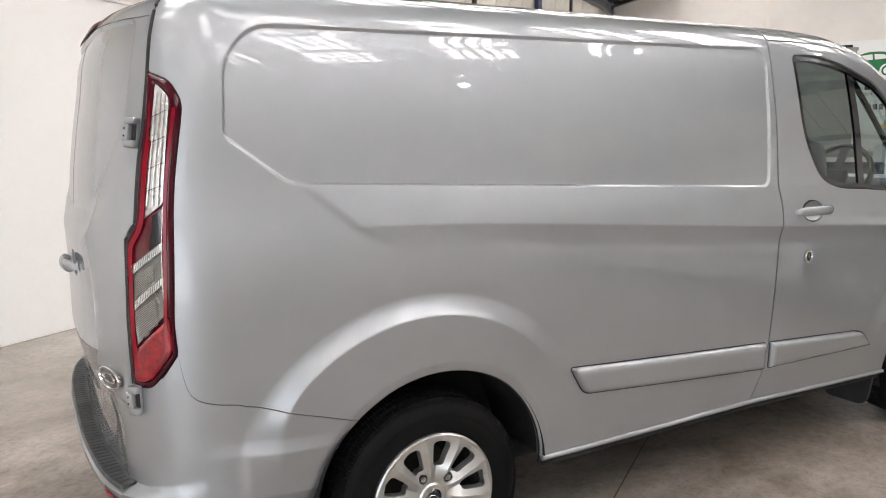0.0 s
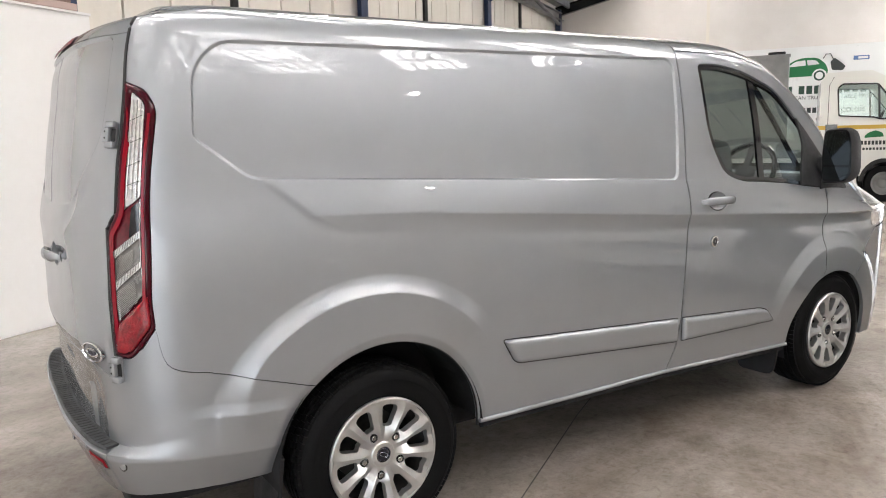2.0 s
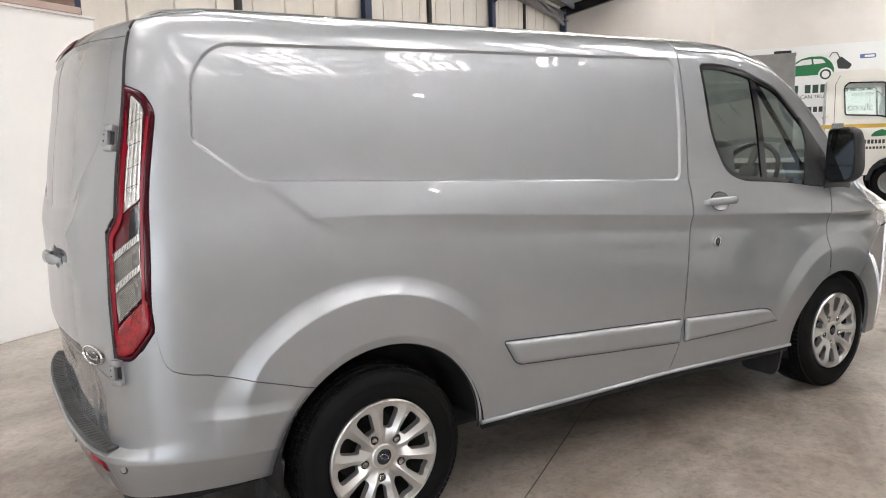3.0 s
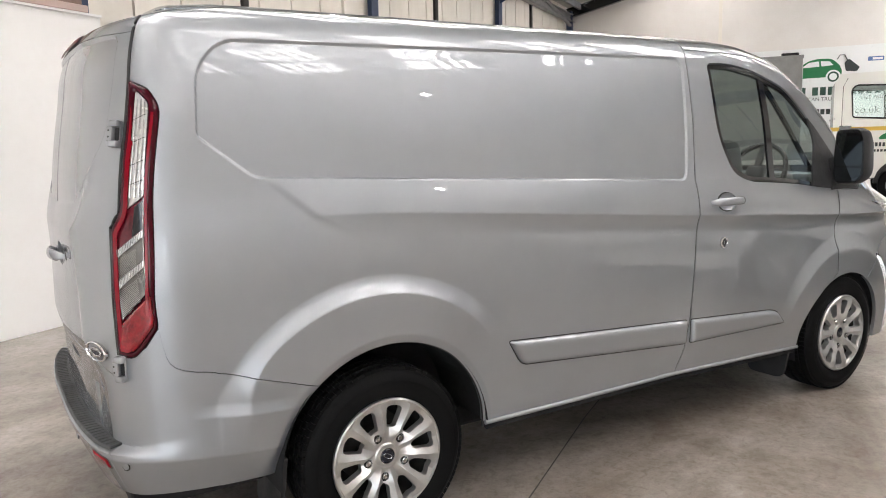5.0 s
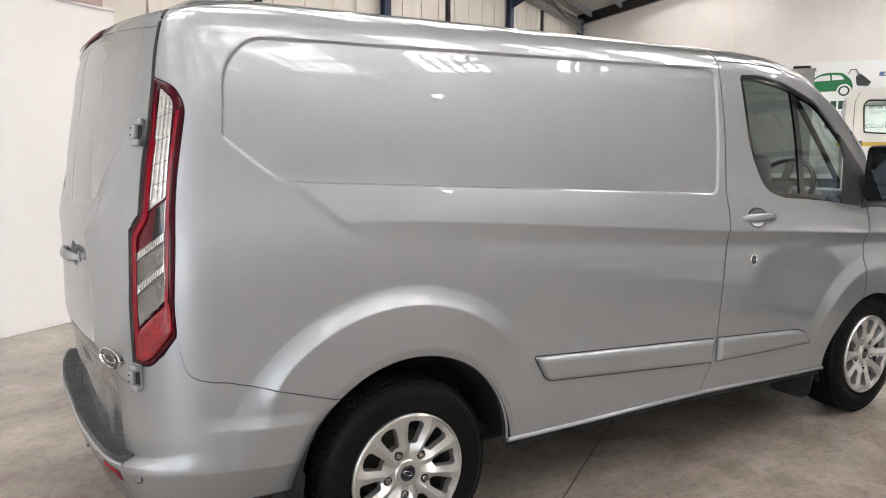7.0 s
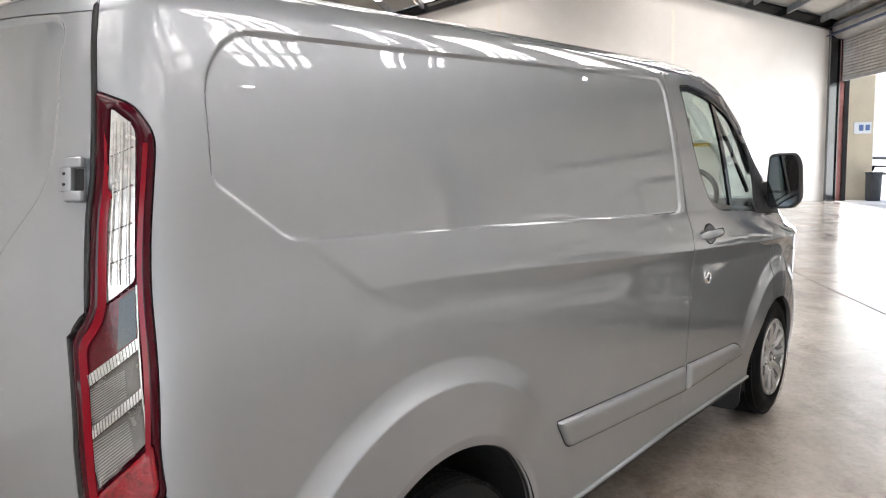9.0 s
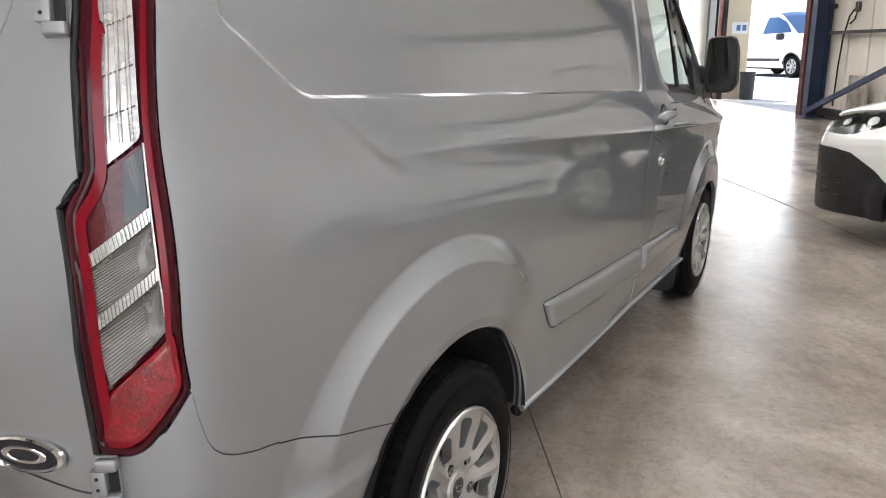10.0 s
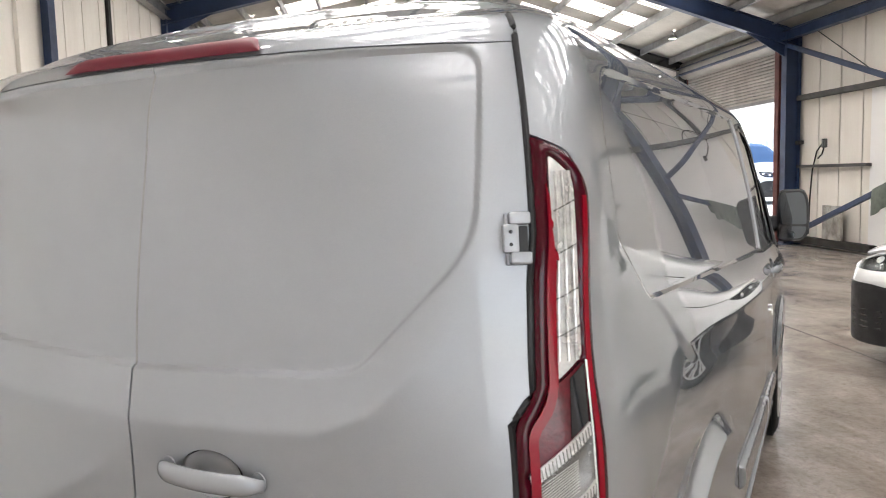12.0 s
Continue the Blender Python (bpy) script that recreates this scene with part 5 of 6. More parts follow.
# glass, window rubber, mirror and cab
for flip in (False, True):
    skin("door_glass", 1.86, 2.98, 1.18, 1.86, shrink(DOOR_WINDOW, -.004), TINTED, van, step=0.03, gap=0.0, depth=0.001, lift=-0.016, mirror=flip).visible_shadow = False
    skin("window_rubber", 1.84, 3.0, 1.17, 1.87, lambda a, v: np.maximum(poly_sdf(a, v, DOOR_WINDOW) + .001, -(poly_sdf(a, v, DOOR_WINDOW) + .022)), GLOSS_BLACK, van, step=0.008, gap=0.0, depth=0.014, lift=-0.006, mirror=flip)
    sg = 1 if flip else -1

    def strip(name, p, q, wd, material, lift=-0.010):
        dx, dv = q[0] - p[0], q[1] - p[1]
        L = math.hypot(dx, dv)
        nx, nv = -dv / L * wd, dx / L * wd
        poly = [(p[0] + nx, p[1] + nv), (q[0] + nx, q[1] + nv), (q[0] - nx, q[1] - nv), (p[0] - nx, p[1] - nv)]
        return skin(name, min(p[0], q[0]) - .06, max(p[0], q[0]) + .06, 1.17, 1.88, lambda a, v: np.maximum(poly_sdf(a, v, poly), poly_sdf(a, v, DOOR_WINDOW)), material, van, step=0.008, gap=0.0, depth=0.012, lift=lift, mirror=flip)

    strip("window_divider", (2.323, 1.83), (2.272, 1.20), .022, GLOSS_BLACK)
    strip("quarter_pillar", (2.36, 1.79), (2.66, 1.36), .018, GLOSS_BLACK, -.030)
    # corner plate that carries the mirror
    plate = [(2.60, 1.20), (2.655, 1.38), (2.69, 1.50), (2.68, 1.67), (2.96, 1.46), (2.82, 1.20)]
    foot = rounded([(2.78, 1.205), (2.82, 1.30), (2.93, 1.36), (3.085, 1.335), (3.075, 1.285)], .012)
    skin("mirror_foot", 2.74, 3.12, 1.17, 1.40, within(foot), BLACK_PLASTIC, van, step=0.01, gap=0.0, depth=0.02, lift=0.006, mirror=flip)
    skin("mirror_plate", 2.56, 2.98, 1.19, 1.66, lambda a, v, q=plate: np.maximum(poly_sdf(a, v, q), poly_sdf(a, v, DOOR_WINDOW)), BLACK_PLASTIC, van, step=0.008, gap=0.0, depth=0.01, lift=0.003, mirror=flip)
    mr = new("wing_mirror")
    mr.parent = van
    mr.matrix_local = Matrix.Translation((2.85, sg * 1.025, 1.345)) @ (Matrix.Diagonal((1, -1, 1, 1)) if flip else Matrix.Identity(4))
    tagged(mr, "black door mirror with two glasses")
    face = rounded([(-.072, .138), (.055, .142), (.076, .08), (.082, -.10), (.05, -.142), (-.075, -.150), (-.085, -.02)], [.025, .03, .06, .05, .04, .03, .05])
    to3 = lambda u, v, d: Vector((d, -u, v))
    bm = bmesh.new()
    rows = []
    for dx, sc in ((-.052, 1.0), (-.045, 1.03), (.0, 1.05), (.045, .98), (.075, .82), (.092, .5)):
        rows.append([bm.verts.new((dx, -u * sc, v * sc)) for u, v in face])
    for r0, r1 in zip(rows, rows[1:]):
        for i in range(len(face)):
            bm.faces.new((r0[i], r0[(i + 1) % len(face)], r1[(i + 1) % len(face)], r1[i]))
    bm.faces.new(rows[-1])
    part("housing", bm, BLACK_PLASTIC, mr, smooth=40)
    inner = rounded([(-.064, .128), (.049, .131), (.068, .075), (.073, -.052), (-.076, -.052), (-.076, -.02)], [.02, .025, .05, .015, .015, .05])
    part("bezel", prism([(u * .985, v * .985) for u, v in face], -.050, -.040, to3), GLOSS_BLACK, mr)
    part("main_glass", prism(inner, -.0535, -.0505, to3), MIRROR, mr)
    wide = rounded([(-.076, -.064), (.073, -.064), (.066, -.10), (.045, -.131), (-.066, -.139)], [.012, .012, .03, .03, .03])
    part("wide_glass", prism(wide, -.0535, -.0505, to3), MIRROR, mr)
    part("arm", tube([(.0, .05, -.045), (.0, .085, -.05), (.0, .115, -.055)], [.042, .045, .05], 12), BLACK_PLASTIC, mr, smooth=50)

scr = lambda a, v: np.maximum(np.maximum(1.947 - v, 2.32 - a), a - 3.40 + (v - 1.95) * .0)
for flip in (False, True):
    skin("windscreen", 2.30, 3.42, 1.93, 2.75, scr, CLEAR, van, step=0.04, gap=0.0, depth=0.001, lift=-0.004, mirror=flip, middle=True).visible_shadow = False
for sg in (-1, 1):
    st = new("cab_seat")
    st.parent = van
    st.matrix_local = Matrix.Translation((2.46, sg * .58, 0))
    part("cushion", box((-.22, -.25, .72), (.30, .25, .90), .05), SEAT_CLOTH, st, smooth=50)
    part("backrest", box((-.10, -.25, .0), (.06, .25, .62), .06, Matrix.Translation((-.22, 0, .84)) @ Matrix.Rotation(-.2, 4, "Y")), SEAT_CLOTH, st, smooth=50)
    part("headrest", box((-.05, -.13, .0), (.06, .13, .2), .045, Matrix.Translation((-.36, 0, 1.47)) @ Matrix.Rotation(-.16, 4, "Y")), SEAT_CLOTH, st, smooth=50)
part("dashboard", box((2.84, -.84, .78), (3.26, .84, 1.22), .07), LINER, van, smooth=50)
part("cab_floor", box((1.64, -.86, .40), (3.2, .86, .46)), LINER, van)
sw = new("steering_wheel")
sw.parent = van
sw.matrix_local = Matrix.Translation((2.74, -.50, 1.24)) @ Matrix.Rotation(radians(-62), 4, "Y")
part("rim", tube([(.19 * math.cos(t), .19 * math.sin(t), 0) for t in np.linspace(0, 2 * math.pi, 41)], .015, 8, cap=False), GLOSS_BLACK, sw, smooth=60)
part("boss", box((-.07, -.06, -.03), (.05, .06, .02), .02), LINER, sw, smooth=50)
for t in (0.0, 2.4, -2.4):
    part("spoke", beam((0, 0, 0), (.18 * math.cos(t), .18 * math.sin(t), 0), .04, .016), LINER, sw)
# headlamps and grille at the nose
for flip in (False, True):
    hl = rounded([(3.265, 1.62), (3.30, 1.34), (3.285, 1.14), (3.37, .905), (3.62, .93), (3.84, 1.08), (3.80, 1.25), (3.48, 1.58)], .03)
    skin("headlamp", 3.2, 3.92, .85, 1.7, within(hl), REFLECTOR, van, step=0.02, gap=0.0, depth=0.02, lift=0.004, mirror=flip, label="clear headlamp")


# ---------------- hall fittings ----------------
# roller door, two thirds raised
rd = base("roller_door", "grey steel roller shutter, raised most of the way", "roller door", HALL.copy(), kind="structure")
SL0, SL1, SZ = 0.72, 5.50, 3.06
z_ = SZ + 0.08
while z_ < 4.28:
    bm = bmesh.new()
    rows = []
    for s in (SL0, SL1):
        rows.append([bm.verts.new((s, -0.20 + dy, z_ + dz)) for dy, dz in ((0, 0), (.016, .012), (.022, .036), (.016, .060), (0, .072), (-.012, .072), (-.012, 0))])
    for i in range(7):
        bm.faces.new((rows[0][i], rows[1][i], rows[1][(i + 1) % 7], rows[0][(i + 1) % 7]))
    part("slat", bm, SHUTTER, rd, smooth=50)
    z_ += 0.0745
part("bottom_rail", box((SL0, -.225, SZ), (SL1, -.175, SZ + .08), .006), GREY_STEEL, rd)
part("roll", lathe([(SL0 - .05, .02), (SL0 - .05, .24), (SL1 + .05, .24), (SL1 + .05, .02)], 28, "x", m=Matrix.Translation((0, -.10, 4.36))), SHUTTER, rd, smooth=40)
part("guide", beam((SL0 - .05, -.2, 0), (SL0 - .05, -.2, 4.3), .10, .12), RED_STEEL, rd, "oxide red door guide")
part("guide", beam((SL1 + .06, -.2, 0), (SL1 + .06, -.2, 4.3), .10, .12), RED_STEEL, rd)
part("jamb", box((.42, -.56, 0), (.60, .0, 4.4), .01), RED_STEEL, rd, "dark red-brown door post")
part("jamb", beam((GABLE - .06, -.30, 0), (GABLE - .06, -.30, 4.4), .10, .24), JOINT, rd)
part("track_post", beam((.24, -.02, 0), (.24, -.02, 4.3), .07, .10), GREY_STEEL, rd)

# sheeting rails, bracing and cables on the right-hand wall
sr = base("sheeting_rail", "dark steel rails along the cladding wall", "steel rail", HALL.copy(), kind="structure")
part("rail", beam((-.18, -.12, 3.03), (BACK, -.12, 3.03), .14, .10), DARK_STEEL, sr)
part("rail", beam((-.18, -.13, 1.63), (-2.4, -.13, 1.63), .12, .06), DARK_STEEL, sr)
part("rail", beam((-.18, -.12, .12), (-2.6, -.12, .12), .16, .14), JOINT, sr)
part("bracket", box((-.30, -.16, 2.08), (-.14, -.06, 2.16)), JOINT, sr)
wbk = base("wall_bracing", "blue steel bracing across the end bays", "steel bracing", HALL.copy(), kind="structure")
part("brace", beam((-.1, .12, 4.12), (-5.3, .12, 2.35), .07, .09), BLUE_STEEL, wbk)
part("brace", beam((-.1, .14, .12), (-5.3, .14, 1.98), .07, .09), BLUE_STEEL, wbk)
part("conduit", tube([(2.0, SPAN - .16, 5.15), (5.2, SPAN - .16, 4.62)], .05, 8), GREY_STEEL, wbk)
# cloths drying on the brace
TOWEL = worn("grey_green_cloth", (0.20, 0.225, 0.195), (0.13, 0.15, 0.13), 0.95, scale=9, fine=220, relief=0.6)


def cloth(s0, s1, drop, seed):
    rng = np.random.default_rng(seed)
    bm = bmesh.new()
    rows = []
    ph = rng.uniform(0, 6)
    for i, s in enumerate(np.linspace(s0, s1, 22)):
        zc = .12 + (-.1 - s) * (1.98 - .12) / 5.1
        fold = .010 * math.sin(i * .62 + ph) + .004 * math.sin(i * 1.3)
        low = drop * (1 + .05 * math.sin(i * .30 + ph))
        col = [(.14 - .035, zc - low * .6)] + [(.14 - .052, zc - .05), (.14 - .04, zc + .045), (.14, zc + .058), (.14 + .045, zc + .045), (.14 + .058, zc - .04)] + [(.14 + .06 + fold * f, zc - low * f) for f in (.25, .5, .75, 1.0)]
        rows.append([bm.verts.new((s, w, z)) for w, z in col])
    for a, b in zip(rows, rows[1:]):
        for i in range(len(a) - 1):
            bm.faces.new((a[i], b[i], b[i + 1], a[i + 1]))
    return bm


for s0, s1, dr, sd in ((-2.95, -3.46, .40, 3), (-3.48, -4.02, .42, 5), (-4.04, -4.5, .38, 8)):
    tagged(part("hanging_cloth", cloth(s0, s1, dr, sd), TOWEL, m=HALL.copy(), smooth=60), "grey-green cleaning cloth hung over the wall brace", "cloth", "cloths on the brace")
cb = base("wall_cable", "black cable looped on the cladding wall", "cable", HALL.copy())
part("cable", tube([(-.55, -.14, .25), (-.60, -.13, 1.0), (-.68, -.12, 1.55), (-.82, -.12, 1.92), (-.98, -.12, 2.05), (-1.06, -.12, 2.0), (-1.0, -.12, 1.86), (-.86, -.12, 1.78)], .016, 8), GLOSS_BLACK, cb, smooth=60)
part("plug", box((-1.10, -.17, 1.98), (-1.0, -.09, 2.16), .02), GLOSS_BLACK, cb)
cb = base("wall_cable", "black cable hanging in a loop from the upper rail", "cable", HALL.copy())
part("cable", tube([(-3.72, -.15, 3.10), (-3.66, -.14, 3.20), (-3.54, -.13, 3.28), (-3.42, -.13, 3.31), (-3.28, -.13, 3.28), (-3.14, -.12, 3.21), (-3.05, -.05, 3.10), (-3.02, -.04, 2.95), (-3.08, -.07, 2.80), (-3.20, -.10, 2.69), (-3.36, -.12, 2.62)], .013, 8), GLOSS_BLACK, cb, smooth=60)
part("plug", box((-3.42, -.15, 2.56), (-3.34, -.09, 2.66), .01), GLOSS_BLACK, cb)
tw = base("tie_wire", "thin steel tie wire stretched across the cladding wall", "wire", HALL.copy(), "tie wires on the wall", "structure")
part("wire", tube([(-.49, -.15, 4.42), (-2.67, -.15, 3.12)], .009, 6), DARK_STEEL, tw)
tw = base("tie_wire", "thin steel tie wire stretched across the cladding wall", "wire", HALL.copy(), "tie wires on the wall", "structure")
part("wire", tube([(-4.95, -.15, 4.05), (-3.03, -.15, 3.12)], .009, 6), DARK_STEEL, tw)
part("post", box((-2.97, -.235, 3.08), (-2.87, -.14, EAVES[0]), .004), DARK_STEEL, sr)
pn = base("leaning_panel", "stained old metal panel leaning against the wall", "panel", HALL.copy())
part("panel", box((-1.75, -.10, .2), (-1.15, -.05, .86), .01), worn("stained_panel", (.50, .48, .44), (.16, .14, .12), .6, scale=5, fine=40, amount=.3), pn)

# high-bay lamps hung under both slopes
LAMP_LENS = glow("lamp_lens", (1.0, 0.98, 0.95), 40.0)
for w in (1.3, SPAN - 1.3):
    for k in range(5):
        s = 3.0 - BAY * k
        hb = base("high_bay_lamp", "round grey high-bay lamp, lit, hung from the roof", "ceiling lamp", HALL @ Matrix.Translation((s, w, roof_z(w) - .10)), "high-bay lamps of the hall")
        part("reflector", lathe([(.12, .04), (.10, .07), (.04, .105), (0, .12), (.004, .115), (.04, .10)], 32, "z"), GREY_STEEL, hb, smooth=40)
        part("lens", lathe([(.012, .075), (.010, .05), (.010, .0005)], 32, "z"), LAMP_LENS, hb, "lit white lens")
        part("stem", tube([(0, 0, .10), (0, 0, .20)], .012, 8), GREY_STEEL, hb)

# ---------------- sign on the gable wall ----------------
SIGN_WHITE = worn("sign_white", (0.82, 0.825, 0.82), (0.78, 0.785, 0.78), 0.35, scale=2, fine=40, relief=0.02)
SIGN_GREEN = mat("sign_green", (0.010, 0.165, 0.055), 0.4)
SIGN_DARK = mat("sign_dark_green", (0.022, 0.065, 0.045), 0.4)
SIGN_GREY = mat("sign_dark", (0.035, 0.042, 0.042), 0.4)
SIGN_BLUE = mat("sign_blue", (0.10, 0.17, 0.36), 0.4)
sg_ = base("wall_sign", "large white wall sign with a green car and dark lettering", "sign", HALL @ Matrix.Translation((GABLE - .035, 0, 0)))
part("board", box((-.012, 3.9, 1.45), (.02, 9.2, 3.58), .004), SIGN_WHITE, sg_)


def on_sign(lift):
    # u runs to the viewer's right, which is towards smaller w
    return lambda u, v, d: Vector((-.012 - lift - d, -u, v))


car = rounded([(-6.98, 2.93), (-6.92, 3.02), (-6.74, 3.09), (-6.50, 3.26), (-6.30, 3.31), (-5.98, 3.30), (-5.80, 3.14), (-5.74, 2.99), (-5.76, 2.86), (-6.98, 2.84)], [.03, .05, .1, .08, .08, .1, .08, .05, .04, .03])
part("car_shape", prism(car, 0, .004, on_sign(.0005)), SIGN_GREEN, sg_)
for poly in ([(-6.66, 3.10), (-6.48, 3.225), (-6.26, 3.25), (-6.24, 3.12)], [(-6.20, 3.12), (-6.22, 3.25), (-6.02, 3.235), (-5.93, 3.14)]):
    part("car_window", prism(rounded(poly, .02), 0, .003, on_sign(.005)), SIGN_WHITE, sg_)


def disc(u, v, r, n=32):
    return [(u + r * math.cos(t), v + r * math.sin(t)) for t in np.linspace(0, 2 * math.pi, n, endpoint=False)]


part("car_wheel", prism(disc(-5.93, 2.86, .165), 0, .003, on_sign(.005)), SIGN_WHITE, sg_)
part("car_wheel", prism(disc(-5.93, 2.86, .125), 0, .003, on_sign(.0085)), SIGN_DARK, sg_)
part("car_wheel", prism(disc(-5.93, 2.86, .085), 0, .003, on_sign(.012)), SIGN_WHITE, sg_)
part("price_tag", prism(rounded([(-5.70, 3.18), (-5.60, 3.27), (-5.36, 3.06), (-5.42, 2.96), (-5.66, 2.98)], .03), 0, .004, on_sign(.006)), SIGN_GREY, sg_)
part("tag_string", tube([(-.02, 5.86, 3.27), (-.02, 5.80, 3.37), (-.02, 5.70, 3.37), (-.02, 5.64, 3.25), (-.02, 5.63, 3.17)], .012, 6), SIGN_GREY, sg_, smooth=60)
TEXT = Matrix(((0, 0, -1, -.0125), (-1, 0, 0, 0), (0, 1, 0, 0), (0, 0, 0, 1)))


def sign_text(words, u, v, size, material):
    return text_mesh("lettering", words, size, Matrix.Translation((0, u, v)) @ TEXT, material, sg_)


# the firm's name stands as plain bars of its letters' size
for u0, u1 in ((6.66, 6.50), (6.38, 5.85), (5.72, 4.85)):
    n = max(1, int(round((u0 - u1) / .17)))
    for i in range(n):
        a = u0 - i * .175
        part("name_bar", prism([(-a, 2.42), (-a + .13, 2.42), (-a + .13, 2.62), (-a, 2.62)], 0, .003, on_sign(.0005)), SIGN_DARK, sg_)
sign_text("YOU CAN TRUST", 6.78, 2.285, .125, SIGN_GREY)
sign_text("ABLE PRICES", 5.36, 2.285, .125, SIGN_GREY)
for i in range(5):
    a = 6.30 - i * .125
    part("name_bar", prism([(-a, 1.95), (-a + .09, 1.95), (-a + .09, 2.08), (-a, 2.08)], 0, .003, on_sign(.0005)), SIGN_GREY, sg_)
sign_text("co.uk", 5.42, 1.95, .24, SIGN_GREY)
part("web_badge", prism(rounded([(-5.20, 3.19), (-4.86, 3.19), (-4.86, 3.29), (-5.20, 3.29)], .02), 0, .003, on_sign(.0005)), SIGN_BLUE, sg_)
part("badge_bar", prism([(-5.10, 3.215), (-4.89, 3.215), (-4.89, 3.265), (-5.10, 3.265)], 0, .002, on_sign(.0042)), SIGN_WHITE, sg_)

# ---------------- flatbed truck under the sign ----------------
CREAM_PAINT = mat("cream_white_paint", (0.78, 0.77, 0.73), 0.3, 0, 0.8)
YELLOW = mat("yellow_stripe", (0.62, 0.40, 0.06), 0.4)


def plate(outline, holes, lo, hi, to3d):
    """A flat plate with openings cut right through it."""
    bm = bmesh.new()
    for d in (lo, hi):
        edges = []
        for loop in (outline, *holes):
            vs = [bm.verts.new(to3d(u, v, d)) for u, v in loop]
            edges += [bm.edges.new((vs[i], vs[(i + 1) % len(vs)])) for i in range(len(vs))]
        bmesh.ops.triangle_fill(bm, edges=edges, use_beauty=True)
    bm.verts.ensure_lookup_table()
    k = 0
    n_all = sum(len(x) for x in (outline, *holes))
    for loop in (outline, *holes):
        n = len(loop)
        for i in range(n):
            a, b = bm.verts[k + i], bm.verts[k + (i + 1) % n]
            c, d = bm.verts[n_all + k + (i + 1) % n], bm.verts[n_all + k + i]
            bm.faces.new((a, b, c, d))
        k += n
    bmesh.ops.recalc_face_normals(bm, faces=list(bm.faces))
    return bm


truck = base("flatbed_truck", "cream-white flatbed truck with a yellow stripe, parked by the wall sign", "truck", HALL @ Matrix.Translation((3.2, 6.08, 0)) @ Matrix.Rotation(radians(-90), 4, "Z") @ Matrix.Diagonal((1, 1, 1.08, 1)))
cab = rounded([(.10, .62), (.10, 2.32), (.20, 2.48), (1.02, 2.50), (1.30, 2.36), (1.92, 1.60), (2.50, 1.42), (2.66, 1.15), (2.68, .50), (1.78, .50)] + [(1.33 + .43 * math.cos(t), .40 + .43 * math.sin(t)) for t in np.linspace(.25, math.pi - .25, 10)] + [(.86, .50), (.10, .50)], .04, 3)
win = rounded([(.46, 1.66), (.42, 2.18), (.50, 2.26), (1.14, 2.24), (1.66, 1.62), (1.22, 1.58), (1.10, 1.62)], .04, 3)
for sgn in (-1, 1):
    part("cab_side", plate(cab, [win], .955, 1.0, lambda u, v, d, sgn=sgn: Vector((u, sgn * d, v))), CREAM_PAINT, truck)
    part("side_window", prism(win, .968, .974, lambda u, v, d, sgn=sgn: Vector((u, sgn * d, v))), CLEAR, truck)
    fr_ = [(u, v) for u, v in win]
    part("window_rubber", tube([(u, sgn * 1.0, v) for u, v in fr_ + fr_[:1]], .016, 6, cap=False), GLOSS_BLACK, truck)
    part("window_bar", beam((1.20, sgn * .985, 1.60), (1.16, sgn * .985, 2.22), .03, .04), GLOSS_BLACK, truck)
    part("stripe", box((.02, sgn * 1.0 - .003, 1.40), (2.3, sgn * 1.0 + .003, 1.475)), YELLOW, truck)
    part("handle_recess", box((.22, sgn * 1.003 - .006, 1.335), (.44, sgn * 1.003 + .006, 1.50), .003), GLOSS_BLACK, truck)
    part("door_seam", tube([(.26, sgn * 1.001, .62), (.26, sgn * 1.001, 2.24), (.34, sgn * 1.001, 2.40)], .006, 5), JOINT, truck)
    part("rear_pillar_vent", box((.08, sgn * .98 - .02, 1.62), (.16, sgn * .98 + .02, 1.66)), GREY_STEEL, truck)
    part("door_picture", prism(rounded([(.95, 1.27), (1.02, 1.33), (1.14, 1.37), (1.26, 1.33), (1.30, 1.25), (.95, 1.23)], .02), 1.0005, 1.004, lambda u, v, d, sgn=sgn: Vector((u if sgn < 0 else 2.25 - u, sgn * d, v))), SIGN_GREEN, truck)
    for i, (a, b, z, h) in enumerate(((.82, 1.48, 1.10, .075), (.86, 1.48, 1.00, .045))):
        n = 10
        for j in range(n):
            x0 = a + (b - a) * j / n
            part("name_bar", box((x0, sgn * 1.002 - .002, z), (x0 + (b - a) / n * .68, sgn * 1.002 + .002, z + h)), SIGN_GREY, truck)
    part("mirror", box((1.72, sgn * 1.16 - .09, 1.62), (1.82, sgn * 1.16 + .09, 2.0), .03), BLACK_PLASTIC, truck)
    part("mudguard", prism([(1.33 + .44 * math.cos(t), .40 + .44 * math.sin(t)) for t in np.linspace(0, math.pi, 14)] + [(1.33 + .37 * math.cos(t), .40 + .37 * math.sin(t)) for t in np.linspace(math.pi, 0, 14)], .72, 1.012, lambda u, v, d, sgn=sgn: Vector((u, sgn * d, v))), BLACK_PLASTIC, truck)
part("cab_roof", prism([(.10, 2.32), (.20, 2.48), (1.02, 2.50), (1.30, 2.36), (1.28, 2.33), (1.0, 2.46), (.22, 2.44), (.14, 2.30)], -.956, .956, lambda u, v, d: Vector((u, d, v))), CREAM_PAINT, truck)
part("cab_back", box((.10, -.956, .6), (.14, .956, 2.32)), CREAM_PAINT, truck)
part("windscreen", prism([(1.29, 2.345), (1.90, 1.61), (1.88, 1.60), (1.27, 2.335)], -.93, .93, lambda u, v, d: Vector((u, d, v))), CLEAR, truck)
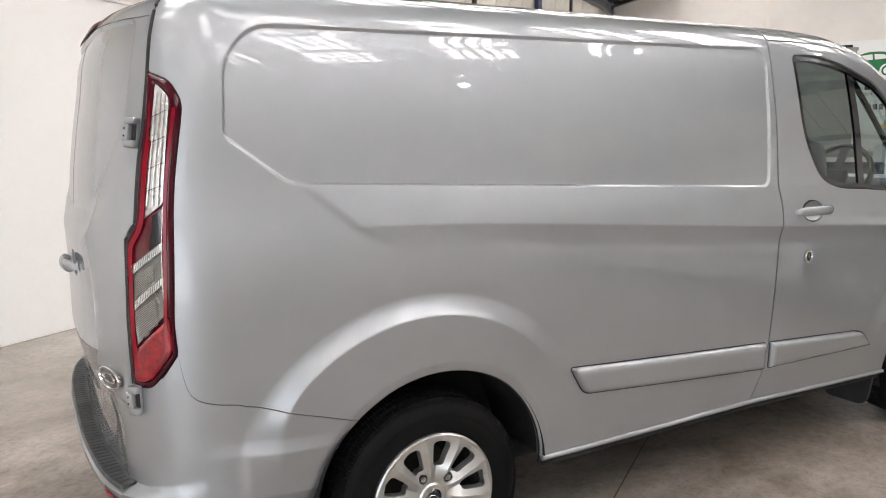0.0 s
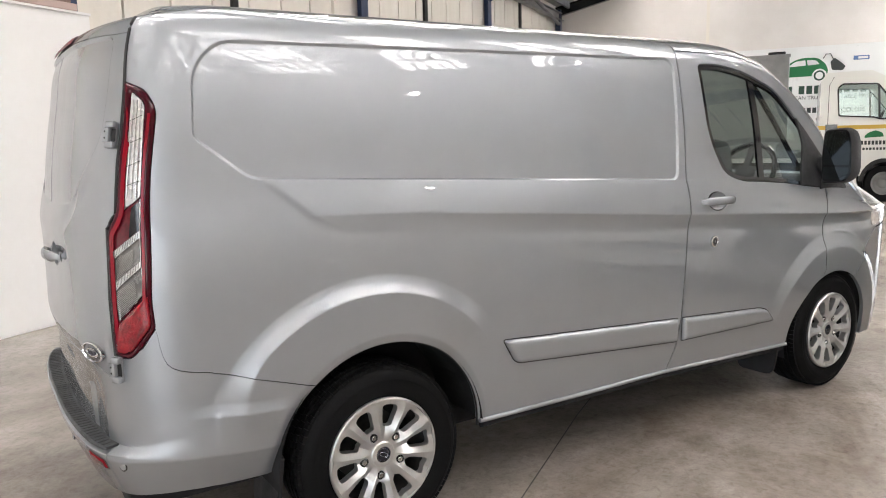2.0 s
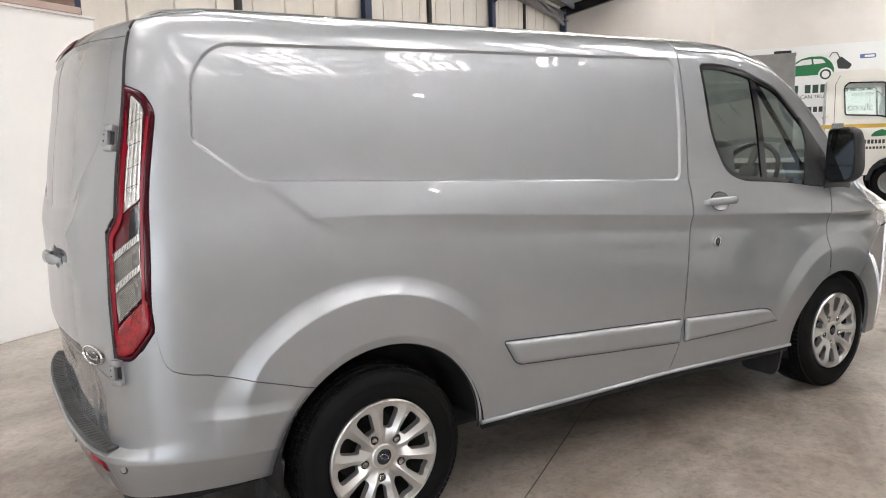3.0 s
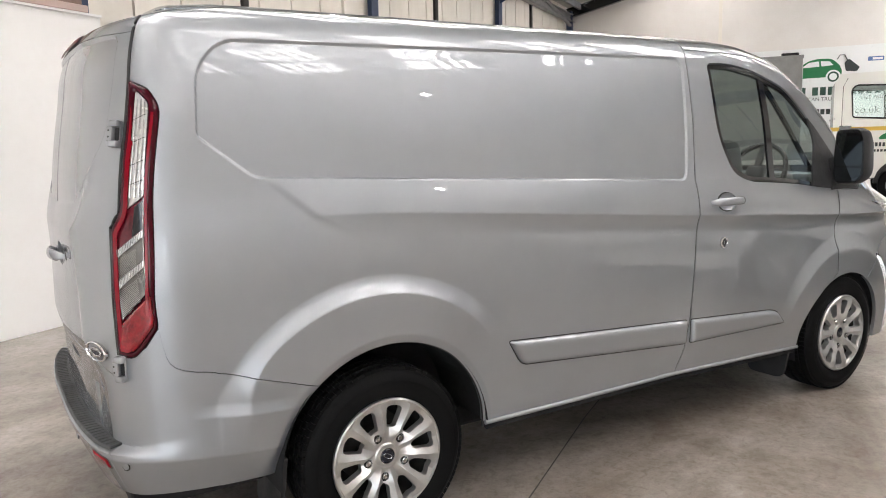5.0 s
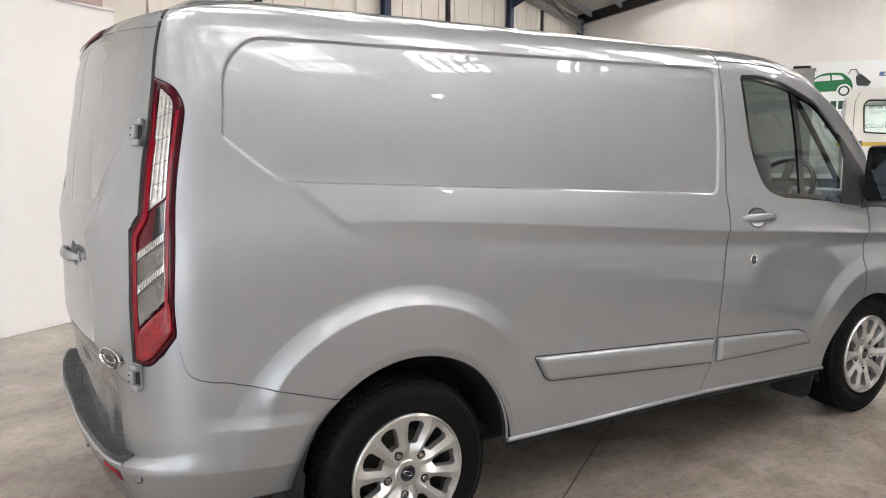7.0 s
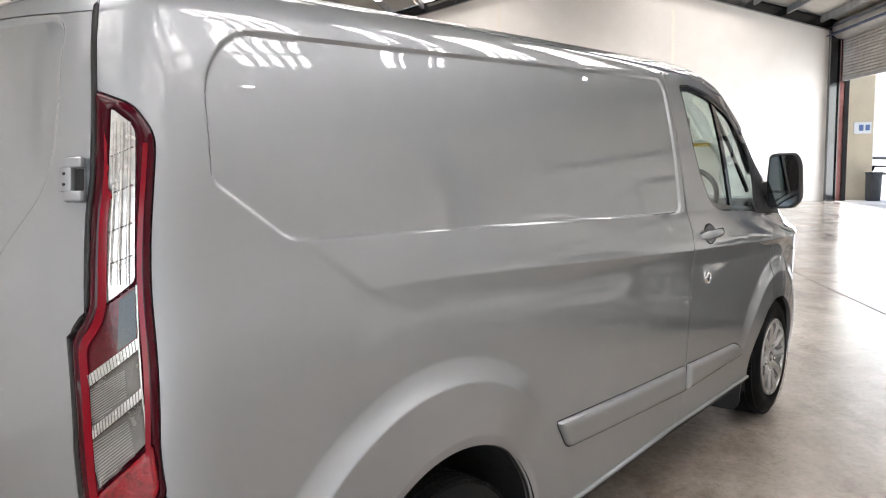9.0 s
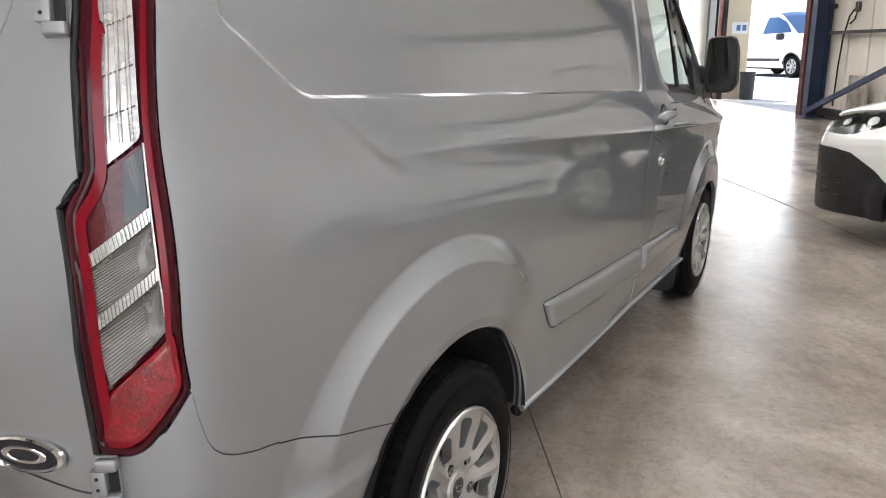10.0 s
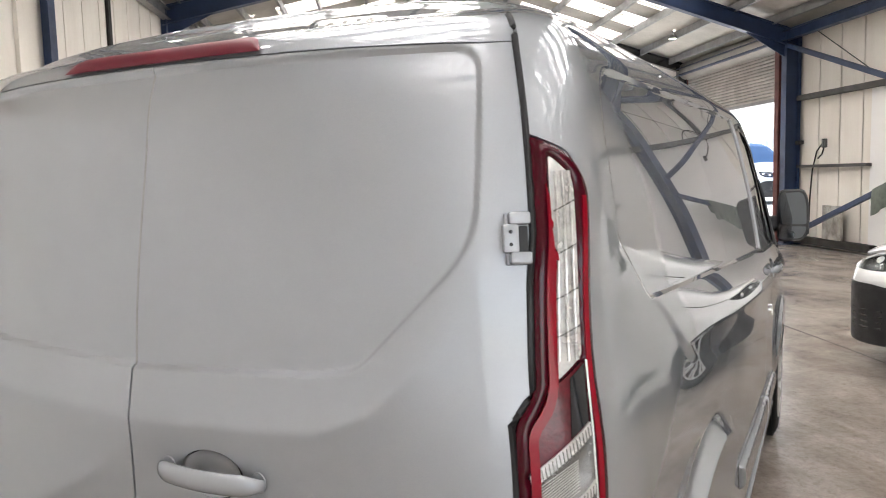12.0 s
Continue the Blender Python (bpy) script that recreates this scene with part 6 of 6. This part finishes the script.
part("bonnet", prism(rounded([(1.90, 1.60), (2.50, 1.42), (2.66, 1.15), (2.68, .50), (2.60, .50), (2.58, 1.12), (2.46, 1.36), (1.9, 1.54)], .02), -.956, .956, lambda u, v, d: Vector((u, d, v))), CREAM_PAINT, truck)
part("cab_floor", box((.04, -.95, .62), (1.9, .95, .70)), LINER, truck)
part("dashboard", box((1.35, -.95, .9), (1.88, .95, 1.56), .05), LINER, truck)
part("seat", box((.12, -.85, .8), (.36, .85, 1.75), .06), SEAT_CLOTH, truck)
part("steering_wheel", tube([(1.25 + .07 * math.cos(t), -.45 + .2 * math.sin(t), 1.58 + .17 * math.cos(t)) for t in np.linspace(0, 2 * math.pi, 25)], .016, 6, cap=False), GLOSS_BLACK, truck)
part("chassis", box((-3.2, -.42, .52), (1.9, .42, .72)), ARCH_BLACK, truck)
part("flatbed", box((-3.4, -1.02, .86), (-.12, 1.02, .98), .01), GREY_STEEL, truck)
part("tipper_side", box((-3.4, -1.02, .98), (-.55, -.98, 2.84), .008), GREY_STEEL, truck)
part("tipper_side", box((-3.4, .98, .98), (-.55, 1.02, 2.84), .008), GREY_STEEL, truck)
part("headboard", box((-.58, -1.02, .98), (-.52, 1.02, 2.88), .008), GREY_STEEL, truck)
part("top_rail", beam((-3.4, -1.0, 2.86), (-.5, -1.0, 2.86), .07, .06), GREY_STEEL, truck)
part("light_bar", box((-.95, -.6, 2.90), (-.6, .6, 2.98), .02), GLOSS_BLACK, truck)
for x, sgn in ((1.33, -1), (1.33, 1), (-2.1, -1), (-2.1, 1)):
    w = new("wheel")
    w.parent = truck
    w.matrix_local = Matrix.Translation((x, sgn * .86, .36)) @ (Matrix.Identity(4) if sgn < 0 else Matrix.Rotation(math.pi, 4, "Z"))
    part("tyre", lathe([(-.10, .22), (-.115, .27), (-.11, .33), (-.08, .355), (.08, .355), (.11, .33), (.1, .22)], 40), RUBBER, w, smooth=45)
    part("rim", lathe([(-.10, .225), (-.10, .20), (-.05, .18), (-.04, .10), (-.07, .07), (-.07, .001)], 32), GREY_STEEL, w, smooth=35)

# ---------------- white van facing it across the aisle ----------------
WVT = np.array([.18, .35, .60, .80, 1.0, 1.12, 1.20, 1.40, 1.60, 1.70, 1.76, 1.80, 1.90, 2.1, 2.4])
WWT = np.array([.84, .89, .918, .925, .915, .895, .875, .815, .745, .70, .655, .60, .46, .24, 0.])
WZT = np.array([.18, .35, .60, .80, 1.0, 1.12, 1.20, 1.40, 1.60, 1.69, 1.74, 1.77, 1.80, 1.815, 1.82])
WRX = np.array([-3.6, -1.2, -1.05, -.85, -.5, -.18, .1, .35, .55, .70, .80, .86, .90])
WRZ = np.array([1.90, 1.90, 1.885, 1.80, 1.53, 1.265, 1.155, 1.085, 1.03, .98, .93, .86, .70])


def white_form(a, v):
    a, v = np.broadcast_arrays(np.asarray(a, float), np.asarray(v, float))
    look_up = lambda rows: np.interp(v, WVT, rows)
    nose = np.clip((a - .05) / .86, 0, 1)
    tail = np.clip((-3.25 - a) / .3, 0, 1)
    y = -look_up(WWT) * np.sqrt(np.clip(1 - .40 * nose**2.4 - .58 * nose**9 - .12 * tail**2, 0, 1))
    g = np.linspace(-3.6, .9, 400)
    raw = np.interp(g, WRX, WRZ)
    k = np.hanning(19)
    zr = np.interp(a, g, np.convolve(np.pad(raw, 9, mode="edge"), k / k.sum(), mode="valid"))
    z = look_up(WZT)
    z = np.where(z > .6, .6 + (z - .6) / 1.22 * (zr - .6), z)
    return np.stack([a + .20 * np.clip(a - .35, 0, 1), y, z], -1)


def white_points(a, v, lift=0.0):
    e = .006
    p = white_form(a, v)
    n = np.cross(white_form(a + e, v) - white_form(a - e, v), white_form(a, v + e) - white_form(a, v - e))
    n /= np.linalg.norm(n, axis=-1, keepdims=True) + 1e-9
    z = p[..., 2]
    r = np.hypot(a, z - .32)
    d = .018 * ease((.48 - r) / .06) + .018 * ease((.48 - np.hypot(a + 2.785, z - .32)) / .06)
    d = d + .012 * np.exp(-((z - .93 - .04 * a) / .05) ** 2) * ease((.3 - a) / .3)
    return p + n * (d + lift)[..., None], n


def wz(a, v):
    return white_form(a, v)[..., 2]


def w_arch(a, v):
    z = wz(a, v)
    return np.maximum(.365 - np.hypot(a, z - .33), .365 - np.hypot(a + 2.785, z - .33))


W_LAMP = rounded([(.30, .985), (.60, .975), (.84, .90), (.865, .80), (.62, .80), (.45, .86)], [.01, .05, .03, .03, .05, .05])
W_DOORWIN = rounded([(-.32, 1.28), (-.68, 1.60), (-.98, 1.73), (-1.42, 1.74), (-1.46, 1.25)], .05)


def w_bumper_edge(a):
    return np.interp(a, [.30, .36, .44, .58, .70, .9], [.46, .50, .58, .685, .705, .70])


def w_body(a, v):
    z = wz(a, v)
    f = np.maximum(.27 - z, w_arch(a, v))
    f = np.maximum(f, np.where(a > .28, (w_bumper_edge(a) - z) * .9, -1))
    f = np.maximum(f, -poly_sdf(a, z, W_LAMP))
    f = np.maximum(f, -poly_sdf(a, z, W_DOORWIN))
    return np.maximum(f, np.where(v > 1.765, np.where(a > -1.08, np.minimum(a + 1.08, .0 - a - .16), -1), -1))


def w_bumper(a, v):
    z = wz(a, v)
    return np.maximum(np.maximum((z - w_bumper_edge(a)) * .9, .22 - z), np.maximum(.30 - a, w_arch(a, v)))


white_van = base("white_van", "white small van with a black front bumper and silver wheel trims", "van", Matrix.Translation((5.22, -2.48, 0)) @ Matrix.Rotation(radians(74), 4, "Z"))
kw_ = dict(shape=white_points, middle=True)
for flip in (False, True):
    skin("body_side", -3.58, .90, .25, 2.4, w_body, WHITE_CAR, white_van, step=.022, gap=0.0, mirror=flip, label="white painted body", **kw_)
    skin("front_bumper", .26, .90, .18, 1.2, w_bumper, BLACK_PLASTIC, white_van, step=.014, gap=.0015, lift=.006, mirror=flip, label="unpainted black bumper", **kw_)
    skin("headlamp_backing", .26, .90, .72, 1.6, lambda a, v: poly_sdf(a, wz(a, v), W_LAMP), GLOSS_BLACK, white_van, step=.012, gap=0.0, lift=-.012, mirror=flip, **kw_)
    skin("headlamp_cover", .26, .90, .72, 1.6, lambda a, v: poly_sdf(a, wz(a, v), W_LAMP), CLEAR, white_van, step=.012, gap=0.0, depth=.002, lift=.001, mirror=flip, **kw_).visible_shadow = False
    skin("side_glass", -1.5, -.25, 1.1, 1.8, lambda a, v: poly_sdf(a, wz(a, v), W_DOORWIN), GLOSS_BLACK, white_van, step=.02, gap=0.0, lift=-.008, mirror=flip, label="dark side window", **kw_)
    skin("windscreen", -1.10, -.12, 1.75, 2.4, lambda a, v: np.maximum(np.maximum(-a - 1.08, a + .16), 1.775 - v), GLOSS_BLACK, white_van, step=.03, gap=.003, lift=-.004, mirror=flip, label="dark windscreen", **kw_)
    sgn = 1 if flip else -1

    def w_line(name, pts, r, material, lift=.001):
        row = []
        for a, z in pts:
            vv = np.linspace(.3, 1.78, 300)
            zz = wz(np.full(300, a), vv)
            p = white_points(np.array([a]), np.array([np.interp(z, zz, vv)]), lift)[0][0]
            row.append((p[0], -p[1] if flip else p[1], p[2]))
        return part(name, tube(row, r, 6), material, white_van, smooth=60)

    w_line("bonnet_seam", [(.30, .985), (.15, 1.01), (-.05, 1.035), (-.25, 1.05)], .004, JOINT)
    w_line("door_seam", [(-.42, .36), (-.40, .8), (-.30, 1.10)], .004, JOINT)
    w_line("door_seam", [(-1.52, .34), (-1.52, 1.1), (-1.50, 1.62)], .004, JOINT)
    w_line("arch_trim", [(.375 * math.cos(t), .33 + .375 * math.sin(t)) for t in np.linspace(.25, 3.0, 26)], .020, BLACK_PLASTIC)
    w_line("arch_trim", [(-2.785 + .375 * math.cos(t), .33 + .375 * math.sin(t)) for t in np.linspace(.1, 3.0, 26)], .020, BLACK_PLASTIC)
    w_line("side_trim", [(x, .50) for x in np.linspace(-.55, -2.3, 12)], .045, BLACK_PLASTIC)
    for (a, z), rr_ in (((.50, .905), .040), ((.66, .885), .034), ((.78, .86), .026)):
        vv = np.linspace(.5, 1.78, 300)
        p, n = white_points(np.array([a]), np.array([np.interp(z, wz(np.full(300, a), vv), vv)]), -.008)
        q, nn_ = Vector(p[0]), Vector(n[0])
        if flip:
            q.y, nn_.y = -q.y, -nn_.y
        mm = Matrix.Translation(q) @ nn_.to_track_quat("Z", "Y").to_matrix().to_4x4()
        part("lamp_bowl", lathe([(.010, rr_), (.006, rr_ * .8), (.002, rr_ * .3), (.004, .0005)], 20, "z", m=mm), REFLECTOR, white_van, smooth=50)
    mm = Matrix.Translation((-.42, sgn * 1.04, 1.16))
    part("door_mirror", box((-.10, -.10, -.09), (.09, .10, .10), .05, mm), BLACK_PLASTIC, white_van, smooth=50)
    # grille slots in the bumper's corner
    for k in range(4):
        w_line("bumper_slot", [(.62, .36 + .045 * k), (.74, .36 + .045 * k), (.82, .36 + .045 * k)], .009, GLOSS_BLACK, .004)
    for x in (0, -2.785):
        w = new("wheel")
        w.parent = white_van
        w.matrix_local = Matrix.Translation((x, sgn * .80, .32)) @ (Matrix.Rotation(math.pi, 4, "Z") if flip else Matrix.Identity(4)) @ Matrix.Rotation(.2, 4, "Y")
        h = .10
        part("tyre", lathe([(-h + .008, .205), (-h - .008, .225), (-h - .008, .265), (-h + .01, .305), (-h + .045, .319), (h - .045, .319), (h, .29), (h - .01, .205)], 56), RUBBER, w, smooth=50)
        part("trim_dish", lathe([(-h + .008, .207), (-h - .002, .204), (-h + .004, .188), (-h + .03, .18), (-h + .035, .05), (-h + .035, .0005)], 48), GLOSS_BLACK, w, smooth=40)
        first = part("spoke", spoke_mesh(.206, h + .006, 10, .012, .021, .006), ALLOY, w, smooth=30)
        for k in range(1, 14):
            sp = new("spoke", first.data)
            sp.parent = w
            sp.matrix_local = Matrix.Rotation(2 * math.pi * k / 14 + (.09 if k % 2 else -.09), 4, "Y")
        first.matrix_local = Matrix.Rotation(-.09, 4, "Y")
        part("trim_rim", lathe([(-h + .006, .207), (-h - .006, .207), (-h - .006, .192), (-h + .006, .190)], 56), ALLOY, w, smooth=40)
        part("hub", lathe([(-h + .03, .062), (-h + .0, .058), (-h - .004, .03), (-h - .004, .0005)], 32), ALLOY, w, smooth=35)
    for cx in (0, -2.785):
        bm = bmesh.new()
        rings = [[bm.verts.new((cx + .385 * math.cos(t), sgn * yy, .33 + .385 * math.sin(t))) for t in np.linspace(-.3, math.pi + .3, 30)] for yy in (.885, .55)]
        for i in range(29):
            bm.faces.new((rings[0][i], rings[0][i + 1], rings[1][i + 1], rings[1][i]))
        bm.faces.new(rings[1])
        part("wheel_housing", bm, ARCH_BLACK, white_van)
part("underbody", box((-3.5, -.72, .22), (.72, .72, .36), .02), ARCH_BLACK, white_van)
part("tail", box((-3.60, -.84, .32), (-3.57, .84, 1.74), .01), WHITE_CAR, white_van)
part("grille", box((.84, -.34, .62), (.905, .34, .80), .02), GLOSS_BLACK, white_van)
part("centre_bumper", box((.80, -.40, .24), (.915, .40, .60), .04), BLACK_PLASTIC, white_van)
part("wiper", tube([(-.13, .10, 1.165), (-.30, .35, 1.30), (-.36, .55, 1.335)], .010, 6), GLOSS_BLACK, white_van)

# ---------------- the yard outside ----------------
ow = base("yard_wall", "cream rendered wall beside the door outside", "wall", HALL.copy(), kind="structure")
part("wall", box((GABLE + .16, -1.12, -.01), (GABLE + .42, -.42, 3.6), .01), worn("cream_render", (.74, .62, .44), (.64, .53, .37), .8, scale=1.5, fine=40), ow)
sn = base("notice", "small white notice with two blue marks on the yard wall", "sign", HALL.copy())
part("board", box((GABLE + .135, -1.05, 1.72), (GABLE + .155, -.62, 2.02), .004), SIGN_WHITE, sn)
for k in (0, 1):
    part("mark", box((GABLE + .128, -1.01 + .16 * k, 1.80), (GABLE + .134, -.90 + .16 * k, 1.95)), SIGN_BLUE, sn)
dr = base("waste_drum", "tall grey plastic waste bin standing by the yard wall", "bin", HALL @ Matrix.Translation((GABLE - .2, -1.02, -.012)) @ Matrix.Diagonal((.62, .62, .78, 1)))
part("drum", lathe([(0, .26), (.04, .28), (.30, .29), (.32, .30), (.60, .30), (.88, .31), (.90, .33), (.94, .33), (.94, .30), (.90, .28)], 32, "z"), STEP_PLASTIC, dr, smooth=40)
PALE_STEEL = worn("pale_galvanised_steel", (0.55, 0.58, 0.62), (0.44, 0.47, 0.51), 0.5, scale=2, fine=30)
fence = base("palisade_fence", "pale grey steel palisade fence across the yard", "fence", HALL @ Matrix.Translation((0, -19, -.012)) @ Matrix.Diagonal((1, 1, 1.7, 1)))
for k in range(70):
    x = -6 + k * .72
    part("pale", prism([(-.15, 0), (.15, 0), (.15, 2.5), (0, 2.75), (-.15, 2.5)], -.02, .02, lambda u, v, d, x=x: Vector((x + u, d, v))), PALE_STEEL, fence)
for z in (.5, 2.1):
    part("rail", beam((-6.3, .05, z), (44, .05, z), .05, .06), PALE_STEEL, fence)
cn = base("store_container", "two stacked turquoise containers beyond the fence", "container", HALL @ Matrix.Translation((22, -26, -.012)))
part("body", box((-6, -2.5, 0), (6, 0, 3.1), .03), worn("turquoise_paint", (.10, .34, .34), (.07, .25, .25), .5), cn)
part("upper_body", box((-5.6, -2.5, 3.1), (6.2, 0, 6.2), .03), worn("pale_turquoise_paint", (.20, .42, .42), (.14, .32, .32), .5), cn)
fb = base("far_shed", "grey shed with a low pitched roof beyond the yard", "building", HALL @ Matrix.Translation((26, -42, -.012)))
part("wall", box((-22, -8, 0), (22, 0, 4.4)), worn("shed_sheet", (.42, .41, .40), (.30, .29, .28), .6), fb)
part("roof", prism([(-8.4, 4.35), (.4, 4.35), (-4, 6.4)], -22.4, 22.4, lambda u, v, d: Vector((d, u, v))), ROOF_SHEET, fb)
far = copy_thing(white_van, HALL @ Matrix.Translation((18.0, -9.6, -.012)) @ Matrix.Rotation(radians(-168), 4, "Z") @ Matrix.Scale(1.5, 4))
tagged(far, "white van parked in the sunlit yard outside", "van")
# the sky's reflection is put into the panes' blue base colour
SKY_GLASS = mat("sky_blue_glass", (0.05, 0.11, 0.22), 0.05, 0.3, 0.5)
for ob in far.children:
    if ob.name.startswith(("side_glass", "windscreen")):
        ob.material_slots[0].link = "OBJECT"
        ob.material_slots[0].material = SKY_GLASS

# ---------------- odds and ends over the partition ----------------
CARD = worn("brown_card", (0.26, 0.17, 0.14), (0.20, 0.13, 0.105), 0.8, scale=4, fine=60)
bx = base("storage_box", "brown box with a paler lid, standing on top of the partition", "box", HALL.copy())
part("carton", box((-11.75, 12.11, 2.71), (-10.90, 12.55, 3.15), .01), CARD, bx)
part("base_board", box((-11.82, 12.09, 2.65), (-10.86, 12.57, 2.71), .006), worn("pink_board", (0.55, 0.42, 0.38), (0.48, 0.36, 0.32), 0.7), bx)
wl = base("wall_heater", "small black box fixed to the cladding wall", "wall unit", HALL.copy())
part("case", box((-10.50, 12.50, 2.24), (-10.25, 12.648, 2.36), .02), GLOSS_BLACK, wl)
part("grille", box((-10.47, 12.492, 2.26), (-10.28, 12.50, 2.30), .002), BLACK_PLASTIC, wl)
